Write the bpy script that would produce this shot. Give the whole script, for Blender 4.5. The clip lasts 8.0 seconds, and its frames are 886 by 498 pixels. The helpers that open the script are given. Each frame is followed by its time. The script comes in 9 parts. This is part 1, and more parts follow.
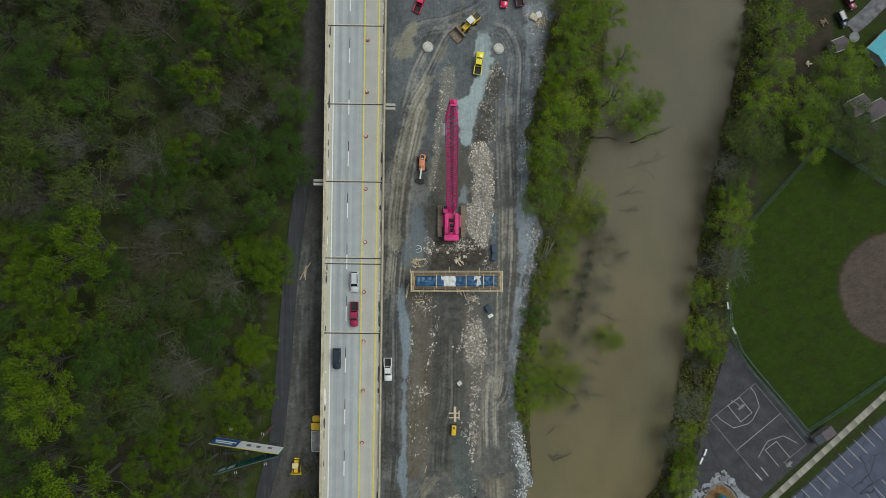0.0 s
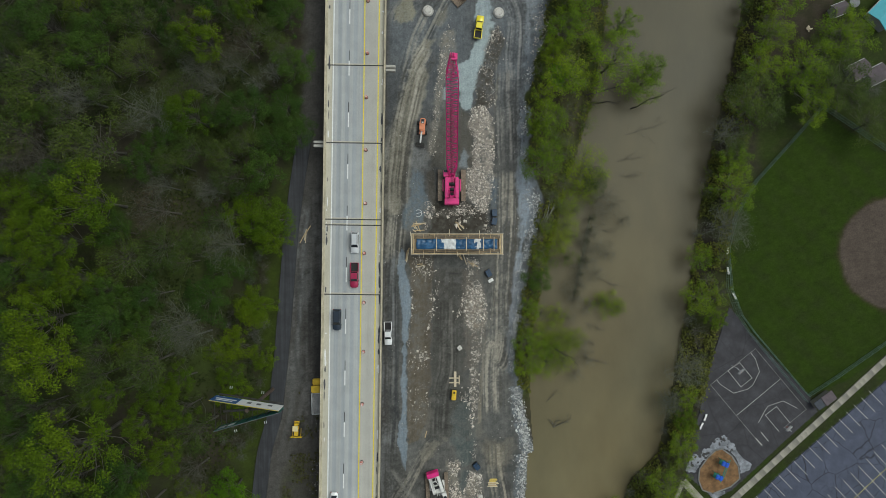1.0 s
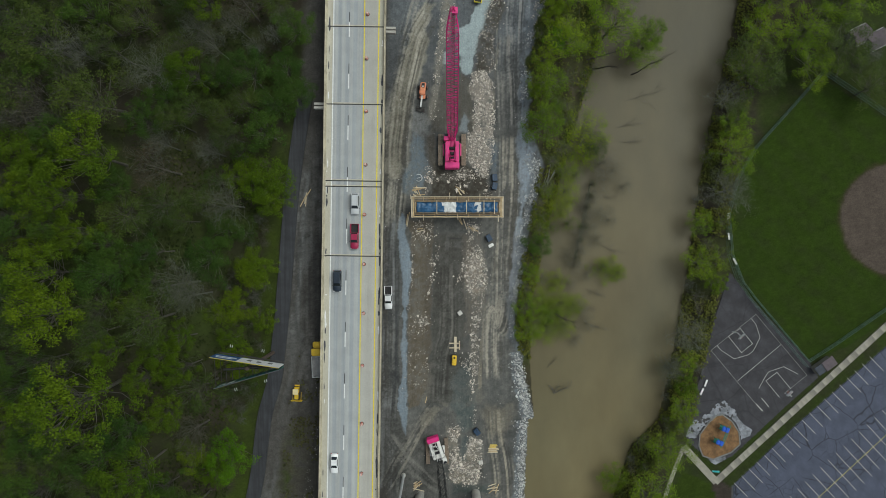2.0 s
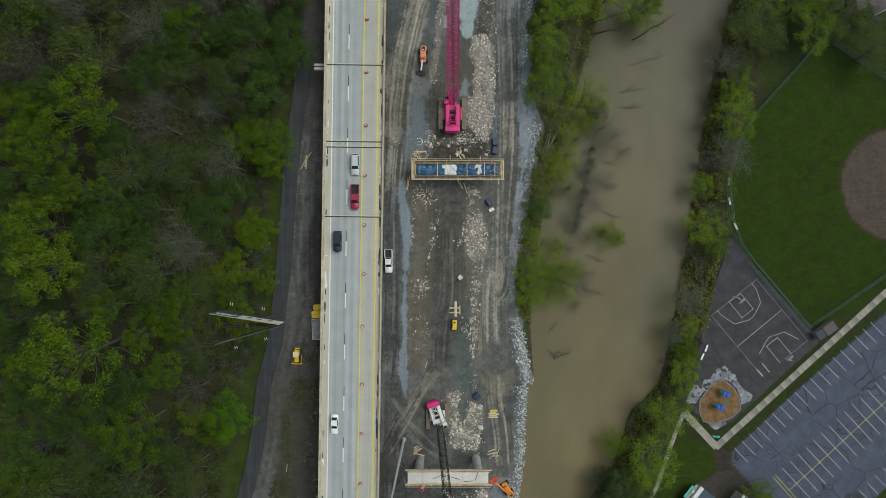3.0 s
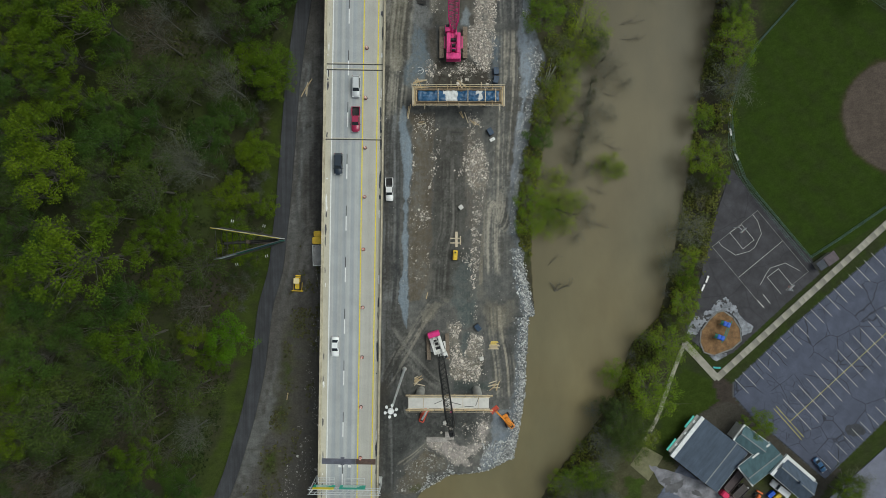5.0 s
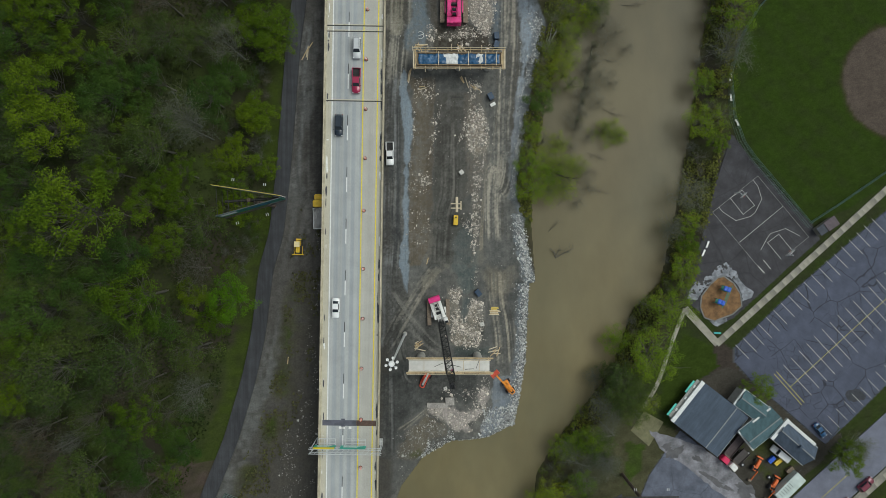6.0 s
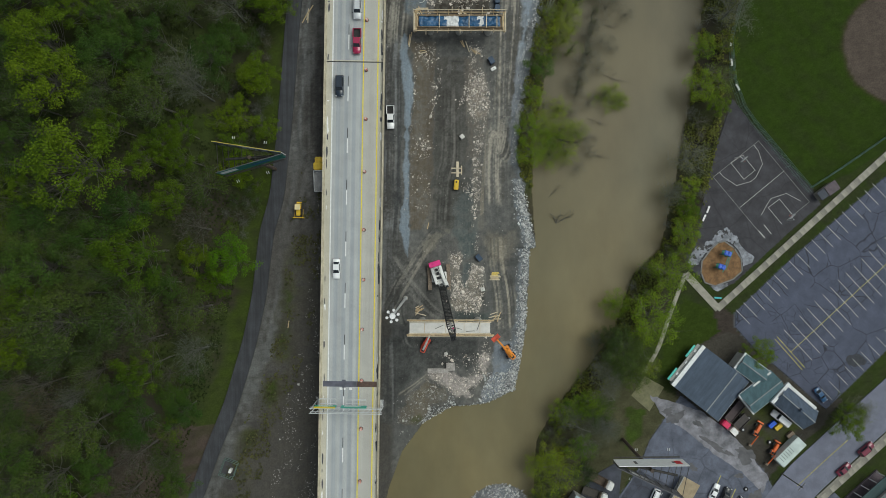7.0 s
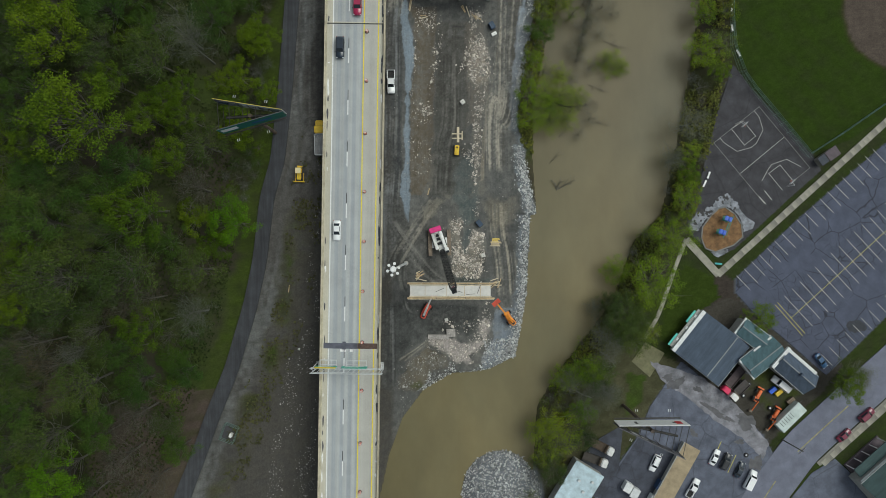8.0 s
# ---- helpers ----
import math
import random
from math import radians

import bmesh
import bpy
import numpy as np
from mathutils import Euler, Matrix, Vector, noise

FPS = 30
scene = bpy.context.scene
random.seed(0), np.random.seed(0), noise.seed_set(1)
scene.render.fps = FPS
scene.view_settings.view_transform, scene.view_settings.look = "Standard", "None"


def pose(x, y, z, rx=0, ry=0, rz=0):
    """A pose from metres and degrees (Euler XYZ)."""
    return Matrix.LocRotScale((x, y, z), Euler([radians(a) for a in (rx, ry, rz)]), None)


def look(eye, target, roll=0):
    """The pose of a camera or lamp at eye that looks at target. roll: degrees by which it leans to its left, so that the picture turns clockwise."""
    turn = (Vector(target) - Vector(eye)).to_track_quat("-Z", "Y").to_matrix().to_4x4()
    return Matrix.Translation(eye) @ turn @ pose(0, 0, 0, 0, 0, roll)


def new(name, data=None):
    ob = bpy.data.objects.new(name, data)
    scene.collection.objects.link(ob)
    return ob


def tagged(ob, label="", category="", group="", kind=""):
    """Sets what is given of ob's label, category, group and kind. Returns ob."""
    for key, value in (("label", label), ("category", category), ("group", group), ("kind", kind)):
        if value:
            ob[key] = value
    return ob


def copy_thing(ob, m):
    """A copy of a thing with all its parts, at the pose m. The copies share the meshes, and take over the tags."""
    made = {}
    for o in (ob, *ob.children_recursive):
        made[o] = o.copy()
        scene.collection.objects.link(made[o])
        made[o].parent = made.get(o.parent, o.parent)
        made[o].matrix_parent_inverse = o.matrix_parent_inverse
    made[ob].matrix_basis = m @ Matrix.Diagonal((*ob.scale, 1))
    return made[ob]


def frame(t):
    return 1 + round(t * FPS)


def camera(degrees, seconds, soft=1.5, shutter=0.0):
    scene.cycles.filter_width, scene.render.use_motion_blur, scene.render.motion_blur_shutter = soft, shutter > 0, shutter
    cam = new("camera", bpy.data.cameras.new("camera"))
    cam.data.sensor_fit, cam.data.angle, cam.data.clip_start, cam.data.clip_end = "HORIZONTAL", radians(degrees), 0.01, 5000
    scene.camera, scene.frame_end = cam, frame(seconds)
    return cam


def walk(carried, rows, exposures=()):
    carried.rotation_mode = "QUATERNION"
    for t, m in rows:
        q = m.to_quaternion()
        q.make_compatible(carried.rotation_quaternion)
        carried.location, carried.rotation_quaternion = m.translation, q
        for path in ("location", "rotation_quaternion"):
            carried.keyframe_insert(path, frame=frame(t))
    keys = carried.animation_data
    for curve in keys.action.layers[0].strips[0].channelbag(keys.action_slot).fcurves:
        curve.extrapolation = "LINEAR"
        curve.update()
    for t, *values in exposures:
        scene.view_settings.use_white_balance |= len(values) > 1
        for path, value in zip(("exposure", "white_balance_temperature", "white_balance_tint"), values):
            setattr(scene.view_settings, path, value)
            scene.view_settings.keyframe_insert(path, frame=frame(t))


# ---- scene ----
cam = camera(73.7, 8.0, soft=0.8)
METRES, EYE, TILT, LEAN, TURN = 72.85, 157.4, -90.0, 0.0, 0.0
ROWS = [
    (0.0, 0.0, 0.0, 0.0, 0.0, 0.0, -0.0),
    (0.5, -0.0013, 0.0003, -0.0618, -0.03, -0.05, -0.02),
    (1.0, -0.0014, 0.0009, -0.1243, -0.02, -0.08, -0.01),
    (1.5, -0.0011, 0.0013, -0.1861, -0.0, -0.1, -0.02),
    (3.0, 0.0005, 0.0029, -0.3734, 0.09, -0.22, -0.08),
    (3.5, 0.0009, 0.0029, -0.4359, 0.1, -0.23, -0.1),
    (4.0, 0.0, 0.0029, -0.4987, 0.1, -0.25, -0.1),
    (4.5, -0.0003, 0.0029, -0.561, 0.12, -0.27, -0.13),
    (6.0, -0.0036, 0.0019, -0.7502, 0.08, -0.26, -0.13),
    (6.5, -0.0051, 0.0018, -0.813, 0.07, -0.28, -0.14),
    (7.0, -0.0058, 0.0017, -0.8762, 0.07, -0.31, -0.13),
    (7.5, -0.0068, 0.0015, -0.938, 0.07, -0.34, -0.14),
    (8.0, -0.0077, 0.0012, -0.9999, 0.06, -0.34, -0.15),
]
walk(cam, [(t, pose(0, 0, EYE, TILT, LEAN, TURN) @ pose(METRES * x, METRES * y, METRES * z, 90 + pitch, roll, yaw)) for t, x, y, z, yaw, pitch, roll in ROWS], [(0.0, -0.13, 6340, 0), (8.0, -0.1, 6360, 0)])

# ---- light: thin overcast, a wide soft sun behind cloud ----
SUN_UP, SUN_ROUND = 58.0, 62.0
world = bpy.data.worlds.new("overcast_sky")
scene.world = world
world.use_nodes = True
wn = world.node_tree
sky = wn.nodes.new("ShaderNodeTexSky")
sky.sky_type, sky.sun_disc = "NISHITA", False
sky.sun_elevation, sky.sun_rotation = radians(SUN_UP), radians(SUN_ROUND)
sky.air_density, sky.dust_density, sky.ozone_density = 1.0, 4.0, 1.0
haze = wn.nodes.new("ShaderNodeHueSaturation")
haze.inputs["Saturation"].default_value = 0.35
wn.links.new(sky.outputs[0], haze.inputs["Color"])
wn.links.new(haze.outputs[0], wn.nodes["Background"].inputs[0])
wn.nodes["Background"].inputs[1].default_value = 0.12
sun_data = bpy.data.lights.new("sun", "SUN")
sun_data.energy, sun_data.angle, sun_data.color = 1.2, radians(36), (1.0, 0.96, 0.9)
sun = new("sun", sun_data)
sun.matrix_world = look((200 * math.sin(radians(SUN_ROUND)) * math.cos(radians(SUN_UP)), 200 * math.cos(radians(SUN_ROUND)) * math.cos(radians(SUN_UP)), 200 * math.sin(radians(SUN_UP))), (0, 0, 0))

# ---- materials ----
MATS = {}


def nodes_of(name):
    m = bpy.data.materials.new(name)
    m.use_nodes = True
    t = m.node_tree
    return m, t, t.nodes["Principled BSDF"]


def ramp(t, fac, stops):
    r = t.nodes.new("ShaderNodeValToRGB")
    el = r.color_ramp.elements
    while len(el) < len(stops):
        el.new(0.5)
    for e, (p, c) in zip(el, stops):
        e.position, e.color = p, (*c, 1)
    t.links.new(fac, r.inputs[0])
    return r.outputs[0]


def coords(t, scale=(1, 1, 1), kind="Object"):
    c = t.nodes.new("ShaderNodeTexCoord")
    mp = t.nodes.new("ShaderNodeMapping")
    mp.inputs["Scale"].default_value = scale
    t.links.new(c.outputs[kind], mp.inputs[0])
    return mp.outputs[0]


def noise_of(t, vec, scale, detail=4, rough=0.6):
    n = t.nodes.new("ShaderNodeTexNoise")
    n.inputs["Scale"].default_value, n.inputs["Detail"].default_value, n.inputs["Roughness"].default_value = scale, detail, rough
    t.links.new(vec, n.inputs["Vector"])
    return n.outputs[0]


def mix(t, fac, a, b, how="MIX"):
    m = t.nodes.new("ShaderNodeMix")
    m.data_type, m.blend_type = "RGBA", how
    for value, socket in ((fac, m.inputs[0]), (a, m.inputs[6]), (b, m.inputs[7])):
        if isinstance(value, (int, float)):
            socket.default_value = value
        elif isinstance(value, tuple):
            socket.default_value = (*value, 1)
        else:
            t.links.new(value, socket)
    return m.outputs[2]


def bump(t, bsdf, fac, strength, distance):
    b = t.nodes.new("ShaderNodeBump")
    b.inputs["Strength"].default_value, b.inputs["Distance"].default_value = strength, distance
    t.links.new(fac, b.inputs["Height"])
    t.links.new(b.outputs[0], bsdf.inputs["Normal"])


def tint(c, k):
    return tuple(min(1.0, max(0.0, v * k)) for v in c)


def plain(name, c, rough=0.7, metal=0.0, vary=0.25, scale=1.2, fine=9.0, relief=0.02, coat=0.0):
    """A painted, mineral or wooden surface with broad stains and fine grain."""
    if name in MATS:
        return MATS[name]
    m, t, b = nodes_of(name)
    v = coords(t)
    broad = ramp(t, noise_of(t, v, scale, 5), [(0.3, tint(c, 1 - vary)), (0.7, tint(c, 1 + vary * 0.7))])
    grain = ramp(t, noise_of(t, v, fine, 3), [(0.3, (1 - vary * 0.6,) * 3), (0.65, (1.0,) * 3)])
    t.links.new(mix(t, 1.0, broad, grain, "MULTIPLY"), b.inputs["Base Color"])
    b.inputs["Roughness"].default_value, b.inputs["Metallic"].default_value = rough, metal
    b.inputs["Coat Weight"].default_value = coat
    if relief:
        bump(t, b, noise_of(t, v, fine, 3), 0.4, relief)
    MATS[name] = m
    return m


def streaked(name, c, along=(3.0, 0.06, 1.0), rough=0.85, vary=0.2, cracks=0.0, crack_scale=0.14, relief=0.02):
    """Worn paving: wheel streaks along one axis, blotches, and tar-sealed cracks."""
    m, t, b = nodes_of(name)
    v = coords(t)
    streak = ramp(t, noise_of(t, coords(t, along), 1.0, 4), [(0.3, tint(c, 1 - vary)), (0.7, tint(c, 1 + vary))])
    blotch = ramp(t, noise_of(t, v, 0.35, 6), [(0.3, (1 - vary,) * 3), (0.65, (1.0,) * 3)])
    col = mix(t, 1.0, streak, blotch, "MULTIPLY")
    col = mix(t, 1.0, col, ramp(t, noise_of(t, v, 7.0, 3), [(0.3, (0.8,) * 3), (0.65, (1.05,) * 3)]), "MULTIPLY")
    if cracks:
        vo = t.nodes.new("ShaderNodeTexVoronoi")
        vo.feature = "DISTANCE_TO_EDGE"
        vo.inputs["Scale"].default_value = crack_scale
        wob = t.nodes.new("ShaderNodeTexNoise")
        wob.inputs["Scale"].default_value, wob.inputs["Detail"].default_value = 0.5, 4
        t.links.new(v, wob.inputs["Vector"])
        t.links.new(mix(t, 0.35, v, wob.outputs[1], "LINEAR_LIGHT"), vo.inputs["Vector"])
        edge = ramp(t, vo.outputs["Distance"], [(0.0, (0.9,) * 3), (0.005, (0.75,) * 3), (0.018, (0,) * 3)])
        part_of = ramp(t, noise_of(t, v, 0.12, 2), [(0.34, (0,) * 3), (0.44, (cracks,) * 3)])
        col = mix(t, mix(t, 1.0, edge, part_of, "MULTIPLY"), col, tint(c, 0.16))
        fine = t.nodes.new("ShaderNodeTexVoronoi")
        fine.feature = "DISTANCE_TO_EDGE"
        fine.inputs["Scale"].default_value = crack_scale * 2.7
        t.links.new(mix(t, 0.2, v, wob.outputs[1], "LINEAR_LIGHT"), fine.inputs["Vector"])
        thin = ramp(t, fine.outputs["Distance"], [(0.0, (cracks * 0.8,) * 3), (0.03, (0,) * 3)])
        some = ramp(t, noise_of(t, v, 0.07, 3), [(0.52, (0,) * 3), (0.6, (1,) * 3)])
        col = mix(t, mix(t, 1.0, thin, some, "MULTIPLY"), col, tint(c, 0.3))
    t.links.new(col, b.inputs["Base Color"])
    b.inputs["Roughness"].default_value = rough
    bump(t, b, noise_of(t, v, 5.0, 4), 0.5, relief)
    MATS[name] = m
    return m


def foliage(name, dark, light):
    m, t, b = nodes_of(name)
    g = t.nodes.new("ShaderNodeNewGeometry")
    o = t.nodes.new("ShaderNodeObjectInfo")
    leaf = ramp(t, g.outputs["Random Per Island"], [(0.0, dark), (1.0, light)])
    whole = ramp(t, o.outputs["Random"], [(0.0, (0.74, 0.80, 0.82)), (1.0, (1.16, 1.10, 0.95))])
    drift = ramp(t, noise_of(t, g.outputs["Position"], 0.09, 3), [(0.3, (0.70, 0.78, 0.85)), (0.7, (1.2, 1.12, 0.95))])
    t.links.new(mix(t, 1.0, mix(t, 1.0, leaf, whole, "MULTIPLY"), drift, "MULTIPLY"), b.inputs["Base Color"])
    b.inputs["Roughness"].default_value = 0.7
    b.inputs["Specular IOR Level"].default_value = 0.08
    MATS[name] = m
    return m


# ---- mesh helpers ----
def mesh_of(name, verts, faces, material, smooth=False):
    me = bpy.data.meshes.new(name)
    me.from_pydata([tuple(v) for v in verts], [], [tuple(f) for f in faces])
    me.materials.append(material)
    if smooth:
        me.polygons.foreach_set("use_smooth", [True] * len(me.polygons))
    me.update()
    return me


def part(name, bm, material, parent=None, label=""):
    """Links a bmesh (or a mesh) as one object, under a thing or part if one is given."""
    if isinstance(bm, bmesh.types.BMesh):
        me = bpy.data.meshes.new(name)
        bmesh.ops.recalc_face_normals(bm, faces=bm.faces)
        bm.to_mesh(me)
        bm.free()
        me.materials.append(material)
    else:
        me = bm
    ob = new(name, me)
    if parent is not None:
        ob.parent = parent
    if label:
        ob["label"] = label
    return ob


def thing(name, m, label, category, group="", kind=""):
    ob = new(name)
    ob.empty_display_size = 0.3
    ob.matrix_world = m
    return tagged(ob, label, category, group, kind)


def box(bm, x0, x1, y0, y1, z0, z1, bevel=0.0, m=None, taper=0.0):
    """A box; taper draws the top in; bevel rounds the edges."""
    vs = []
    for z, k in ((z0, 0.0), (z1, taper)):
        for x, y in ((x0 + k, y0 + k), (x1 - k, y0 + k), (x1 - k, y1 - k), (x0 + k, y1 - k)):
            vs.append(bm.verts.new((x, y, z)))
    fs = [bm.faces.new([vs[i] for i in f]) for f in ((3, 2, 1, 0), (4, 5, 6, 7), (0, 1, 5, 4), (1, 2, 6, 5), (2, 3, 7, 6), (3, 0, 4, 7))]
    if bevel:
        made = bmesh.ops.bevel(bm, geom=list({e for f in fs for e in f.edges}), offset=bevel, segments=2, affect="EDGES")
        vs = list({v for f in made["faces"] for v in f.verts} | {v for v in vs if v.is_valid})
    if m is not None:
        bmesh.ops.transform(bm, matrix=m, verts=[v for v in vs if v.is_valid])
    return bm


def boxed(*args, **kw):
    return box(bmesh.new(), *args, **kw)


def tube(bm, a, b, r0, r1=None, sides=8, cap=True):
    """A round bar from a to b."""
    a, b = Vector(a), Vector(b)
    r1 = r0 if r1 is None else r1
    q = (b - a).to_track_quat("Z", "Y")
    rings = []
    for c, r in ((a, r0), (b, r1)):
        rings.append([bm.verts.new(c + q @ Vector((r * math.cos(2 * math.pi * i / sides), r * math.sin(2 * math.pi * i / sides), 0))) for i in range(sides)])
    for i in range(sides):
        j = (i + 1) % sides
        bm.faces.new((rings[0][i], rings[0][j], rings[1][j], rings[1][i]))
    if cap:
        bm.faces.new(rings[0][::-1])
        bm.faces.new(rings[1])
    return bm


def tubed(*args, **kw):
    return tube(bmesh.new(), *args, **kw)


def extruded(pts, z0, z1, bevel=0.0):
    """A flat outline raised into a solid."""
    bm = bmesh.new()
    low, top = [bm.verts.new((x, y, z0)) for x, y in pts], [bm.verts.new((x, y, z1)) for x, y in pts]
    n = len(pts)
    bm.faces.new(low[::-1])
    f = bm.faces.new(top)
    for i in range(n):
        bm.faces.new((low[i], low[(i + 1) % n], top[(i + 1) % n], top[i]))
    if bevel:
        bmesh.ops.bevel(bm, geom=list(f.edges), offset=bevel, segments=2, affect="EDGES")
    return bm


def structure(name, bm, material, label, category):
    return tagged(part(name, bm, material), label, category, kind="structure")


# ---- lie of the land ----
# <height>
BANK_WEST = [(46.92, 121.29), (45.39, 67.62), (42.01, 36.95), (33.12, 6.29), (27.29, -15.18), (23.92, -33.58), (23.46, -48.91), (24.53, -64.25), (22.84, -64.39), (21.99, -85.85), (20.19, -96.59), (18.98, -102.73), (11.33, -106.60), (1.82, -107.39), (-5.84, -112.02), (-11.66, -119.73), (-15.02, -128.97), (-17.76, -141.60), (-22.62, -175.24), (-34.74, -314.99)]
BANK_EAST = [(86.02, 121.29), (82.49, 67.62), (79.12, 44.62), (73.29, 21.62), (69.15, -1.38), (66.09, -24.38), (62.25, -45.85), (58.42, -64.25), (50.74, -71.97), (45.45, -87.32), (37.83, -98.08), (30.20, -107.31), (24.86, -116.55), (24.14, -128.85), (23.11, -141.48), (14.30, -175.12), (2.38, -314.84)]
SITE_EDGE = [(30.41, 109.37), (28.19, 65.09), (25.98, 50.33), (21.99, 31.34), (21.39, 13.52), (25.40, 5.35), (24.07, -4.34), (21.22, -17.91), (19.38, -31.65), (18.89, -39.47), (22.08, -55.05), (24.53, -67.31)]
WATER = -3.0


def step(a, b, x):
    k = np.clip((x - a) / (b - a), 0, 1)
    return k * k * (3 - 2 * k)


def bank(knots, y):
    k = sorted(knots, key=lambda p: p[1])
    return np.interp(y, [p[1] for p in k], [p[0] for p in k])


def lumps(x, y, size, seed=0):
    """Smooth value noise from -1 to 1."""
    u, v = x / size + seed * 17.3, y / size - seed * 9.1
    i, j = np.floor(u), np.floor(v)
    a, b = u - i, v - j
    a, b = a * a * (3 - 2 * a), b * b * (3 - 2 * b)

    def h(p, q):
        s = np.sin(p * 127.1 + q * 311.7 + seed * 74.7) * 43758.5453
        return 2 * (s - np.floor(s)) - 1
    return (h(i, j) * (1 - a) + h(i + 1, j) * a) * (1 - b) + (h(i, j + 1) * (1 - a) + h(i + 1, j + 1) * a) * b


def height(x, y):
    x, y = np.asarray(x, float), np.asarray(y, float)
    strip = np.interp(y, [-140, -105, -75, -45, 60], [4.0, 5.0, 6.0, 8.0, 8.0])
    hill = strip + 18.0 * step(0, 26, -46.0 + np.interp(y, [-130, -95, -60], [-16, -7, 0]) - x) + 0.9 * lumps(x, y, 14, 2) * step(-46, -60, x)
    haul = np.interp(y, [-130, -105, -85, -60, 60], [-0.5, 0.5, 2.5, 4.6, 5.6])
    site = np.interp(y, [-110, -90, -70, -47, -30, 0, 40, 80], [-2.0, -1.6, -0.4, 0.8, 2.4, 3.0, 4.2, 5.0])
    low = site - 1.0 * step(8, 17, x)
    west = np.where(x < -30, hill, haul + (strip - haul) * step(-20, -30, x))
    land = west + (low - west) * step(-9.5, -4.5, x)
    xw, xe = bank(BANK_WEST, y), bank(BANK_EAST, y)
    east = -0.1 + 0.06 * lumps(x, y, 9, 4)
    bed = WATER - 2.5
    d_west, d_east = xw - x, x - xe
    out = np.where(d_west > 0, WATER + (land - WATER) * step(-1.0, 5.0, d_west), bed + (WATER - bed) * step(-5.0, 1.0, d_west))
    out = np.where(d_east > -6, np.where(d_east > 0, WATER + (east - WATER) * step(-1, 7.0, d_east), bed + (WATER - bed) * step(-6.0, 1.0, d_east)), out)
    ix, iy = 14.97, -140.7
    mound = 1.0 - ((x - ix) / 11.5) ** 2 - ((y - iy) / 13.5) ** 2
    out = np.maximum(out, WATER - 1.2 + 4.2 * np.clip(mound, 0, 1) ** 0.7 - 2.0 * (mound <= 0))
    return out + 0.10 * lumps(x, y, 3.1, 5) * step(-46, -9, x) * step(60, 30, x)
# </height>


def ground_z(x, y):
    return float(height(np.array([x]), np.array([y]))[0])

# ---- ground: one sheet out to the horizon ----
def blend(col, c, k):
    return col + (np.array(c) - col) * np.clip(k, 0, 1)[:, None]


def stripe(x, a, b, soft):
    return step(a - soft, a + soft, x) * step(b + soft, b - soft, x)


def inside(px, py, pts):
    """1 inside an outline, 0 outside."""
    hit = np.zeros(len(px), bool)
    for (x0, y0), (x1, y1) in zip(pts, pts[1:] + pts[:1]):
        cross = (y0 > py) != (y1 > py)
        hit ^= cross & (px < (x1 - x0) * (py - y0) / ((y1 - y0) or 1e-9) + x0)
    return hit.astype(float)


HILL_ROAD = [(-34.85, 20.14), (-36.99, 5.86), (-38.42, -5.57), (-39.70, -22.71), (-40.85, -36.99), (-42.54, -51.42), (-45.44, -60.77), (-47.6, -77.0), (-50.3, -89.3), (-52.6, -97.0), (-54.9, -104.4), (-57.8, -111.7), (-60.9, -119.2), (-63.6, -126.6), (-65.9, -133.5), (-72.0, -152.6)]
FIELD = [(100.59, 26.95), (92.75, 18.97), (83.13, 8.43), (78.30, 0.15), (76.19, -8.88), (77.07, -20.17), (81.00, -29.96), (88.22, -38.99), (97.57, -48.33), (107.84, -44.28), (118.05, -37.49), (134.87, -23.93), (140.87, 1.66), (118.02, 15.96)]
COURT = [(76.16, -24.68), (81.00, -30.71), (97.56, -48.78), (99.68, -52.55), (92.02, -59.34), (84.47, -66.40), (76.87, -73.42), (72.39, -75.69), (65.14, -69.69), (64.07, -65.94), (67.90, -54.05), (71.99, -37.50)]
LOT = [(118.04, -44.27), (92.76, -66.41), (77.36, -81.24), (77.22, -85.15), (82.24, -90.86), (90.25, -97.47), (98.89, -104.99), (101.46, -107.09), (107.89, -100.74), (117.26, -91.37), (137.00, -73.27), (145.82, -52.21), (127.69, -35.76)]
YARD = [(65.77, -105.83), (62.74, -103.57), (54.53, -115.66), (51.56, -123.23), (38.06, -142.89), (32.11, -159.58), (77.37, -159.44), (92.29, -136.69), (84.69, -123.13)]
LAWN = [(63.38, -77.97), (71.66, -80.96), (75.43, -86.21), (68.70, -90.00), (59.71, -99.81), (56.69, -97.56), (58.92, -88.52)]
far = np.array([4, 12, 30, 70, 160, 400, 1000, 2200])
gx = np.concatenate([-110 - far[::-1], np.arange(-110, -46, 1.1), np.arange(-46, -16, 0.55), np.arange(-16, 27, 0.25), np.arange(27, 126.1, 0.9), 126 + far])
gy = np.concatenate([-152 - far[::-1], np.arange(-152, -112, 0.7), np.arange(-112, 70, 0.3), np.arange(70, 86.1, 0.6), 86 + far])
GX, GY = (a.ravel() for a in np.meshgrid(gx, gy))
GZ = height(GX, GY)
wx, wy = GX + 1.2 * lumps(GX, GY, 4.5, 7) + 0.6 * lumps(GX, GY, 1.6, 8), GY + 1.8 * lumps(GX, GY, 5.5, 9) + 0.6 * lumps(GX, GY, 1.7, 10)
n1, n2, n3 = lumps(GX, GY, 6, 11), lumps(GX, GY, 1.9, 12), lumps(GX, GY, 18, 13)
n4, n5 = lumps(GX, GY, 0.8, 16), lumps(GX, GY, 0.36, 22)


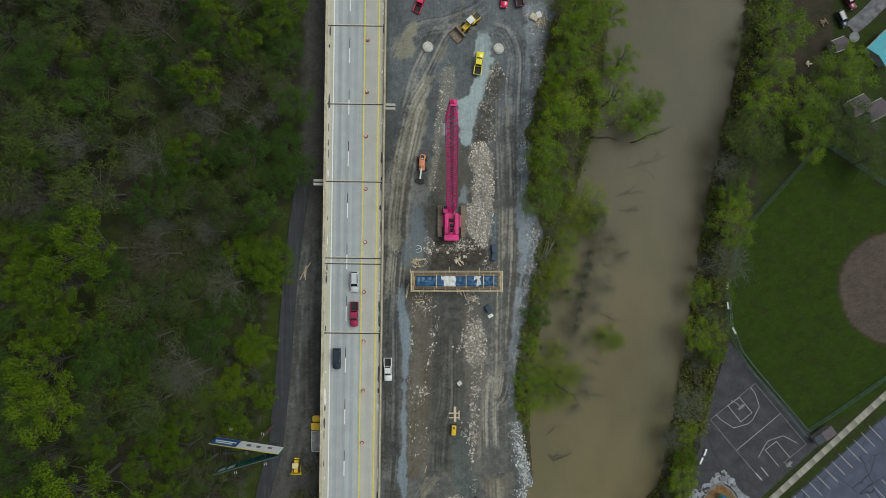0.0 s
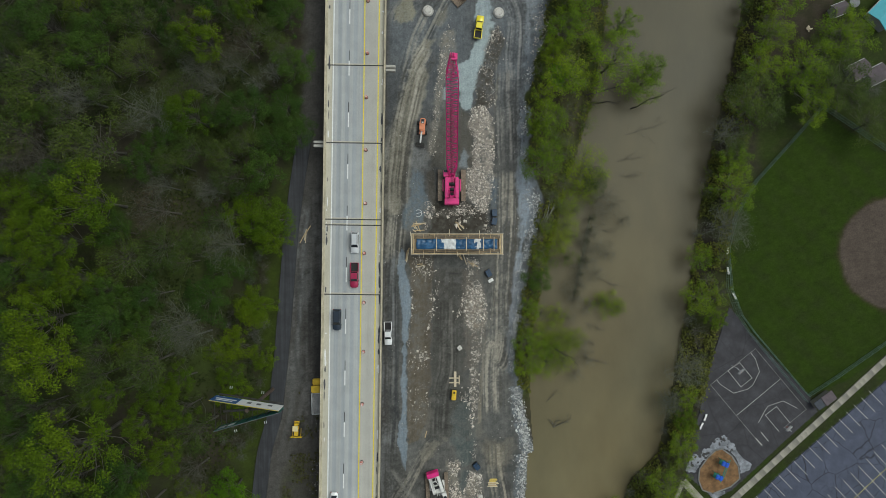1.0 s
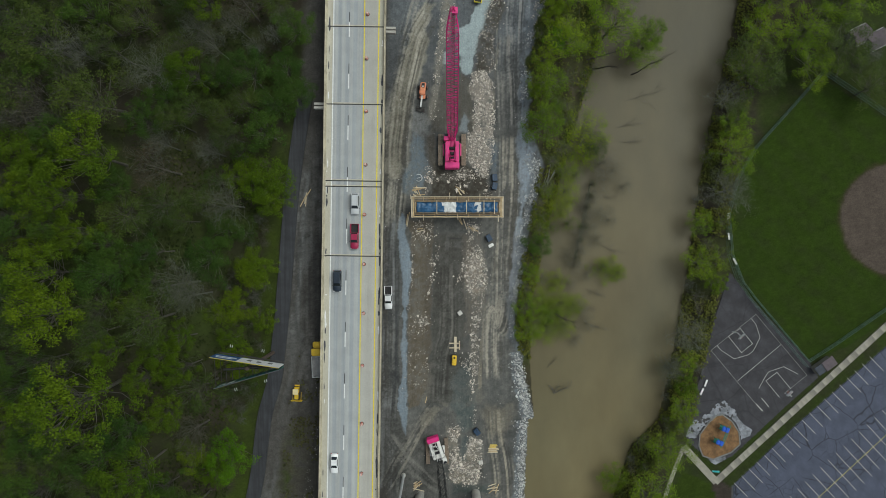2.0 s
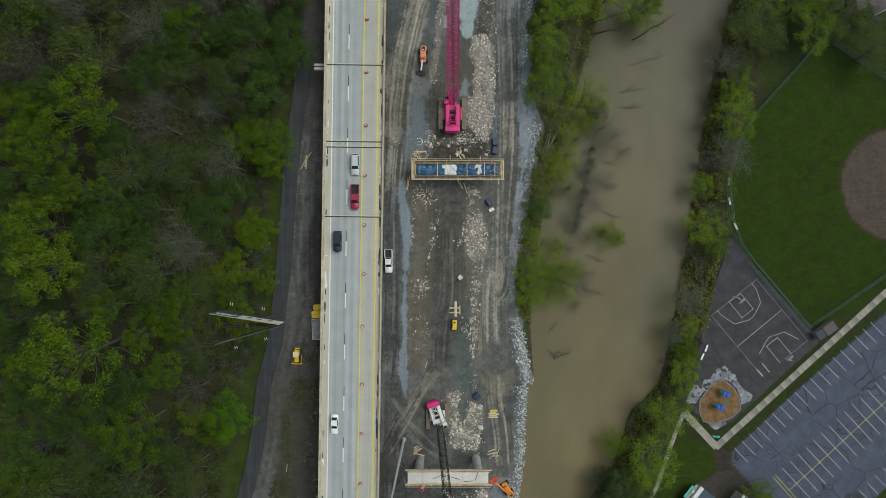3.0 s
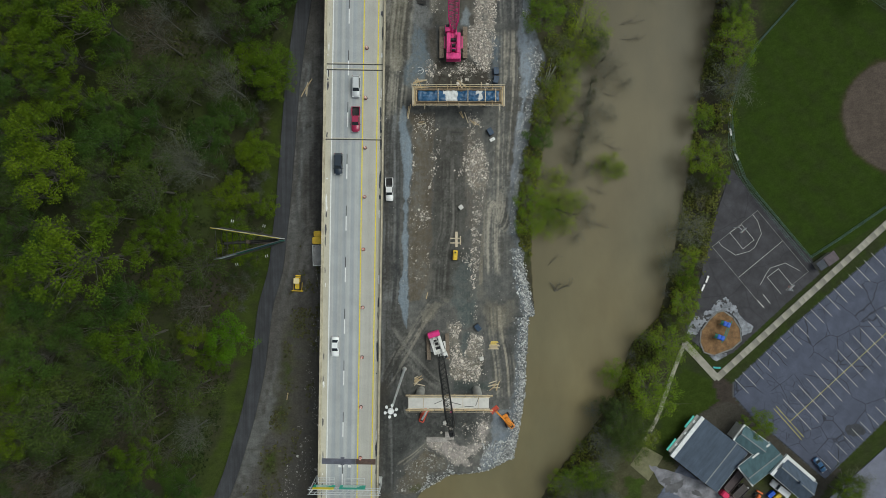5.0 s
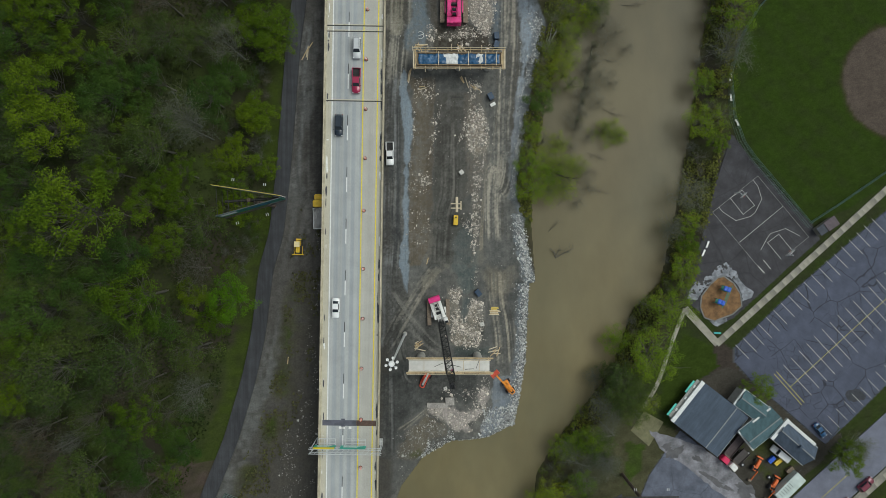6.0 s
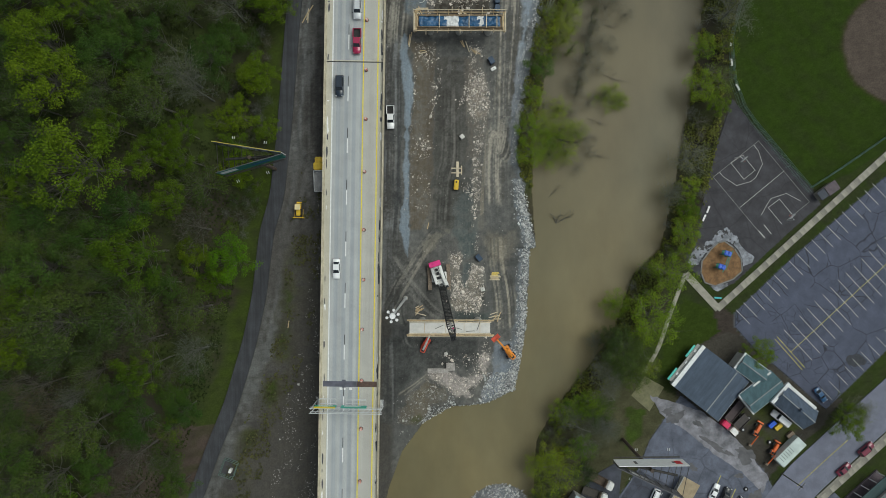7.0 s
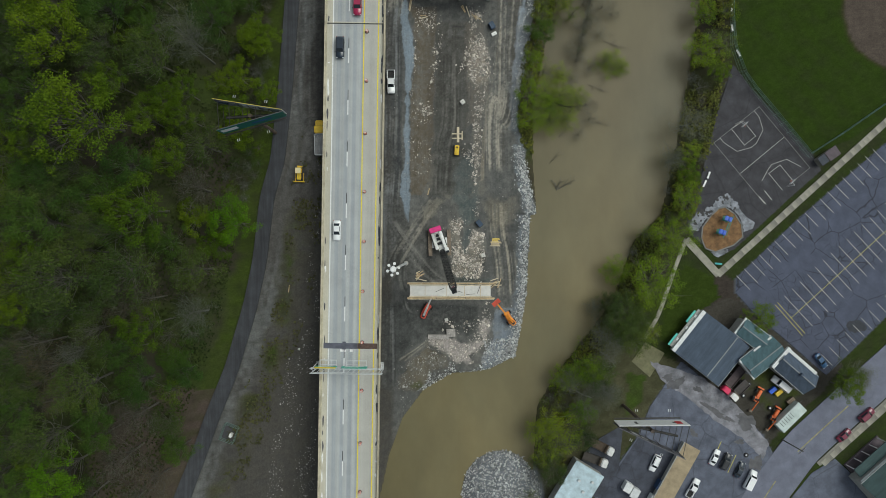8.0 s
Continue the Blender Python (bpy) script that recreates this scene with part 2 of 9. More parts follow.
def nearest(px, py, pts):
    """Distance to a line, and the way along it."""
    d, way, run = np.full(len(px), 1e9), np.zeros(len(px)), 0.0
    for (x0, y0), (x1, y1) in zip(pts, pts[1:]):
        L = math.hypot(x1 - x0, y1 - y0) or 1e-6
        k = np.clip(((px - x0) * (x1 - x0) + (py - y0) * (y1 - y0)) / L ** 2, 0, 1)
        cross = ((px - x0) * (y1 - y0) - (py - y0) * (x1 - x0)) / L
        e = np.hypot(px - x0 - k * (x1 - x0), py - y0 - k * (y1 - y0))
        near = e < np.abs(d)
        d, way = np.where(near, np.copysign(e, cross), d), np.where(near, run + k * L, way)
        run += L
    return d, way


def near_of(pts, room):
    """The ground points in the stretch round an outline."""
    qx, qy = [p[0] for p in pts], [p[1] for p in pts]
    return np.nonzero((GX > min(qx) - room) & (GX < max(qx) + room) & (GY > min(qy) - room) & (GY < max(qy) + room))[0]


def patch(pts, c, k=1.0, soft=0.35, rough=0.5, speck=0.25):
    """Lays a soil of another colour inside an outline, with an uneven edge."""
    at = near_of(pts, 3)
    px, py = GX[at], GY[at]
    d = np.abs(nearest(px, py, pts + pts[:1])[0]) * (2 * inside(px, py, pts) - 1)
    d = d + rough * (1.1 * n2[at] + 0.7 * n4[at] + 0.5 * n5[at])
    C[at] = blend(C[at], c, step(-soft, soft, d) * k * (1 - speck * (0.5 + 0.6 * n2[at] + 0.7 * n4[at] + 0.7 * n5[at])))


def drag(pts, half, light, dark, k):
    """Drags wheel tracks of light and dark soil along a line."""
    for _ in range(3):
        pts = [pts[0]] + [(p[0] * (1 - k) + q[0] * k, p[1] * (1 - k) + q[1] * k) for p, q in zip(pts, pts[1:]) for k in (0.25, 0.75)] + [pts[-1]]
    at = near_of(pts, half + 1.5)
    d, way = nearest(GX[at], GY[at], pts)
    total = float(way.max())
    side = d + 0.6 * lumps(way, way * 0, 11.0, 90) + 0.10 * n1[at]
    ends = step(0.0, 3.0, way + 0.8 * n2[at]) * step(0.0, 3.0, total - way + 0.8 * n2[at])
    on = np.minimum(1, 1.15 * step(half * 1.25, half * 0.6, np.abs(side) + 0.3 * n1[at]) * k_on(ends, half) * k)
    tone = 1.2 * lumps(side, way * 0.02, 0.33, 91) + 0.75 * lumps(side, way * 0.025, 0.8, 92) + 0.35 * lumps(side, way * 0.03, 1.9, 94) + 0.35 * n5[at] + 0.45 * n1[at] + 0.2 * n2[at]
    C[at] = blend(C[at], tint(light, 1.2), on * np.clip(tone, 0, 1))
    C[at] = blend(C[at], tint(dark, 0.85), on * np.clip(-tone, 0, 1))


def k_on(ends, half):
    return ends if half > 0.6 else np.ones(len(ends))


DIRT, DARK, LITTER, GRASS, ASH = (0.100, 0.101, 0.097), (0.062, 0.065, 0.066), (0.038, 0.034, 0.025), (0.027, 0.040, 0.010), (0.115, 0.118, 0.115)
xw, xe = bank(BANK_WEST, GY), bank(BANK_EAST, GY)
xs = np.minimum(bank(SITE_EDGE, GY), xw)
C = np.tile(np.array(LITTER), (len(GX), 1))
C = blend(C, (0.032, 0.045, 0.012), 0.5 + 0.6 * n1 + 0.3 * n2)
# strip between the hill road and the bridge
edge = bank(HILL_ROAD, GY) + 1.7
under = step(-3.0, -1.0, wx - edge) * step(-8, -12, GX)
C = blend(C, (0.074, 0.071, 0.066), under)
C = blend(C, ASH, under * stripe(wx - edge, 0.3, 4.2, 0.7) * step(20, 0, GY) * (0.12 + 1.0 * lumps(GX - edge, GY * 0.06, 0.8, 19) * (0.6 + n3)))
C = blend(C, (0.112, 0.116, 0.112), under * stripe(wx - edge, 0.2, 4.2, 0.9) * step(-66, -90, GY) * (0.6 + 0.5 * n4 + 0.7 * lumps(GX - edge, GY * 0.08, 0.9, 23)))
C = blend(C, (0.060, 0.058, 0.036), under * stripe(wx - edge, 4.6, 11.0, 1.6) * step(-55, -75, GY) * (0.55 + 0.9 * n1 + 0.5 * n2))
C = blend(C, (0.040, 0.056, 0.014), under * stripe(wx - edge, 5.4, 8.4, 1.4) * step(-60, -75, GY) * (0.25 + 1.1 * n1 + 0.5 * n4))
C = blend(C, (0.066, 0.062, 0.054), under * step(7, 11, wx - edge) * step(-55, -75, GY) * (0.6 + 0.5 * n2 + 0.4 * n4))
verge = stripe(wx - edge, -7.2, -3.0, 0.8) * step(15, -10, GY)
C = blend(C, (0.036, 0.052, 0.010), verge * (0.85 + 0.3 * n2))
C = blend(C, (0.062, 0.048, 0.040), inside(wx, wy, [(-80, -112), (-68, -106), (-57, -112), (-62, -124), (-70, -140), (-84, -140)]) * (0.8 + 0.4 * n2))
# works site between the bridge and the river
site = step(-15, -13, GX) * step(-0.3, 0.5, xs + 0.5 - (0.5 * wx + 0.5 * GX)) * step(95, 85, GY)
C = blend(C, DIRT, site)
C = blend(C, (0.135, 0.132, 0.122), site * (0.2 + 0.5 * n1 + 0.3 * n4))
C = blend(C, DARK, site * (0.1 - 0.5 * n3 + 0.3 * n5))
C = blend(C, (0.116, 0.126, 0.136), site * step(18, 40, GY) * (0.75 + 0.3 * n1))
drag([(10.1, 57.2), (5.3, 58.6), (0.9, 57.6), (-1.6, 53.3), (-4.2, 48.4), (-6.4, 43.5), (-7.9, 38.0), (-9.8, 32.1), (-11.7, 25.3), (-13.2, 18.6), (-14.2, 11.8)], 3.2, (0.19, 0.185, 0.165), (0.085, 0.087, 0.085), 0.75)
drag([(-13.2, 48.1), (-12.2, 51.9), (-9.8, 54.8), (-5.4, 58.0), (0.9, 58.6), (8.2, 61.5), (12.1, 64.5)], 2.6, (0.15, 0.15, 0.145), (0.075, 0.078, 0.08), 0.7)
drag([(12.1, 57.8), (16.1, 57.5), (18.5, 54.1), (19.5, 49.7), (19.0, 44.3), (18.6, 38.5), (18.6, 28.7), (19.1, 18.9), (18.7, 12.0)], 2.6, (0.17, 0.17, 0.168), (0.08, 0.082, 0.084), 0.85)
drag([(-34.6, 2.0), (-35.9, -10.0), (-36.6, -20.0), (-37.2, -30.0), (-38.6, -42.0)], 1.5, (0.15, 0.155, 0.158), (0.066, 0.068, 0.07), 0.6)
drag([(-31.0, 6.0), (-32.0, -12.0), (-32.6, -28.0), (-34.0, -46.0), (-36.5, -60.0)], 2.4, (0.105, 0.104, 0.1), (0.05, 0.05, 0.05), 0.6)
patch([(-35.2, -13.0), (-33.4, -13.5), (-33.0, -19.0), (-34.4, -26.0), (-35.8, -24.0), (-35.4, -18.0)], (0.15, 0.155, 0.155), 0.6, 0.6, 1.0, 0.7)
patch([(-31.5, -6.0), (-29.0, -6.5), (-29.5, -10.0), (-31.8, -9.5)], (0.17, 0.175, 0.175), 0.55, 0.5, 0.8, 0.7)
patch([(-8.3, 58.3), (-6.6, 58.2), (-6.9, 56.5), (-8.1, 54.4), (-7.1, 51.6), (-7.9, 49.6), (-10.8, 49.0), (-12.2, 50.0), (-12.2, 51.9), (-10.3, 54.8)], (0.225, 0.215, 0.165), 0.85, 0.4, 0.5, 0.25)
patch([(5.5, 64.4), (5.0, 60.5), (4.0, 57.1), (2.8, 57.6), (4.0, 61.5), (4.8, 64.4)], (0.2, 0.185, 0.15), 0.7, 0.5, 0.4, 0.25)
patch([(0.9, 54.0), (-0.6, 52.0), (-2.8, 48.9), (-0.6, 48.4), (1.1, 50.8)], (0.19, 0.18, 0.15), 0.7, 0.5, 0.4, 0.25)
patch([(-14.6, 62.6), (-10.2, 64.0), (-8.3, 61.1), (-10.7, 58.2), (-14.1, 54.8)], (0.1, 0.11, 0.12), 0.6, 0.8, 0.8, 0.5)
patch([(-2.0, 45.0), (-3.8, 41.6), (-4.7, 38.2), (-3.5, 35.3), (-5.2, 29.0), (-7.9, 22.0), (-9.1, 11.8), (-10.3, 6.0), (-11.3, -0.3), (-14.6, -0.3), (-15.1, 8.9), (-14.4, 11.8), (-12.7, 22.0), (-10.5, 30.7), (-8.3, 37.0), (-7.4, 41.0), (-4.7, 45.0)], (0.225, 0.213, 0.175), 0.85, 0.6, 0.5, 0.25)
drag([(-3.0, 43.6), (-6.7, 37.1), (-8.3, 30.2), (-10.3, 22.0), (-11.5, 11.8), (-12.5, 6.0), (-13.0, -4.2), (-13.2, -14.4)], 3.2, (0.225, 0.215, 0.188), (0.105, 0.1, 0.09), 0.8)
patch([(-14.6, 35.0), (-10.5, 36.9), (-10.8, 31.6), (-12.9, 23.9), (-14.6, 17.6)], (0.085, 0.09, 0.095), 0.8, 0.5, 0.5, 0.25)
patch([(9.2, 56.2), (12.4, 55.9), (12.6, 50.5), (13.6, 47.6), (11.4, 43.2), (10.3, 38.3), (9.2, 37.8), (8.3, 33.9), (7.5, 28.5), (7.0, 26.8), (5.8, 26.6), (4.4, 27.8), (3.9, 33.9), (4.0, 38.2), (5.5, 38.7), (8.2, 43.6), (9.2, 45.5), (7.7, 49.4)], (0.285, 0.33, 0.34), 0.95, 0.2, 0.35, 0.12)
patch([(-0.1, 32.9), (1.0, 32.9), (1.0, 29.4), (-0.2, 29.5)], (0.27, 0.3, 0.31), 0.9, 0.2, 0.2, 0.25)
patch([(9.2, 56.7), (12.6, 56.4), (12.9, 51.0), (8.7, 50.9)], (0.21, 0.24, 0.26), 0.7, 0.5, 0.6, 0.4)
patch([(1.1, 48.4), (2.8, 47.4), (3.1, 38.2), (0.9, 35.3), (-0.6, 26.1), (-2.1, 15.4), (-4.3, 13.9), (-3.5, 19.8), (-2.4, 26.6), (-2.0, 32.4), (-1.6, 38.2), (-0.6, 45.0)], (0.22, 0.207, 0.178), 0.8, 0.5, 0.7, 0.5)
patch([(12.1, 47.6), (14.6, 48.6), (16.1, 45.3), (14.1, 38.4), (13.6, 38.4), (13.4, 28.6), (10.2, 26.1), (7.7, 26.1), (8.9, 34.4), (9.9, 38.2), (10.7, 40.2)], (0.075, 0.068, 0.057), 0.9, 0.4, 0.6, 0.4)
patch([(0.9, 27.8), (7.0, 26.3), (7.8, 18.8), (8.2, 11.9), (-3.5, 11.9), (-0.6, 23.7)], (0.095, 0.09, 0.078), 0.9, 0.5, 0.6, 0.25)
patch([(4.3, 14.4), (5.3, 16.8), (6.3, 14.4), (6.3, 11.9), (3.8, 11.9)], (0.21, 0.24, 0.26), 0.8, 0.4, 0.4, 0.25)
patch([(7.2, 26.1), (10.2, 28.1), (12.9, 24.7), (13.2, 12.0), (13.0, 6.1), (11.7, 0.6), (10.2, 0.2), (8.8, 2.1), (6.3, 4.6), (6.3, 11.0), (7.8, 11.9), (8.1, 18.8), (7.0, 22.7)], (0.3, 0.27, 0.235), 0.85, 0.5, 0.8, 0.6)
patch([(-7.9, 11.8), (-5.2, 10.0), (-3.5, 2.1), (-4.8, -1.3), (-6.0, -4.3), (-10.8, -4.2), (-10.8, -0.8), (-8.8, 4.0)], (0.13, 0.157, 0.18), 0.9, 0.5, 0.5, 0.5)
patch([(-7.9, 17.6), (-3.5, 15.4), (-3.8, 11.9), (-8.4, 11.8)], (0.2, 0.205, 0.205), 0.8, 0.6, 0.8, 0.5)
patch([(-4.3, 10.4), (-2.3, 11.9), (-1.8, 3.1), (-3.8, 3.6)], (0.085, 0.078, 0.068), 0.9, 0.3, 0.3, 0.25)
patch([(-2.5, 3.6), (5.8, 3.6), (11.2, 0.2), (13.0, -5.0), (-3.8, -5.8), (-2.5, -0.3)], (0.058, 0.052, 0.043), 0.95, 0.4, 0.5, 0.25)
patch([(-2.1, 0.6), (5.8, 2.8), (7.8, 1.9), (6.3, -0.1), (0.9, -0.9), (-2.1, -0.9)], (0.15, 0.145, 0.13), 0.7, 0.5, 0.6, 0.8)
patch([(12.2, 10.0), (14.7, 9.0), (14.5, -2.3), (12.2, -2.8)], (0.1, 0.125, 0.15), 0.8, 0.5, 0.6, 0.6)
drag([(17.2, 12.0), (17.2, 4.6), (17.2, -2.8), (16.8, -8.8), (16.3, -14.7), (15.6, -24.7), (14.4, -41.8), (13.2, -33.0), (12.8, -42.9), (13.4, -53.8)], 3.4, (0.21, 0.196, 0.168), (0.11, 0.105, 0.095), 0.85)
drag([(16.1, 38.5), (16.6, 26.3), (17.0, 12.0)], 3.4, (0.155, 0.15, 0.14), (0.082, 0.083, 0.083), 0.85)
drag([(13.9, -59.8), (14.5, -68.9), (16.1, -76.0), (16.7, -87.3)], 3.2, (0.205, 0.19, 0.158), (0.092, 0.09, 0.084), 0.9)
patch([(9.9, -59.8), (18.5, -59.8), (18.5, -65.4), (16.0, -68.9), (13.0, -68.9), (10.1, -63.3), (9.8, -54.3)], (0.175, 0.158, 0.125), 0.55, 1.2, 1.2, 0.4)
# thin tyre lines
drag([(14.0, 38.4), (14.2, 32.6), (13.6, 25.7), (13.3, 17.9)], 0.35, (0.24, 0.225, 0.185), (0.2, 0.185, 0.15), 0.9)
drag([(14.4, -15.7), (13.7, -22.2), (13.1, -26.1), (12.3, -31.1), (11.3, -34.6), (10.8, -41.7), (10.2, -42.9), (9.9, -49.3), (9.3, -54.8)], 0.4, (0.27, 0.25, 0.2), (0.22, 0.2, 0.165), 0.95)
patch([(21.0, 63.3), (27.3, 63.8), (26.4, 58.5), (25.6, 53.6), (28.4, 49.7), (26.4, 44.4), (24.0, 38.5), (21.0, 38.5), (23.5, 45.3), (22.5, 55.1), (22.5, 35.6)], (0.26, 0.285, 0.31), 0.85, 0.6, 0.8, 0.5)
patch([(21.2, 33.4), (22.6, 33.2), (23.0, 25.8), (21.3, 25.3)], (0.26, 0.3, 0.32), 0.9, 0.25, 0.3, 0.25)
patch([(20.2, 27.2), (21.5, 25.8), (21.4, 12.0), (20.9, 10.5), (24.1, 7.6), (24.2, 3.1), (23.7, -2.8), (21.7, -6.8), (20.7, -10.8), (20.3, -14.7), (18.8, -14.7), (20.5, -4.3), (19.4, 3.1), (19.4, 10.0), (19.9, 12.0)], (0.25, 0.285, 0.325), 0.85, 0.5, 0.6, 0.4)
patch([(18.8, -14.7), (20.8, -14.7), (20.2, -22.2), (19.3, -28.7), (17.6, -29.2), (17.5, -26.2)], (0.23, 0.25, 0.28), 0.9, 0.4, 0.5, 0.4)
patch([(16.8, -31.2), (18.8, -31.2), (18.9, -41.9), (16.9, -41.9)], (0.2, 0.21, 0.22), 0.7, 0.4, 0.6, 0.5)
patch([(22.6, 7.1), (26.6, 7.6), (28.2, 2.1), (25.9, -8.8), (23.2, -14.8), (21.0, -14.7), (22.7, -4.3)], (0.085, 0.082, 0.075), 0.55, 0.5, 0.8, 0.7)
patch([(-2.8, -14.6), (6.1, -14.6), (5.9, -41.6), (-3.1, -41.6)], (0.08, 0.077, 0.07), 0.9, 0.4, 0.4, 0.25)
patch([(-3.3, -33.2), (5.7, -33.1), (5.3, -42.9), (7.3, -47.9), (7.8, -59.8), (-4.7, -59.8), (-3.7, -47.9)], (0.084, 0.083, 0.076), 0.85, 0.5, 0.5, 0.25)
drag([(1.4, -21.6), (1.6, -41.6), (-0.2, -45.4), (-1.2, -59.8)], 2.4, (0.12, 0.115, 0.105), (0.062, 0.06, 0.055), 0.7)
patch([(0.4, -16.1), (1.6, -16.1), (1.6, -18.8), (0.4, -18.8)], (0.14, 0.14, 0.135), 0.5, 0.2, 0.2, 0.25)
patch([(2.4, -16.4), (4.6, -16.4), (4.6, -18.4), (2.4, -18.3)], (0.14, 0.14, 0.135), 0.5, 0.2, 0.2, 0.25)
patch([(1.1, -15.4), (4.8, -15.5), (4.8, -16.0), (1.1, -15.9)], (0.05, 0.05, 0.05), 0.8, 0.12, 0.1, 0.25)
patch([(-9.8, -11.0), (-2.8, -10.7), (-2.8, -14.6), (-3.1, -29.5), (-3.3, -41.6), (-3.7, -47.9), (-4.4, -55.8), (-6.6, -59.8), (-9.4, -59.8), (-9.5, -48.2), (-9.2, -40.7), (-9.2, -33.9), (-8.1, -24.2), (-8.4, -14.5)], (0.112, 0.098, 0.078), 0.95, 0.25, 0.4, 0.4)
patch([(-4.2, -51.9), (-3.1, -47.9), (-3.3, -53.8), (-4.4, -59.8), (-5.9, -59.8)], (0.16, 0.15, 0.13), 0.6, 0.5, 0.5, 0.25)
patch([(5.3, -14.6), (9.3, -14.6), (11.0, -21.1), (11.5, -28.6), (10.6, -35.6), (8.8, -41.6), (5.6, -41.6), (5.8, -29.0), (4.6, -24.5)], (0.15, 0.135, 0.115), 0.75, 0.5, 0.8, 0.6)
patch([(6.1, -19.6), (9.8, -20.1), (11.0, -24.6), (10.5, -29.5), (8.3, -31.0), (6.1, -29.0)], (0.27, 0.235, 0.195), 0.7, 0.5, 0.8, 0.7)
patch([(7.2, -40.0), (9.5, -42.4), (9.2, -49.4), (8.4, -54.8), (8.1, -59.8), (6.6, -59.8), (7.0, -49.4)], (0.17, 0.155, 0.13), 0.7, 0.5, 0.7, 0.6)
patch([(3.8, -49.4), (6.8, -47.4), (7.8, -52.8), (7.8, -59.8), (2.3, -59.8), (2.3, -53.8)], (0.098, 0.11, 0.108), 0.85, 0.6, 0.7, 0.4)
drag([(-13.2, -9.1), (-13.7, -14.4), (-13.7, -29.0), (-13.7, -40.7), (-14.3, -48.2), (-14.3, -59.9), (-14.6, -67.7), (-13.9, -74.6), (-14.9, -82.6)], 2.6, (0.128, 0.132, 0.134), (0.072, 0.075, 0.078), 0.9)
patch([(-11.0, -8.6), (-10.0, -9.6), (-9.8, -14.4), (-8.4, -20.3), (-8.5, -26.6), (-9.4, -33.9), (-9.7, -40.7), (-9.3, -43.3), (-9.4, -59.8), (-9.7, -66.9), (-10.5, -65.2), (-11.5, -60.8), (-12.1, -59.9), (-10.6, -49.6), (-10.9, -43.3), (-10.6, -40.7), (-10.4, -29.0), (-11.2, -20.3), (-11.7, -14.4), (-11.5, -12.5)], (0.195, 0.232, 0.268), 0.95, 0.18, 0.25, 0.25)
patch([(-15.7, -59.9), (-11.8, -59.8), (-9.9, -67.2), (-3.7, -62.9), (-3.1, -75.0), (0.4, -83.6), (-10.0, -83.0), (-11.4, -76.6), (-15.9, -80.6)], (0.075, 0.075, 0.072), 0.8, 0.6, 0.6, 0.25)
drag([(-1.2, -59.8), (-4.7, -63.9), (-8.0, -69.2), (-10.9, -74.1), (-13.4, -79.0), (-15.9, -82.6)], 2.0, (0.165, 0.155, 0.135), (0.07, 0.068, 0.063), 0.75)
drag([(-14.8, -65.7), (-11.4, -70.6), (-8.5, -74.6), (-4.2, -80.6), (0.4, -83.6)], 1.7, (0.135, 0.132, 0.122), (0.058, 0.058, 0.056), 0.75)
drag([(-10.0, -86.0), (-11.7, -81.5), (-11.4, -77.1), (-9.4, -75.1), (-7.6, -76.7)], 1.1, (0.13, 0.13, 0.12), (0.055, 0.056, 0.055), 0.8)
patch([(-6.1, -62.8), (-2.7, -59.8), (0.6, -59.8), (-3.4, -65.4), (-6.6, -67.3)], (0.165, 0.155, 0.13), 0.7, 0.5, 0.6, 0.25)
patch([(2.3, -59.8), (8.4, -59.8), (8.1, -65.8), (5.1, -67.9), (3.4, -63.8)], (0.092, 0.108, 0.106), 0.9, 0.5, 0.6, 0.4)
patch([(1.1, -66.4), (4.5, -65.9), (3.9, -71.4), (5.2, -74.4), (5.9, -71.4), (7.3, -68.9), (9.9, -69.9), (10.5, -76.5), (9.0, -82.0), (3.2, -81.8), (1.2, -79.0), (2.1, -74.4)], (0.25, 0.225, 0.185), 0.8, 0.5, 0.9, 0.7)
patch([(4.6, -69.4), (5.9, -67.9), (7.3, -68.6), (5.9, -74.4), (4.7, -76.5)], (0.09, 0.105, 0.105), 0.85, 0.4, 0.5, 0.25)
patch([(8.9, -74.4), (10.5, -75.0), (10.8, -79.5), (9.2, -80.0)], (0.05, 0.052, 0.05), 0.8, 0.5, 0.5, 0.25)
patch([(2.9, -81.3), (12.0, -81.8), (12.1, -84.2), (2.9, -84.1)], (0.062, 0.075, 0.072), 0.8, 0.5, 0.5, 0.25)
patch([(-16.4, -87.6), (-5.6, -88.6), (9.0, -88.7), (9.0, -94.3), (6.0, -97.4), (3.0, -95.8), (-4.1, -97.4), (-10.5, -100.3), (-13.1, -105.4), (-14.6, -111.0), (-16.8, -111.0)], (0.062, 0.064, 0.062), 0.9, 0.5, 0.5, 0.25)
drag([(-14.9, -86.6), (-14.5, -96.2), (-14.8, -111.0)], 1.8, (0.1, 0.102, 0.1), (0.055, 0.057, 0.057), 0.8)
drag([(-11.2, -86.5), (-10.5, -89.6), (-8.5, -91.1)], 0.8, (0.15, 0.15, 0.14), (0.06, 0.06, 0.06), 0.8)
patch([(-10.6, -104.9), (-5.1, -99.4), (-0.1, -102.0), (0.7, -106.1), (-3.1, -108.8), (-7.2, -111.7), (-12.6, -111.0)], (0.125, 0.112, 0.088), 0.9, 0.5, 0.8, 0.5)
drag([(-13.0, -104.4), (-9.6, -101.8), (-6.6, -99.7), (-4.6, -98.4)], 0.7, (0.22, 0.205, 0.17), (0.1, 0.093, 0.08), 0.9)
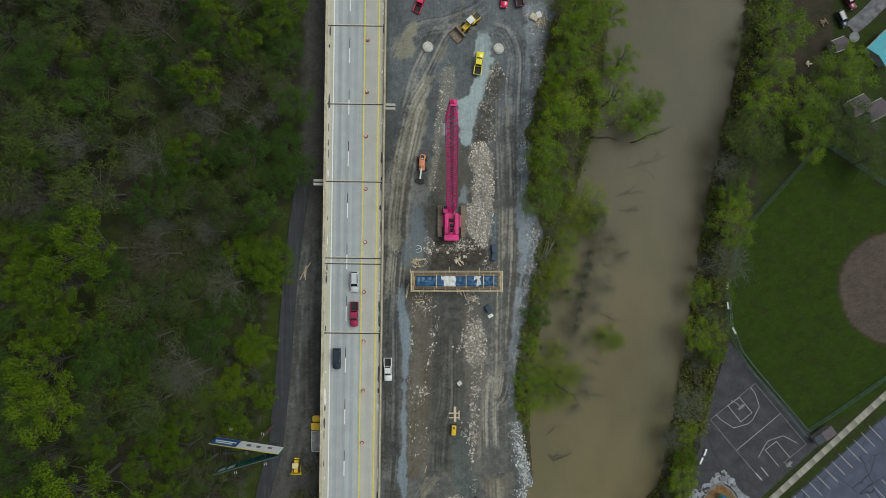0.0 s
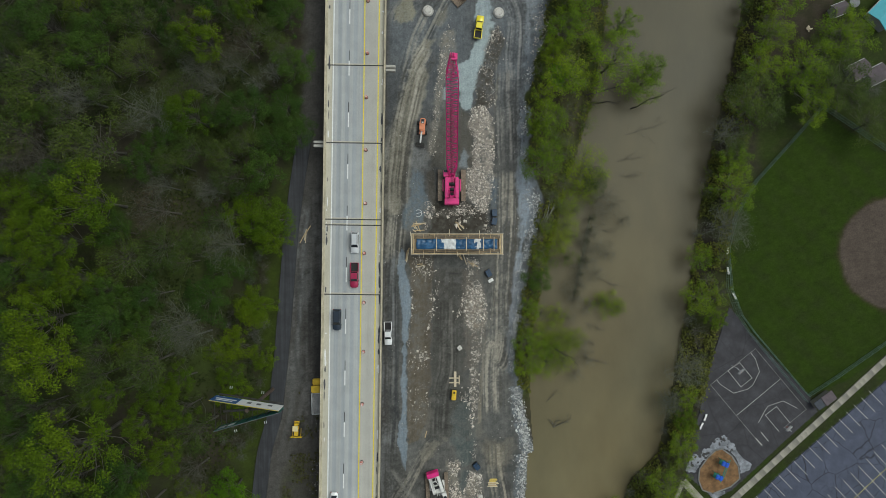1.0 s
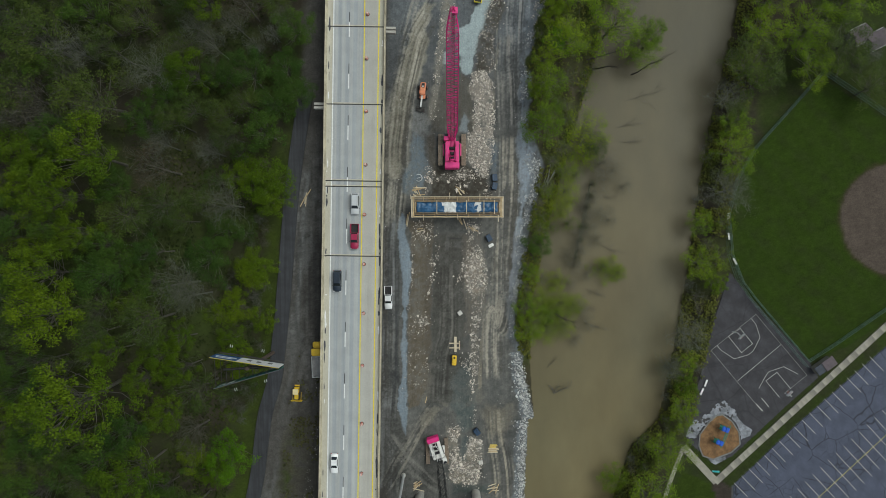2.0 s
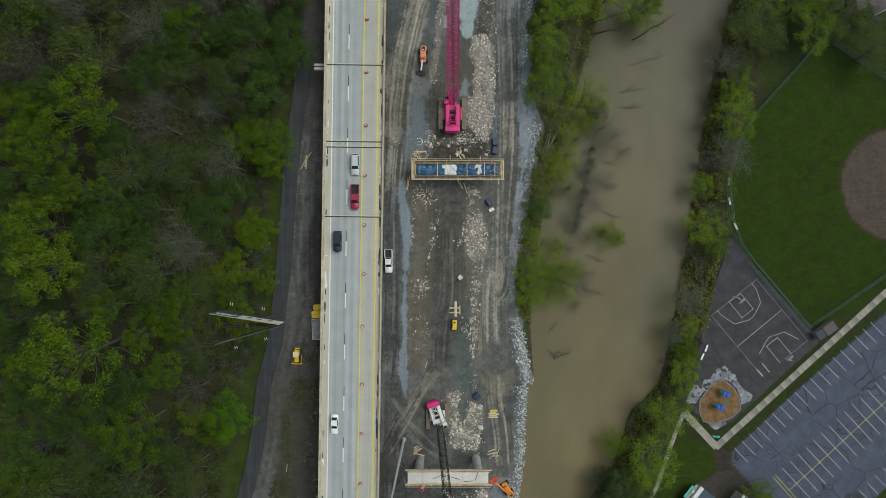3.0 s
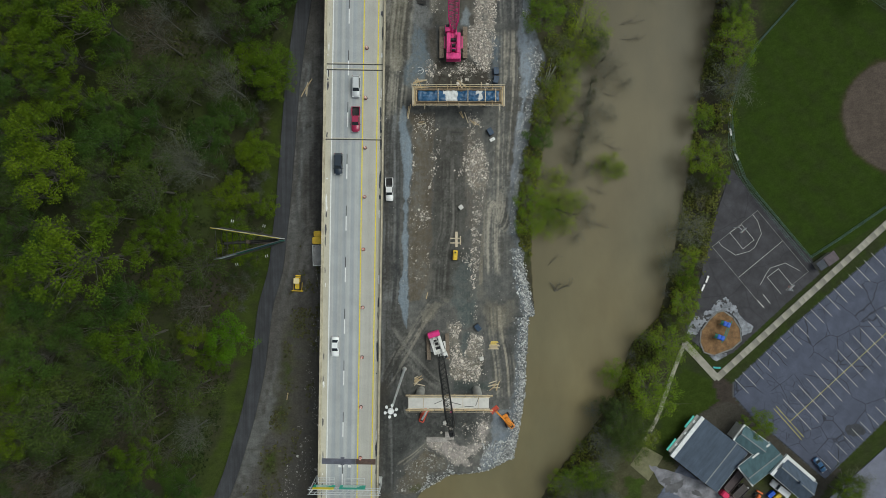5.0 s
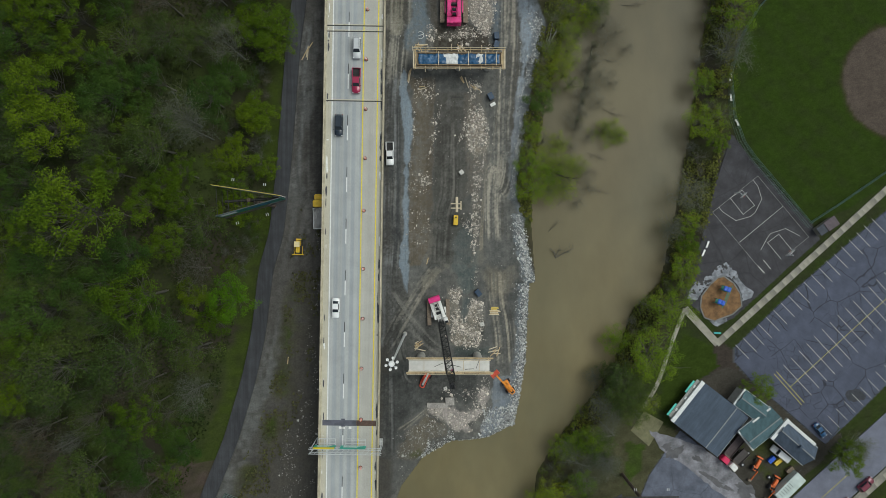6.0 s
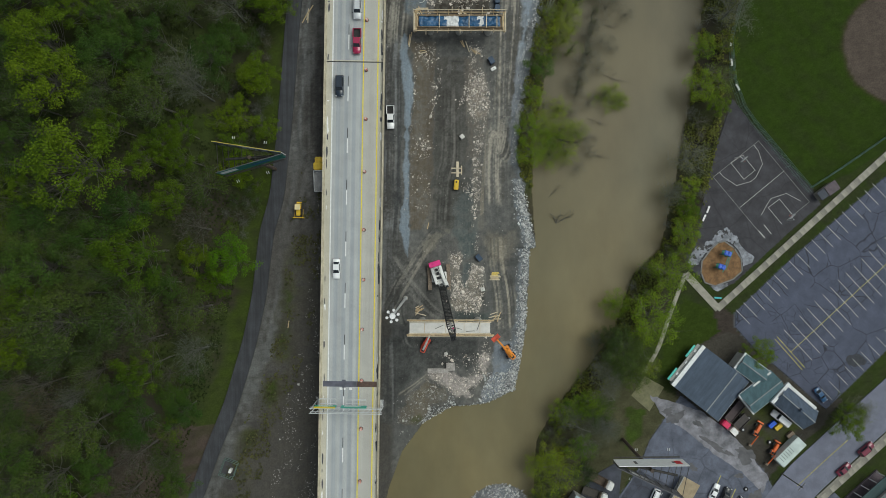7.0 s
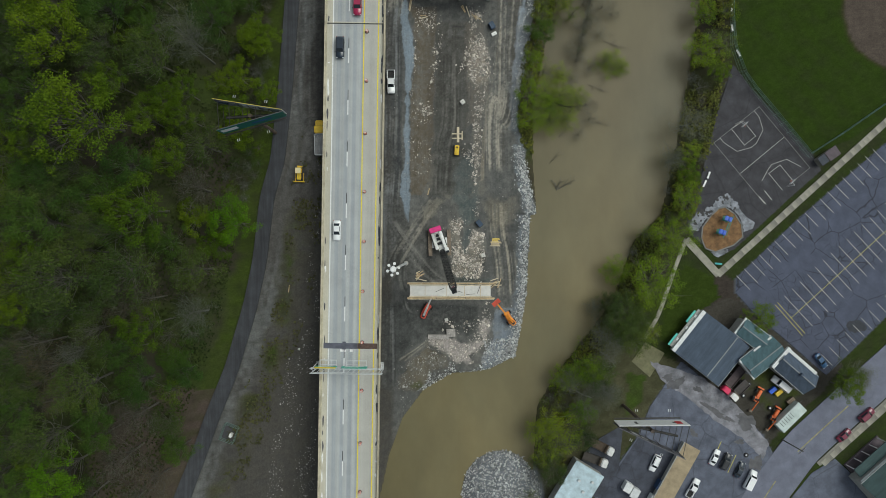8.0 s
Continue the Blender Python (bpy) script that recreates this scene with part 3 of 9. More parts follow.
patch([(-4.1, -97.6), (-0.1, -97.6), (3.0, -98.4), (6.0, -99.9), (10.1, -97.9), (9.0, -94.3), (10.6, -91.8), (11.7, -93.4), (10.9, -99.5), (6.3, -103.0), (7.6, -104.5), (3.0, -104.6), (-0.1, -101.5), (-4.1, -100.0)], (0.37, 0.335, 0.315), 0.85, 0.4, 0.7, 0.5)
patch([(13.1, -90.8), (20.6, -88.9), (21.1, -98.9), (20.1, -103.1), (15.5, -107.2), (10.2, -106.4), (10.1, -103.5), (13.2, -97.5)], (0.19, 0.215, 0.245), 0.9, 0.4, 0.5, 0.35)
patch([(-4.6, -107.1), (5.0, -104.5), (4.1, -109.2), (2.0, -112.8), (-5.2, -112.3)], (0.088, 0.09, 0.086), 0.9, 0.5, 0.5, 0.15)
patch([(-9.6, -110.0), (-6.6, -108.4), (-5.6, -110.8), (-7.6, -111.5)], (0.05, 0.06, 0.018), 0.7, 0.5, 0.7, 0.5)
# packed mud darker, dry crust lighter
C = np.where(site[:, None] > 0.5, 0.108 * (C / 0.108) ** 1.13, C)
# stone edge of the works along the river
rip = stripe(xs - wx * 0.6 - GX * 0.4, -0.6, np.where(GY > -46, 1.6, 3.0), 0.6) * step(-12, 0, GX) * step(-104, -98, GY)
C = blend(C, (0.135, 0.15, 0.165), rip * (0.75 + 0.35 * n4))
woods = step(0.3, 1.2, wx - xs) * step(1, 0, GX - xw - 1) * step(-62, -50, GY)
C = blend(C, (0.050, 0.046, 0.028), woods)
C = blend(C, (0.045, 0.060, 0.016), woods * (0.4 + 0.8 * n1))
# east side
east = step(-1, 1, wx - xe)
C = blend(C, LITTER, east)
C = blend(C, (0.04, 0.05, 0.016), east * (0.4 + 0.7 * n1 + 0.4 * n2))
C = blend(C, GRASS, east * step(9, 14, wx - xe) * (0.75 + 0.3 * n2))
mow = 0.10 * np.sign(np.sin((GX * 0.72 + GY * 0.69) * 1.1))
C = blend(C, (0.024, 0.042, 0.006), inside(GX, GY, FIELD) * (0.85 + mow + 0.12 * n2))
fx, fy = 120.6, -10.4
r = np.hypot(GX - fx, GY - fy)
C = blend(C, (0.038, 0.038, 0.016), step(16.4, 15.0, r + 0.5 * n2))
C = blend(C, (0.078, 0.063, 0.052), step(15.2, 14.5, r + 0.35 * n2))
C = blend(C, (0.030, 0.047, 0.008), inside(wx * 0.3 + GX * 0.7, wy * 0.3 + GY * 0.7, LAWN))
C = blend(C, (0.046, 0.038, 0.032), inside(wx * 0.3 + GX * 0.7, wy * 0.3 + GY * 0.7, [(71.21, -80.96), (73.31, -79.45), (77.81, -82.44), (77.83, -86.21), (82.69, -91.47), (78.51, -95.25), (68.70, -89.70), (73.34, -86.37)]))
C = blend(C, (0.044, 0.037, 0.028), inside(wx * 0.6 + GX * 0.4, wy * 0.6 + GY * 0.4, [(92.74, 72.42), (103.28, 69.40), (104.49, 58.87), (100.28, 43.82), (95.78, 34.79), (79.70, 31.97), (82.32, 48.84)]) * (0.85 + 0.4 * n2))
GROUNDS = [(61.23, -103.57), (84.72, -126.91), (99.67, -113.27), (105.68, -104.97), (98.85, -98.96), (87.51, -91.45), (75.43, -86.21), (68.69, -89.25)]
C = blend(C, (0.052, 0.048, 0.04), inside(wx * 0.4 + GX * 0.6, wy * 0.4 + GY * 0.6, GROUNDS))
C = blend(C, (0.045, 0.055, 0.016), inside(GX, GY, [(78.56, -107.30), (83.81, -103.51), (95.15, -112.53), (87.71, -121.62)]) * (0.5 + n2))
C = blend(C, (0.066, 0.064, 0.036), inside(wx * 0.5 + GX * 0.5, wy * 0.5 + GY * 0.5, [(43.25, -97.66), (62.74, -103.57), (54.54, -117.93), (38.06, -142.89), (21.62, -143.39), (29.30, -111.73)]) * (0.85 + 0.3 * n2))
C = blend(C, (0.040, 0.062, 0.012), inside(wx * 0.5 + GX * 0.5, wy * 0.5 + GY * 0.5, [(48.45, -106.63), (53.72, -107.36), (53.02, -114.92), (47.76, -118.70)]) * (0.9 + 0.2 * n2))
for shape, c in ((COURT, (0.07, 0.07, 0.072)), (LOT, (0.10, 0.11, 0.13)), (YARD, (0.10, 0.105, 0.12))):
    C = blend(C, c, inside(GX, GY, shape))
ix, iy = 14.97, -140.7
C = blend(C, (0.15, 0.16, 0.175), step(1.06, 0.98, np.hypot((GX - ix) / 11.5, (GY - iy) / 13.5)))
C = blend(C, (0.10, 0.085, 0.05), step(0.6, -0.6, GZ - WATER) * (1 - step(-0.3, 0.5, xs + 0.5 - wx) * step(-104, -98, GY)))
C = np.clip(C * (1 + 0.10 * n2 + 0.12 * n4 + 0.10 * n5)[:, None], 0.004, 1)


def ground_material():
    m, t, b = nodes_of("ground")
    a = t.nodes.new("ShaderNodeAttribute")
    a.attribute_name = "soil"
    v = coords(t)
    col = mix(t, 1.0, a.outputs["Color"], ramp(t, noise_of(t, v, 2.4, 6, 0.7), [(0.25, (0.72,) * 3), (0.72, (1.26,) * 3)]), "MULTIPLY")
    grit = ramp(t, noise_of(t, v, 6.5, 3, 0.8), [(0.66, (0,) * 3), (0.74, (0.35,) * 3)])
    col = mix(t, grit, col, mix(t, 1.0, a.outputs["Color"], (2.6, 2.5, 2.4), "MULTIPLY"))
    trail = ramp(t, noise_of(t, coords(t, (1.5, 0.07, 1)), 1.0, 6, 0.75), [(0.3, (0.88,) * 3), (0.5, (1.0,) * 3), (0.72, (1.14,) * 3)])
    col = mix(t, a.outputs["Alpha"], col, mix(t, 1.0, col, trail, "MULTIPLY"))
    t.links.new(col, b.inputs["Base Color"])
    b.inputs["Roughness"].default_value = 0.95
    b.inputs["Specular IOR Level"].default_value = 0.08
    bump(t, b, noise_of(t, v, 3.0, 6, 0.7), 0.5, 0.08)
    return m


nx, ny = len(gx), len(gy)
idx = np.arange(nx * ny).reshape(ny, nx)
quads = np.stack([idx[:-1, :-1], idx[:-1, 1:], idx[1:, 1:], idx[1:, :-1]], -1).reshape(-1, 4)
me = bpy.data.meshes.new("ground")
me.vertices.add(len(GX))
me.vertices.foreach_set("co", np.stack([GX, GY, GZ], -1).ravel())
me.loops.add(quads.size)
me.loops.foreach_set("vertex_index", quads.ravel())
me.polygons.add(len(quads))
me.polygons.foreach_set("loop_start", np.arange(0, quads.size, 4))
me.polygons.foreach_set("use_smooth", np.ones(len(quads), bool))
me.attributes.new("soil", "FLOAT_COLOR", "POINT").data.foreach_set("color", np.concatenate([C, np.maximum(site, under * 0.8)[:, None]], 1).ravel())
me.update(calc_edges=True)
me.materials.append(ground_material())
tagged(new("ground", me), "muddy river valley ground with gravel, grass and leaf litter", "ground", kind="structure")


# ---- river ----
def water_material():
    m, t, b = nodes_of("river_water")
    v = coords(t, (1, 0.5, 1))
    col = ramp(t, noise_of(t, v, 0.03, 5), [(0.35, (0.118, 0.108, 0.068)), (0.65, (0.168, 0.143, 0.082))])
    fleck = ramp(t, noise_of(t, v, 1.6, 2, 0.4), [(0.80, (0,) * 3), (0.83, (0.35,) * 3)])
    sep = t.nodes.new("ShaderNodeSeparateXYZ")
    t.links.new(coords(t), sep.inputs[0])
    reach = t.nodes.new("ShaderNodeMapRange")
    t.links.new(sep.outputs["Y"], reach.inputs["Value"])
    reach.inputs["From Min"].default_value, reach.inputs["From Max"].default_value = -95, 45
    # Water browner northwards, with lens falloff and sky reflection painted in as darkening.
    reach_shade = ramp(t, reach.outputs["Result"], [(0.0, (1.12, 1.10, 0.98)), (0.25, (0.95, 0.93, 0.84)), (0.5, (0.71, 0.70, 0.645)), (1.0, (0.425, 0.42, 0.345))])
    cloud = ramp(t, noise_of(t, v, 0.07, 4, 0.6), [(0.3, (0.86, 0.84, 0.80)), (0.7, (1.12, 1.12, 1.12))])
    col = mix(t, 1.0, mix(t, 1.0, col, reach_shade, "MULTIPLY"), cloud, "MULTIPLY")
    t.links.new(mix(t, fleck, col, (0.3, 0.28, 0.22)), b.inputs["Base Color"])
    b.inputs["Roughness"].default_value = 0.42
    b.inputs["IOR"].default_value = 1.33
    bump(t, b, noise_of(t, coords(t, (1, 0.35, 1)), 0.7, 4), 0.25, 0.08)
    return m


rows_y = np.concatenate([np.arange(-160, 100, 6.0), [140, 400, 1500]])
rows_y = np.concatenate([[-1500, -400, -230], rows_y])
bm = bmesh.new()
last = None
for y in rows_y:
    a, b2 = float(bank(BANK_WEST, y)) - 9, float(bank(BANK_EAST, y)) + 9
    line = [bm.verts.new((a + (b2 - a) * i / 8, y, WATER)) for i in range(9)]
    if last:
        for i in range(8):
            bm.faces.new((last[i], last[i + 1], line[i + 1], line[i]))
    last = line
structure("water", bm, water_material(), "silty brown river water, slow and nearly flat", "river")


# ---- paved strips ----
def ribbon(pts, width, lift, pitch=1.5, z=None, thick=0.12):
    """A paved strip that follows the ground along a line."""
    line = [Vector((x, y)) for x, y in pts]
    way, total = [0.0], 0.0
    for a, b in zip(line, line[1:]):
        total += (b - a).length
        way.append(total)
    n = max(2, int(total / pitch))
    xs = np.interp(np.linspace(0, total, n), way, [p.x for p in line])
    ys = np.interp(np.linspace(0, total, n), way, [p.y for p in line])
    for _ in range(3):
        xs[1:-1], ys[1:-1] = (xs[:-2] + 2 * xs[1:-1] + xs[2:]) / 4, (ys[:-2] + 2 * ys[1:-1] + ys[2:]) / 4
    bm = bmesh.new()
    old = None
    for i in range(n):
        j, k = max(0, i - 1), min(n - 1, i + 1)
        d = Vector((xs[k] - xs[j], ys[k] - ys[j])).normalized()
        side = Vector((-d.y, d.x)) * width / 2
        ring = []
        for s in (-1, -0.5, 0, 0.5, 1):
            x, y = xs[i] + side.x * s, ys[i] + side.y * s
            ring.append(bm.verts.new((x, y, (ground_z(x, y) if z is None else z) + lift)))
        ring += [bm.verts.new(ring[4].co - Vector((0, 0, thick + lift))), bm.verts.new(ring[0].co - Vector((0, 0, thick + lift)))]
        if old:
            for q in range(7):
                bm.faces.new((old[q], old[(q + 1) % 7], ring[(q + 1) % 7], ring[q]))
        old = ring
    return bm


def slab(pts, z0, z1):
    return extruded([(x, y) for x, y in pts], z0, z1)


asphalt_old = streaked("old_asphalt", (0.045, 0.048, 0.055), (1.6, 0.05, 1), vary=0.34)
structure("road", ribbon(HILL_ROAD, 3.6, 0.42), asphalt_old, "narrow dark asphalt lane along the foot of the hill", "road")

# ---- viaduct ----
DECK = 16.4
LEAN_Y = 0.0136
bridge_turn = pose(-21.42, 0, 0, 0, 0, -math.degrees(math.atan(LEAN_Y)))
BROAD = 1.02
JOINTS = [72.12, 53.23, 34.52, 16.02, -2.22, -3.57, -20.11, -96.86]
lane_concrete = streaked("lane_concrete", (0.405, 0.425, 0.438), (0.85, 0.010, 1.0), vary=0.13, rough=0.8)
closed_concrete = streaked("closed_lane_concrete", (0.445, 0.437, 0.40), (0.7, 0.012, 1.0), vary=0.12, rough=0.85)
shoulder_concrete = streaked("shoulder_concrete", (0.50, 0.475, 0.39), (0.6, 0.03, 1.0), vary=0.12, rough=0.85)
# wheel paths: darker bands along the lanes
t = lane_concrete.node_tree
wave = t.nodes.new("ShaderNodeTexWave")
wave.bands_direction = "X"
wave.inputs["Scale"].default_value, wave.inputs["Distortion"].default_value, wave.inputs["Detail"].default_value = 0.172, 0.5, 2
t.links.new(coords(t, (1, 0.05, 1)), wave.inputs["Vector"])
old = t.nodes["Principled BSDF"].inputs["Base Color"].links[0].from_socket
t.links.new(mix(t, 1.0, old, ramp(t, wave.outputs["Fac"], [(0.2, (0.86, 0.88, 0.90)), (0.8, (1.04, 1.03, 1.0))]), "MULTIPLY"), t.nodes["Principled BSDF"].inputs["Base Color"])
concrete_tan = plain("barrier_concrete", (0.50, 0.45, 0.335), 0.85, vary=0.35, scale=0.5, fine=3.0)
concrete = plain("cast_concrete", (0.42, 0.41, 0.38), 0.85, vary=0.22, scale=0.5, fine=4.0)
white_line = plain("white_road_paint", (0.75, 0.76, 0.75), 0.6, vary=0.2, scale=2.5)
yellow_line = plain("yellow_road_paint", (0.74, 0.62, 0.05), 0.6, vary=0.2, scale=2.5)
black_line = plain("black_road_paint", (0.04, 0.04, 0.045), 0.7, vary=0.2)
tar = plain("black_joint_seal", (0.06, 0.064, 0.08), 0.7, vary=0.45, scale=0.6)
steel_dark = plain("dark_steel", (0.06, 0.058, 0.055), 0.55, 0.6, vary=0.3)
galvanised = plain("galvanised_steel", (0.60, 0.62, 0.63), 0.5, 0.2, vary=0.15)
bridge = thing("bridge", bridge_turn @ Matrix.Diagonal((BROAD, 1, 1, 1)), "long concrete viaduct deck with tan parapets and joints", "bridge", kind="structure")
Y0, Y1 = -230.0, 150.0
part("deck", boxed(-5.3, 2.05, Y0, Y1, DECK - 0.3, DECK), lane_concrete, bridge, "grey concrete lanes with wheel-worn streaks")
part("closed_lane", boxed(2.05, 5.45, Y0, Y1, DECK - 0.3, DECK - 0.002), closed_concrete, bridge, "dusty buff concrete of the closed lane")
for name, a, b in (("shoulder", -7.0, -5.3), ("shoulder", 5.45, 7.0)):
    part(name, boxed(a, b, Y0, Y1, DECK - 0.32, DECK - 0.005), shoulder_concrete, bridge, "pale worn concrete shoulder")
rng = random.Random(3)
cuts = sorted(set([Y0, Y1] + [y for y in JOINTS if y != -3.57] + [-45.0, -70.0, -120.0, -145.0]))
for side in (-1, 1):
    for a, b in zip(cuts, cuts[1:]):
        bm = bmesh.new()
        lo, hi = a + 0.04, b - 0.04
        prof = [(6.55, DECK - 0.003), (6.66, DECK + 0.28), (6.78, DECK + 0.9), (7.02, DECK + 0.9), (7.05, DECK - 0.75), (6.7, DECK - 0.75), (6.7, DECK - 0.34)]
        ends = [[bm.verts.new((side * x, y, z)) for x, z in prof] for y in (lo, hi)]
        for i in range(len(prof)):
            j = (i + 1) % len(prof)
            bm.faces.new((ends[0][i], ends[0][j], ends[1][j], ends[1][i]))
        bm.faces.new(ends[0]), bm.faces.new(ends[1][::-1])
        part("parapet", bm, concrete_tan, bridge, "stained tan concrete parapet")
# spalled and tarred spots along both kerbs
for n in range(110):
    y, side = rng.uniform(-150, 75), rng.choice((-1, 1))
    w, d = rng.uniform(0.08, 0.3), rng.uniform(0.2, 1.9)
    x = side * (6.3 if side > 0 else 6.15) + rng.uniform(-.12, .12)
    pts = [(x + w * math.cos(a) * rng.uniform(.6, 1.1), y + d * math.sin(a) * rng.uniform(.6, 1.1)) for a in np.linspace(0, 5.6, 9)]
    part("tar_patch", extruded(pts, DECK - 0.02, DECK + 0.003 + n * 0.00005), tar if n % 3 else white_line, bridge)
for k, y in enumerate(JOINTS):
    if y == -96.86:
        part("joint_seal", boxed(-6.3, 1.6, y - 0.7, y + 0.65, DECK - 0.1, DECK + 0.012), plain("blue_joint_seal", (0.105, 0.11, 0.145), .7, vary=.4, scale=.5), bridge, "broad blue-grey joint seal")
        part("joint_seal", boxed(1.62, 6.3, y - 0.68, y + 0.66, DECK - 0.1, DECK + 0.011), plain("rusty_joint_seal", (0.10, 0.062, 0.05), .8, vary=.4), bridge, "broad rust-brown joint seal")
        part("seal_patch", boxed(-1.9, -1.0, y - 0.9, y + 1.0, DECK - 0.1, DECK + 0.016), plain("blue_joint_seal", (0.105, 0.11, 0.145)), bridge)
        for x in (-2.1, -1.3, 0.2):
            part("white_patch", boxed(x - .32, x + .32, y - 1.45, y - .85, DECK - 0.1, DECK + 0.006), white_line, bridge)
    else:
        part("joint_plate", boxed(-6.55, 6.55, y - 0.13, y + 0.13, DECK - 0.1, DECK + 0.012), steel_dark, bridge)
        part("joint_edge", boxed(-6.55, 6.55, y + 0.15, y + 0.42, DECK - 0.1, DECK + 0.006), shoulder_concrete, bridge)
for side in (-5.12, ):
    part("edge_line", boxed(side - 0.13, side + 0.13, Y0, Y1, DECK - 0.05, DECK + 0.009), white_line, bridge)
for x in (2.05, 5.42):
    part("yellow_edge_line", boxed(x - 0.13, x + 0.13, Y0, Y1, DECK - 0.05, DECK + 0.009), yellow_line, bridge)
dash, gap = boxed(-0.12, 0.12, -1.75, 1.75, -0.05, 0.010), boxed(-0.08, 0.08, -1.2, 1.2, -0.05, 0.009)
first = part("lane_dash", dash, white_line, bridge)
dark = part("lane_dash_shadow_stripe", gap, black_line, bridge)
first.location, dark.location = (-1.45, 21.51, DECK), (-1.45, 24.51, DECK)
for k in range(-17, 9):
    if k:
        for ob in (first, dark):
            twin = ob.copy()
            scene.collection.objects.link(twin)
            twin.location = (-1.45, ob.location.y + 12.31 * k, DECK)
for x in (-5.4, -2.0, 2.0, 5.4):
    part("girder", boxed(x - 0.35, x + 0.35, Y0, Y1, DECK - 1.7, DECK - 0.33), concrete, bridge)
# piers
for y in (72.12, 53.23, 34.52, 16.02, -2.29, -20.11, -38.83, -57.54, -76.14, -96.06, -115.57):
    right, left = (9.2 if y == 34.52 else 6.3), (-9.9 if y == 16.02 else -6.3)
    gz = ground_z(-21.2, y) - 1
    for a, b in ((-0.75, -0.15), (0.15, 0.75)):
        part("pier_cap", boxed(left, right, y + a, y + b, DECK - 3.0, DECK - 1.71, bevel=0.06), concrete, bridge)
    for x in (-4.0, 4.0):
        part("pier_column", tubed((x, y, gz), (x, y, DECK - 3.0), 0.75, sides=18), concrete, bridge)
        part("pier_head", boxed(x - 0.9, x + 0.9, y - 0.85, y + 0.85, DECK - 3.5, DECK - 2.99, bevel=0.05), concrete, bridge)


def on_bridge(x, y, turn=0.0):
    return bridge_turn @ pose(x * BROAD, y, DECK, 0, 0, turn)


# overhead signs
gantry = thing("sign_gantry", on_bridge(0, -101.69), "galvanised overhead sign gantry spanning the viaduct lanes", "sign gantry")
for x in (-7.9, 7.9):
    bm = bmesh.new()
    for y in (-0.7, 0.7):
        tube(bm, (x, y, -1.2), (x, y * 0.55, 6.2), 0.11)
    for z in range(0, 6, 2):
        tube(bm, (x, -0.7 + z * 0.03, z), (x, 0.6 - z * 0.03, z + 1.8), 0.05, sides=5)
    box(bm, min(x, math.copysign(7.0, x)), max(x, math.copysign(7.0, x)), -0.8, 0.8, -1.5, -1.2)
    part("post", bm, galvanised, gantry)
bm = bmesh.new()
for y in (-0.55, 0.55):
    for z in (5.0, 6.2):
        tube(bm, (-8.3, y, z), (8.3, y, z), 0.08, sides=6)
for i in range(14):
    x = -8.1 + i * 1.157
    tube(bm, (x, -0.55, 6.2), (x + 1.15, 0.55, 6.2), 0.045, sides=4)
    tube(bm, (x, 0.55, 5.0), (x + 1.15, 0.55, 6.2), 0.045, sides=4)
part("truss", bm, galvanised, gantry)
green_sign = plain("green_sign_sheet", (0.02, 0.42, 0.31), 0.4, vary=0.08)
sign_yellow = plain("yellow_sign_sheet", (0.75, 0.62, 0.02), 0.4, vary=0.08)
sign_white = plain("white_sign_bars", (0.8, 0.8, 0.8), 0.5, vary=0.05)
for x0, x1, tab in ((-7.3, -2.3, True), (-1.2, 4.7, False)):
    panel = part("sign_panel", boxed(x0, x1, 0.75, 0.82, 4.1, 6.3, bevel=0.02), green_sign, gantry, "green direction sign panel")
    if tab:
        part("exit_strip", boxed(x0 + 0.1, x1 - 0.1, 0.73, 0.87, 5.6, 6.5), sign_yellow, panel, "yellow strip")
    for k in range(3):
        part("text_bar", boxed(x0 + 0.7, x1 - 0.9 - 0.5 * k, 0.825, 0.84, 4.3 + 0.44 * k, 4.5 + 0.44 * k), sign_white, panel)
    bm = bmesh.new()
    for y in (0.9, 2.0):
        tube(bm, (x0 + 0.8, y, 3.0), (x1 - 0.4, y, 3.0), 0.07, sides=5)
    for x in np.linspace(x0 + 0.8, x1 - 0.4, 4):
        tube(bm, (x, 0.2, 3.0), (x, 2.0, 3.0), 0.05, sides=5)
        tube(bm, (x, 2.0, 3.0), (x, 2.0, 4.0), 0.04, sides=5)
    tube(bm, (x0 + 0.8, 2.0, 4.0), (x1 - 0.4, 2.0, 4.0), 0.04, sides=5)
    part("service_walkway", bm, galvanised, gantry)

# traffic drums
drum_orange = plain("drum_orange", (0.62, 0.10, 0.04), 0.5, vary=0.15)
rubber = plain("black_rubber", (0.025, 0.025, 0.026), 0.85, vary=0.3)


DRUMS = [62.19, 49.87, 37.45, 26.9, 14.35, 1.67, -10.22, -22.01, -33.7, -46.18, -60.04, -71.91, -83.8, -95.96, -107.46, -120.05, -131.73, -143.88]


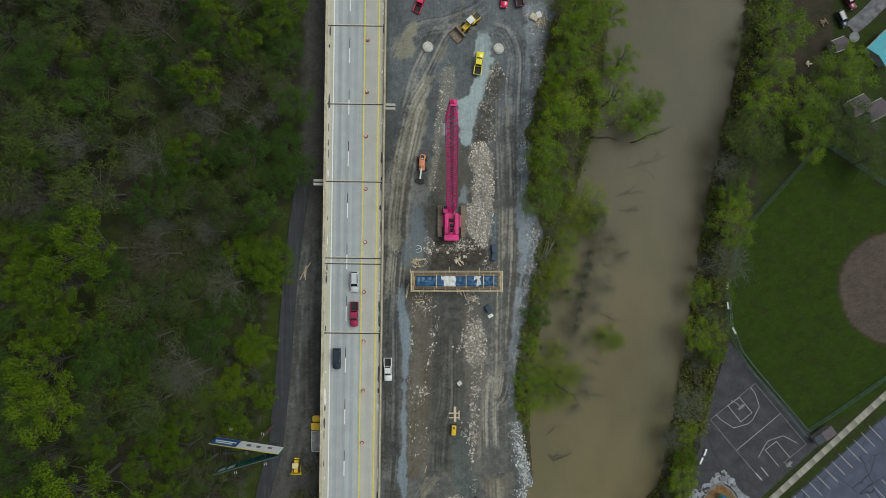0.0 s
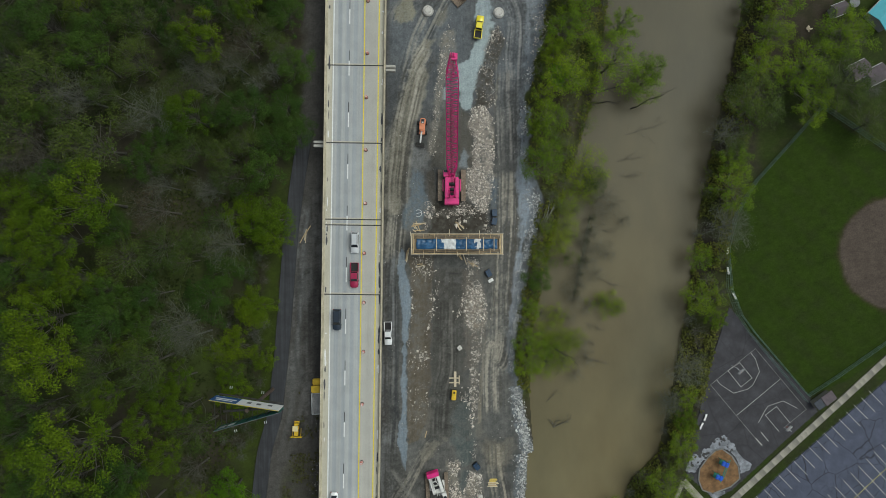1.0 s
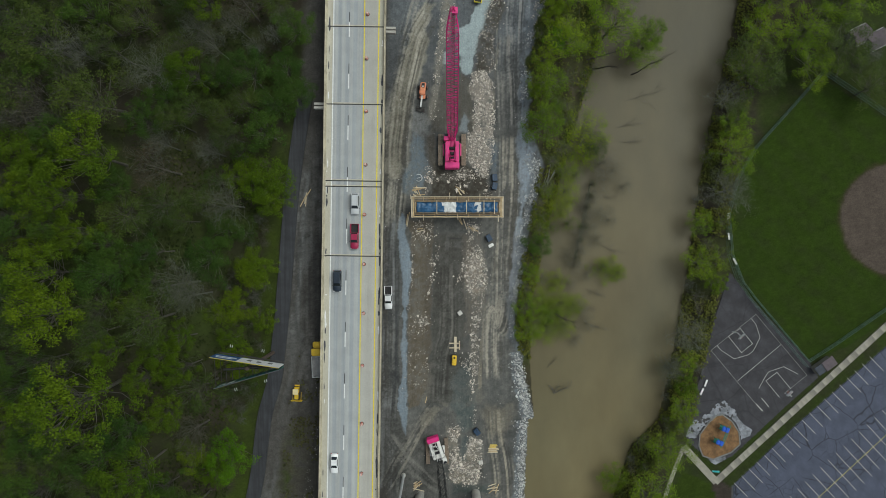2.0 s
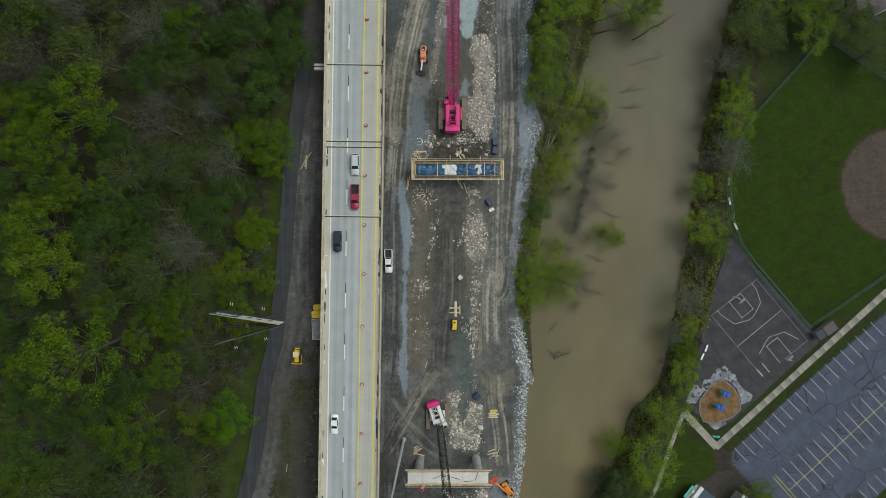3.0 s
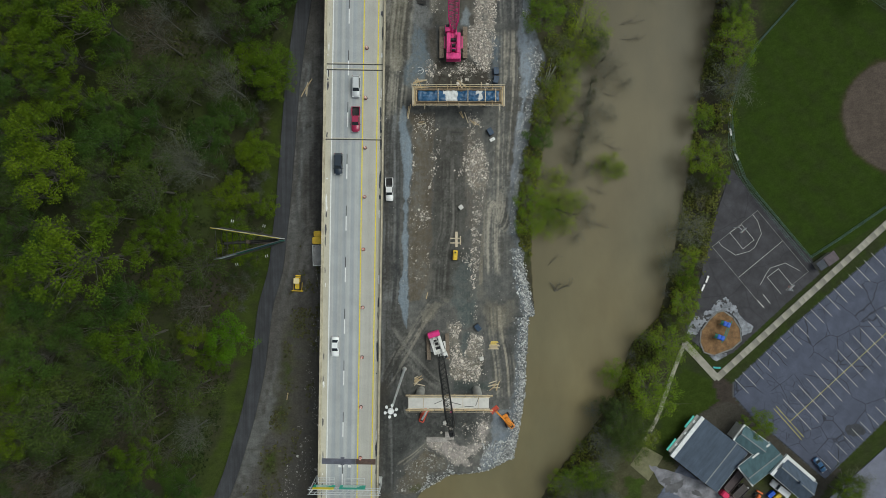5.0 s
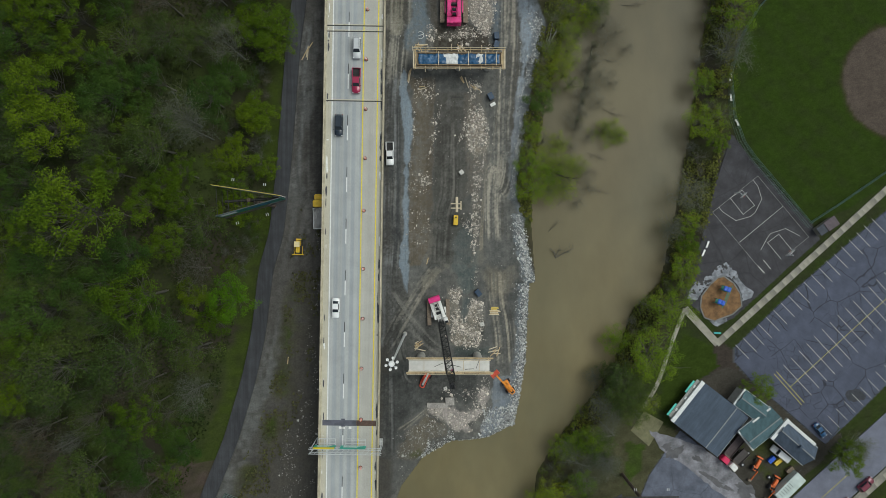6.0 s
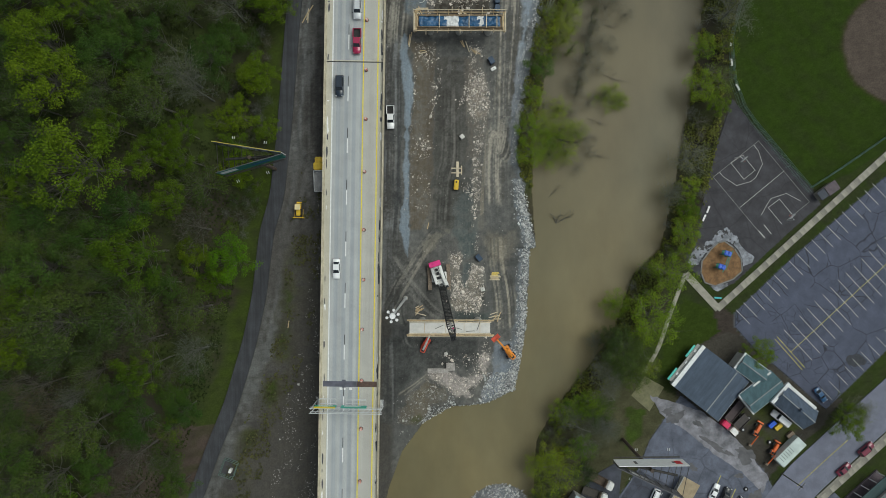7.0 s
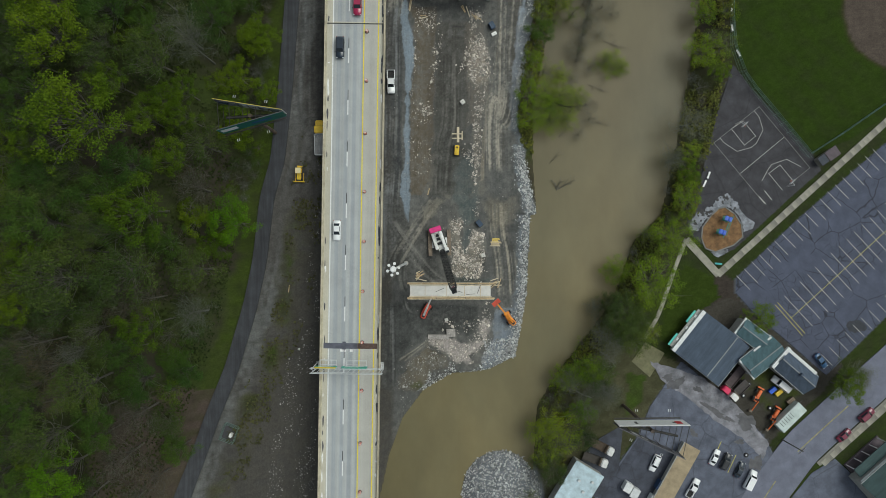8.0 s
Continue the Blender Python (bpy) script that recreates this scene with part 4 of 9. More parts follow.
def drum():
    d = thing("traffic_drum", on_bridge(2.75, DRUMS[0]), "orange traffic drum with white bands on the bridge deck", "traffic drum", "drums along the closed lane")
    part("rubber_base", tubed((0, 0, 0), (0, 0, 0.08), 0.44, 0.42, 14), rubber, d)
    bm = bmesh.new()
    for z0, z1, r0, r1 in ((0.08, 0.35, 0.33, 0.31), (0.52, 0.68, 0.30, 0.29), (0.84, 1.0, 0.285, 0.27)):
        tube(bm, (0, 0, z0), (0, 0, z1), r0, r1, 16)
    part("body", bm, drum_orange, d)
    bm = bmesh.new()
    for z0, z1, r0, r1 in ((0.35, 0.52, 0.31, 0.30), (0.68, 0.84, 0.29, 0.285)):
        tube(bm, (0, 0, z0), (0, 0, z1), r0, r1, 16)
    part("band", bm, sign_white, d, "white reflective band")
    part("lid", tubed((0, 0, 0.99), (0, 0, 1.03), 0.19, 0.17, 14), sign_white, d)
    part("handle", boxed(-0.13, 0.13, -0.03, 0.03, 1.03, 1.08, bevel=0.01), rubber, d)
    return d


one = drum()
for k, y in enumerate(DRUMS[1:]):
    copy_thing(one, on_bridge(2.75 + 0.06 * math.sin(k * 2.1), y))

# ---- vehicles ----
glass_dark = plain("tinted_glass", (0.015, 0.02, 0.026), 0.08, vary=0.05, relief=0)
lamp_clear = plain("headlamp", (0.75, 0.77, 0.78), 0.15, vary=0.05, relief=0)
lamp_red = plain("tail_lamp", (0.35, 0.01, 0.01), 0.25, vary=0.05, relief=0)
rim_metal = plain("wheel_rim", (0.5, 0.5, 0.52), 0.35, 0.8, vary=0.1)
PAINTS = {"white": (0.80, 0.81, 0.82), "silver": (0.52, 0.54, 0.56), "navy": (0.012, 0.022, 0.038), "charcoal": (0.02, 0.022, 0.025), "crimson": (0.30, 0.006, 0.055), "yellow": (0.78, 0.66, 0.02), "maroon": (0.16, 0.01, 0.035), "blue": (0.03, 0.09, 0.2), "orange": (0.72, 0.17, 0.03), "red": (0.60, 0.010, 0.09)}


def paint(colour):
    return plain("car_paint_" + colour, PAINTS[colour], 0.28, 0.0, vary=0.06, scale=0.8, relief=0, coat=0.6)


def shell(length, width, stations):
    """A car body lofted along y from stations (y, half width share, sill, top)."""
    bm = bmesh.new()
    rings = []
    for y, w, z0, z1 in stations:
        h = width / 2 * w
        prof = [(-h * .9, z0), (-h, z0 + (z1 - z0) * .35), (-h * .97, z0 + (z1 - z0) * .75), (-h * .86, z1), (0, z1 + 0.035), (h * .86, z1), (h * .97, z0 + (z1 - z0) * .75), (h, z0 + (z1 - z0) * .35), (h * .9, z0)]
        rings.append([bm.verts.new((x, y * length, z)) for x, z in prof])
    for a, b in zip(rings, rings[1:]):
        for i in range(9):
            bm.faces.new((a[i], a[(i + 1) % 9], b[(i + 1) % 9], b[i]))
    bm.faces.new(rings[0][::-1]), bm.faces.new(rings[-1])
    for f in bm.faces:
        f.smooth = len(f.verts) == 4
    return bm


def wheels(v, track, front, rear, r, width=0.24):
    for x in (-track, track):
        for y in (front, rear):
            s = width / 2
            w = part("wheel", tubed((x - s, y, r), (x + s, y, r), r, sides=16), rubber, v)
            part("rim", tubed((x - s - 0.012, y, r), (x + s + 0.012, y, r), r * 0.6, sides=12), rim_metal, w)


def cabin(v, mat, width, y0, y1, z0, z1, front=0.75, back=0.55, inset=0.16):
    """Roof on dark glazing: windscreen, rear and side windows between painted pillars."""
    h, t = width / 2, width / 2 - inset
    A, B = [(-h, y0), (h, y0), (h, y1), (-h, y1)], [(-t, y0 + back), (t, y0 + back), (t, y1 - front), (-t, y1 - front)]
    bm = bmesh.new()
    low, top = [bm.verts.new((x, y, z0)) for x, y in A], [bm.verts.new((x, y, z1)) for x, y in B]
    bm.faces.new(low[::-1]), bm.faces.new(top)
    for i in range(4):
        bm.faces.new((low[i], low[(i + 1) % 4], top[(i + 1) % 4], top[i]))
    bmesh.ops.bevel(bm, geom=list(bm.edges), offset=0.035, segments=1, affect="EDGES")
    part("cabin", bm, mat, v)

    def pane(i, name, lo, hi, trim):
        a, b, c, d = Vector((*A[i], z0)), Vector((*A[(i + 1) % 4], z0)), Vector((*B[(i + 1) % 4], z1)), Vector((*B[i], z1))
        out = (b - a).cross(d - a).normalized() * 0.012
        bm = bmesh.new()
        quad = []
        for s, k in ((trim, lo), (1 - trim, lo), (1 - trim, hi), (trim, hi)):
            quad.append((a.lerp(b, s)).lerp(d.lerp(c, s), k))
        vs = [bm.verts.new(q + out) for q in quad] + [bm.verts.new(q - out) for q in quad]
        for f in ((0, 1, 2, 3), (7, 6, 5, 4), (0, 4, 5, 1), (1, 5, 6, 2), (2, 6, 7, 3), (3, 7, 4, 0)):
            bm.faces.new([vs[j] for j in f])
        part(name, bm, glass_dark, v)
    pane(2, "windscreen", 0.08, 0.93, 0.07)
    pane(0, "rear_window", 0.12, 0.9, 0.08)
    pane(1, "side_window", 0.12, 0.88, 0.12)
    pane(3, "side_window", 0.12, 0.88, 0.12)


def lights(v, w, front, rear, z):
    for s in (-1, 1):
        part("headlight", boxed(s * w * .36 - .18, s * w * .36 + .18, front - 0.14, front + 0.015, z, z + .14, bevel=0.03), lamp_clear, v)
        part("tail_light", boxed(s * w * .40 - .12, s * w * .40 + .12, rear - 0.012, rear + 0.1, z, z + .2, bevel=0.02), lamp_red, v)
        part("wing_mirror", boxed(s * (w / 2 + .1) - .09, s * (w / 2 + .1) + .09, front * .42, front * .42 + .1, z + .22, z + .36, bevel=0.02), rubber, v)


def car(m, colour, style, label, group=""):
    mat = paint(colour)
    v = thing({"pickup": "pickup_truck", "van": "van"}.get(style, "car"), m, label, {"pickup": "pickup truck", "van": "van"}.get(style, "car"), group)
    if style == "sedan":
        L, W = 4.75, 1.84
        part("body", shell(L, W, [(-.5, .80, .42, .80), (-.47, .95, .25, .92), (-.3, 1, .22, .95), (.15, 1, .22, .93), (.38, .97, .24, .82), (.47, .88, .28, .70), (.5, .72, .38, .58)]), mat, v)
        cabin(v, mat, W * .92, -1.75, 1.05, .90, 1.43, 0.85, 0.75)
        wheels(v, .78, 1.42, -1.38, .33)
        lights(v, W, L / 2 - .06, -L / 2, .62)
    elif style == "suv":
        L, W = 5.05, 2.0
        part("body", shell(L, W, [(-.5, .88, .5, 1.0), (-.48, .97, .32, 1.10), (-.2, 1, .28, 1.12), (.2, 1, .28, 1.12), (.40, .98, .3, 1.04), (.48, .9, .34, .9), (.5, .8, .45, .75)]), mat, v)
        cabin(v, mat, W * .94, -2.4, 1.2, 1.09, 1.80, 0.75, 0.35)
        for s in (-.62, .62):
            part("roof_rail", boxed(s - .025, s + .025, -1.9, .35, 1.80, 1.87, bevel=0.01), rubber, v)
        wheels(v, .84, 1.62, -1.55, .38)
        lights(v, W, L / 2 - .06, -L / 2, .82)
    elif style == "pickup":
        L, W = 5.95, 2.02
        part("body", shell(L, W, [(-.13, .97, .45, 1.12), (.1, 1, .42, 1.12), (.36, .98, .42, 1.08), (.48, .92, .45, 1.0), (.5, .82, .55, .85)]), mat, v)
        cabin(v, mat, W * .93, -.85, 1.5, 1.10, 1.86, 0.7, 0.28)
        bed = part("cargo_bed", boxed(-.82, .82, -L / 2 + .1, -.86, .52, .62), rubber, v, "dark open cargo bed")
        for s in (-1, 1):
            part("bed_side", boxed(s * .93 - .1, s * .93 + .1, -L / 2, -.80, .46, 1.15, bevel=0.03), mat, bed)
        part("tailgate", boxed(-.84, .84, -L / 2, -L / 2 + .1, .5, 1.12, bevel=0.02), mat, bed)
        part("bed_front", boxed(-.84, .84, -.88, -.80, .5, 1.14), mat, bed)
        wheels(v, .84, 1.85, -1.75, .40, .28)
        lights(v, W, L / 2 - .07, -L / 2, .85)
    else:
        L, W = 5.8, 2.1
        part("body", shell(L, W, [(-.5, .93, .45, 1.5), (-.48, 1, .35, 1.75), (.2, 1, .35, 1.75), (.36, .98, .35, 1.3), (.48, .92, .38, 1.0), (.5, .82, .5, .8)]), mat, v)
        cabin(v, mat, W * .95, -2.8, 1.55, 1.70, 2.35, 0.55, 0.12, 0.1)
        wheels(v, .88, 1.9, -1.8, .36)
        lights(v, W, L / 2 - .06, -L / 2, .8)
    return v


def stands(x, y, turn, lift=0.02):
    return pose(x, y, ground_z(x, y) + lift, 0, 0, turn)


# traffic heading south on the viaduct
car(on_bridge(-3.35, -26.08, 180), "navy", "suv", "dark navy sport utility car on the viaduct lane", "traffic")
car(on_bridge(-3.45, -69.4, 180), "white", "sedan", "white four-door car on the viaduct lane", "traffic")
car(on_bridge(.55, -7.71, 180), "silver", "suv", "silver-white crossover car beside the traffic drums", "traffic")
car(on_bridge(.55, -15.45, 180), "crimson", "pickup", "dark red pickup truck on the viaduct deck", "traffic")

# ---- trees ----
bark = plain("grey_bark", (0.11, 0.105, 0.088), 0.9, vary=0.35, scale=0.8, fine=4)
bark_pale = plain("pale_bare_bark", (0.115, 0.120, 0.102), 0.9, vary=0.3, scale=0.8, fine=4)
bark_twig = plain("silty_twig_bark", (0.165, 0.158, 0.118), 0.9, vary=0.3, scale=0.8, fine=4)
LEAVES = {
    "bright": foliage("spring_leaves", (0.045, 0.079, 0.004), (0.096, 0.150, 0.009)),
    "green": foliage("green_leaves", (0.023, 0.051, 0.009), (0.057, 0.102, 0.018)),
    "vivid": foliage("fresh_green_leaves", (0.040, 0.098, 0.004), (0.074, 0.158, 0.007)),
    "spring": foliage("pale_spring_leaves", (0.068, 0.120, 0.007), (0.142, 0.212, 0.016)),
    "haze": foliage("new_leaf_haze", (0.105, 0.150, 0.010), (0.190, 0.250, 0.022)),
    "olive": foliage("olive_budding_leaves", (0.031, 0.052, 0.012), (0.074, 0.106, 0.026)),
    "bare": foliage("grey_green_buds", (0.060, 0.074, 0.042), (0.125, 0.142, 0.090)),
    "rust": foliage("rusty_buds", (0.052, 0.044, 0.030), (0.098, 0.080, 0.056)),
    "twig": foliage("sparse_olive_buds", (0.060, 0.066, 0.036), (0.110, 0.116, 0.060)),
}


def limb(V, F, pts, radii, sides):
    base = len(V)
    for k, (p, r) in enumerate(zip(pts, radii)):
        d = (pts[min(k + 1, len(pts) - 1)] - pts[max(k - 1, 0)])
        q = d.to_track_quat("Z", "Y")
        for i in range(sides):
            a = 2 * math.pi * i / sides
            V.append(p + q @ Vector((r * math.cos(a), r * math.sin(a), 0)))
    for k in range(len(pts) - 1):
        for i in range(sides):
            j = (i + 1) % sides
            F.append((base + k * sides + i, base + k * sides + j, base + (k + 1) * sides + j, base + (k + 1) * sides + i))


def grow(rng, twiggy, clumps, fine=1.0):
    """Wood of a tree 1 high with a crown radius of 0.3; returns its mesh lists and the limb tips."""
    V, F, tips = [], [], []
    bend = Vector((rng.uniform(-.05, .05), rng.uniform(-.05, .05), 0))
    trunk = [Vector((0, 0, -0.04)), Vector((0, 0, 0.2)) + bend * 0.4, Vector((0, 0, 0.5)) + bend, Vector((0, 0, 0.86)) + bend * 1.5]
    limb(V, F, trunk, (0.016, 0.012, 0.008, 0.002), 6)
    squeeze, lean = rng.uniform(0.78, 1.0), rng.uniform(0, 6.28)
    lobe = [rng.uniform(0, 6.28) for _ in range(4)]
    for i in range(clumps):
        k = (i + 0.5) / clumps
        h = rng.uniform(0.26, 0.70)
        root = trunk[1].lerp(trunk[3], (h - 0.2) / 0.66)
        a = i * 2.39996 + rng.uniform(-.35, .35)
        reach = 0.31 * math.sqrt(k) * rng.uniform(0.85, 1.12) * (1 - (1 - squeeze) * math.cos(a - lean) ** 2) * (1 + 0.17 * math.sin(3 * a + lobe[0]) + 0.10 * math.sin(5 * a + lobe[1]))
        top = 0.60 + 0.36 * math.sqrt(max(0, 1 - (reach / 0.35) ** 2)) + rng.uniform(-.14, .05) + 0.06 * math.sin(3 * a + lobe[2] + 14 * reach) + 0.04 * math.sin(7 * a + lobe[3])
        tip = Vector((root.x + reach * math.cos(a), root.y + reach * math.sin(a), max(h + 0.04, top)))
        mid = root.lerp(tip, 0.5) + Vector((rng.uniform(-.03, .03), rng.uniform(-.03, .03), -0.03))
        limb(V, F, [root, mid, tip], (0.006 * fine, 0.004 * fine, 0.001), 3)
        tips.append(tip)
        for _ in range(twiggy):
            p = mid.lerp(tip, rng.uniform(0.2, 1.0))
            e = p + Vector((rng.gauss(0, .055), rng.gauss(0, .055), rng.uniform(-.01, .07)))
            limb(V, F, [p, e], (0.0022 * fine, 0.0007), 3)
            if rng.random() < 0.7:
                limb(V, F, [p.lerp(e, .55), e + Vector((rng.gauss(0, .035), rng.gauss(0, .035), rng.uniform(0, .03)))], (0.0015, 0.0005), 3)
    return V, F, tips


def leafage(rng, tips, count, size, spread):
    """Many small leaf sprays scattered round each limb's tip."""
    V, F = [], []
    sizes = [rng.uniform(0.55, 1.35) for _ in tips]
    weights = [s * s for s in sizes]
    for k in rng.choices(range(len(tips)), weights, k=count):
        d = Vector((rng.gauss(0, 1), rng.gauss(0, 1), rng.gauss(0.2, 0.8))).normalized()
        rad = spread * sizes[k] * (0.25 + 0.85 * rng.random() ** 0.6) * rng.uniform(0.8, 1.25)
        c = tips[k] + Vector((d.x * rad, d.y * rad, d.z * rad * 0.6))
        nrm = (d * 0.6 + Vector((rng.gauss(0, .5), rng.gauss(0, .5), 0.7))).normalized()
        q = nrm.to_track_quat("Z", "Y") @ Euler((0, 0, rng.uniform(0, 6.28))).to_quaternion()
        s = size * rng.uniform(0.55, 1.4)
        b = len(V)
        for x, y, z in ((-1, -.4, .1), (1, -.2, .1), (.1, .95, -.12)):
            V.append(c + q @ Vector((x * s, y * s, z * s)))
        F.append((b, b + 1, b + 2))
    return V, F


TREES = {}
KINDS = {  # twigs per limb, limbs, leaves, leaf size, clump spread
    "bright": (0, 46, 6200, 0.0072, 0.054), "green": (0, 44, 5800, 0.0074, 0.060), "vivid": (0, 46, 6000, 0.0074, 0.056),
    "spring": (3, 40, 4300, 0.0070, 0.064), "haze": (3, 36, 2900, 0.0068, 0.078),
    "olive": (3, 42, 3900, 0.0079, 0.072), "bare": (11, 36, 1900, 0.0050, 0.10), "rust": (8, 32, 1700, 0.0066, 0.10), "twig": (13, 22, 160, 0.0060, 0.11),
}
WORDS = {"bright": "yellow-green spring leaves", "green": "deep green leaves", "vivid": "fresh vivid green leaves", "spring": "sparse pale yellow-green leaves", "haze": "a thin haze of new yellow-green leaves", "twig": "fine bare grey-brown twigs over water", "olive": "thin olive budding leaves", "bare": "bare grey branches", "rust": "brown buds on bare branches"}
for kind, (twigs, limbs, leaves, size, spread) in KINDS.items():
    TREES[kind] = []
    for v in range(3):
        rng = random.Random(40 + v * 7 + len(kind))
        V, F, tips = grow(rng, twigs, limbs + v * 2, 0.30 if kind == "twig" else 0.42 if kind in ("bare", "rust") else 0.8)
        wood = mesh_of("trunk", V, F, bark_twig if kind == "twig" else bark_pale if kind == "bare" else bark, True)
        crown = mesh_of("crown", *leafage(rng, tips, leaves, size, spread), LEAVES[kind])
        TREES[kind].append((wood, crown))
tree_rng = random.Random(5)
STANDS = []


JOINED = {}


def tree(x, y, radius, tall, kind, group="woodland trees", joined=""):
    """A tree of a crown radius and height in metres; joined names the mass of growth that it goes into."""
    wood, crown = TREES[kind][tree_rng.randrange(3)]
    if joined:
        m = pose(x, y, ground_z(x, y) - 0.1, 0, 0, tree_rng.uniform(0, 360)) @ Matrix.Diagonal((radius / 0.34, radius / 0.34, tall, 1))
        JOINED.setdefault(joined, []).append((np.array(m), wood, crown))
        STANDS.append((x, y, radius))
        return None
    big = "tall" if tall > 16 else ("small" if tall < 8 else "medium")
    ob = thing("tree", pose(x, y, ground_z(x, y) - 0.1, 0, 0, tree_rng.uniform(0, 360)) @ Matrix.Diagonal((radius / 0.34, radius / 0.34, tall, 1)), "%s broadleaf tree with %s" % (big, WORDS[kind]), "tree", group)
    part("trunk", wood, None, ob)
    part("crown", crown, None, ob)
    STANDS.append((x, y, radius))
    return ob


# the trees that stand out on the hill
for x, y, r, h, kind in (
    (-53.55, 37.93, 6.0, 20, "bright"), (-56.64, 20.19, 5.4, 19, "bright"), (-70.38, 0.11, 7.6, 22, "bright"), (-75.84, -7.70, 6.0, 20, "bright"),
    (-80.86, -23.26, 7.0, 20, "bright"), (-40.51, -1.87, 6.6, 11, "bright"), (-45.84, -24.12, 4.8, 11, "bright"), (-41.77, -6.62, 5.0, 10, "bright"),
    (-71.55, -47.50, 10.0, 24, "bright"), (-64.49, -65.05, 7.6, 20, "bright"), (-65.47, -90.32, 5.4, 20, "bright"), (-80.55, -80.30, 8.0, 20, "olive"),
    (-51.16, -67.56, 6.3, 15, "vivid"), (-80.5, -120.0, 6.5, 18, "vivid"), (-69.76, -129.43, 6.0, 12, "rust"), (-79.04, -30.92, 8.0, 20, "bright"),
):
    tree(x, y, r, h, kind)
for x, y, r, h, kind in (
    (-50.04, -8.03, 6.0, 18, "bare"), (-61.30, -1.04, 6.0, 18, "rust"), (-46.46, 38.95, 5.4, 15, "rust"), (-74.61, 22.25, 6.0, 17, "bare"),
    (-62.85, 19.76, 6.0, 17, "bare"), (-52.74, 28.11, 4.6, 17, "bare"), (-56.12, -28.91, 5.2, 18, "bare"), (-62.57, 48.43, 7.5, 18, "rust"),
    (-81.98, 10.03, 7.0, 17, "rust"), (-45.48, 21.97, 6.0, 16, "green"), (-42.25, 9.26, 5.6, 14, "green"), (-36.36, 33.93, 5.6, 9, "green"),
    (-35.68, 19.06, 4.6, 9, "green"), (-38.39, 47.44, 5.0, 9, "green"), (-82.74, 24.25, 7.0, 18, "olive"), (-70.67, 12.18, 7.0, 18, "olive"),
):
    tree(x, y, r, h, kind)
for x, y, r, h, kind in (
    (-59.36, -89.18, 6.0, 14, "bare"), (-76.44, -102.19, 7.0, 17, "olive"), (-55.11, -50.10, 6.5, 16, "olive"), (-67.87, -77.07, 7.5, 18, "olive"),
    (-58.08, -78.71, 6.5, 16, "olive"), (-82.53, -112.13, 6.5, 17, "olive"), (-62.52, -103.04, 5.0, 10, "green"), (-73.36, -121.04, 7.0, 14, "rust"),
    (-69.77, -111.13, 6.5, 14, "rust"), (-43.47, -36.30, 3.6, 8, "bright"), (-58.23, -26.16, 6.5, 18, "bare"), (-62.23, -33.33, 7.0, 17, "olive"),
    (-65.43, -122.97, 4.5, 10, "green"), (-83.03, -69.21, 7.0, 18, "green"), (-45.24, -23.14, 5.0, 11, "bright"), (-56.88, -60.03, 6.0, 15, "rust"),
):
    tree(x, y, r, h, kind)
# along the river, west bank
for x, y, r, h, kind in (
    (35.46, 55.55, 7.6, 11, "spring"), (42.67, 38.35, 8.6, 13, "spring"), (30.93, 33.03, 6.5, 10, "spring"), (51.63, 33.25, 6.0, 11, "spring"),
    (24.91, 12.88, 6.0, 9, "spring"), (37.14, 12.72, 7.0, 9, "haze"), (32.4, -3.4, 4.4, 7, "haze"), (30.1, -7.2, 4.2, 6, "haze"), (33.1, 2.7, 3.6, 6, "haze"), (30.2, -26.9, 3.4, 6, "haze"), (33.9, -20.1, 3.4, 5, "twig"),
    (21.9, -33.6, 4.2, 7, "spring"), (26.2, -31.8, 4.6, 7, "haze"), (30.6, -33.2, 4.4, 8, "haze"), (35.0, -33.4, 3.8, 7, "haze"), (22.4, -39.2, 4.4, 7, "spring"), (27.3, -39.3, 4.8, 7, "haze"), (32.4, -38.4, 4.0, 7, "haze"), (27.6, -35.6, 3.6, 8, "spring"), (24.39, -18.22, 4.0, 6, "green"), (43.8, -23.9, 4.6, 5.5, "haze"), (47.0, -25.0, 3.0, 4.5, "haze"), (54.20, 37.91, 5.0, 12, "spring"), (46.65, 48.87, 5.0, 11, "spring"), (43.17, 60.38, 5.0, 11, "spring"),
    (26.27, 24.15, 5.6, 9, "spring"), (31.57, 44.84, 6.0, 10, "spring"), (22.88, -24.79, 3.0, 5, "spring"), (38.13, 6.23, 4.6, 6, "haze"), (42.24, 4.41, 5.0, 8, "twig"), (40.39, 8.50, 4.4, 7, "olive"),
    (40.7, 3.6, 3.6, 6, "twig"), (43.3, 0.4, 4.2, 6, "twig"), (40.0, -4.2, 3.6, 6, "twig"), (41.8, -8.3, 3.8, 6, "twig"), (44.6, -10.2, 3.4, 5.5, "twig"), (38.8, -12.5, 3.6, 6, "twig"), (41.5, -15.5, 3.6, 5.5, "twig"), (37.0, -18.3, 3.6, 6, "twig"), (35.2, -22.8, 3.6, 6, "twig"), (33.7, -27.7, 3.2, 5.5, "twig"), (38.5, -24.7, 3.6, 5.5, "twig"),
    (46.0, 2.7, 3.6, 6, "twig"), (48.3, -1.1, 3.4, 5.5, "twig"), (37.7, -7.2, 3.0, 6, "twig"), (35.5, -14.3, 3.0, 5.5, "twig"), (37.6, -34.6, 3.6, 6, "twig"), (38.4, -38.6, 3.6, 6, "twig"), (35.4, -42.6, 3.0, 5.5, "twig"),
):
    tree(x, y, r, h, kind, "riverside trees")
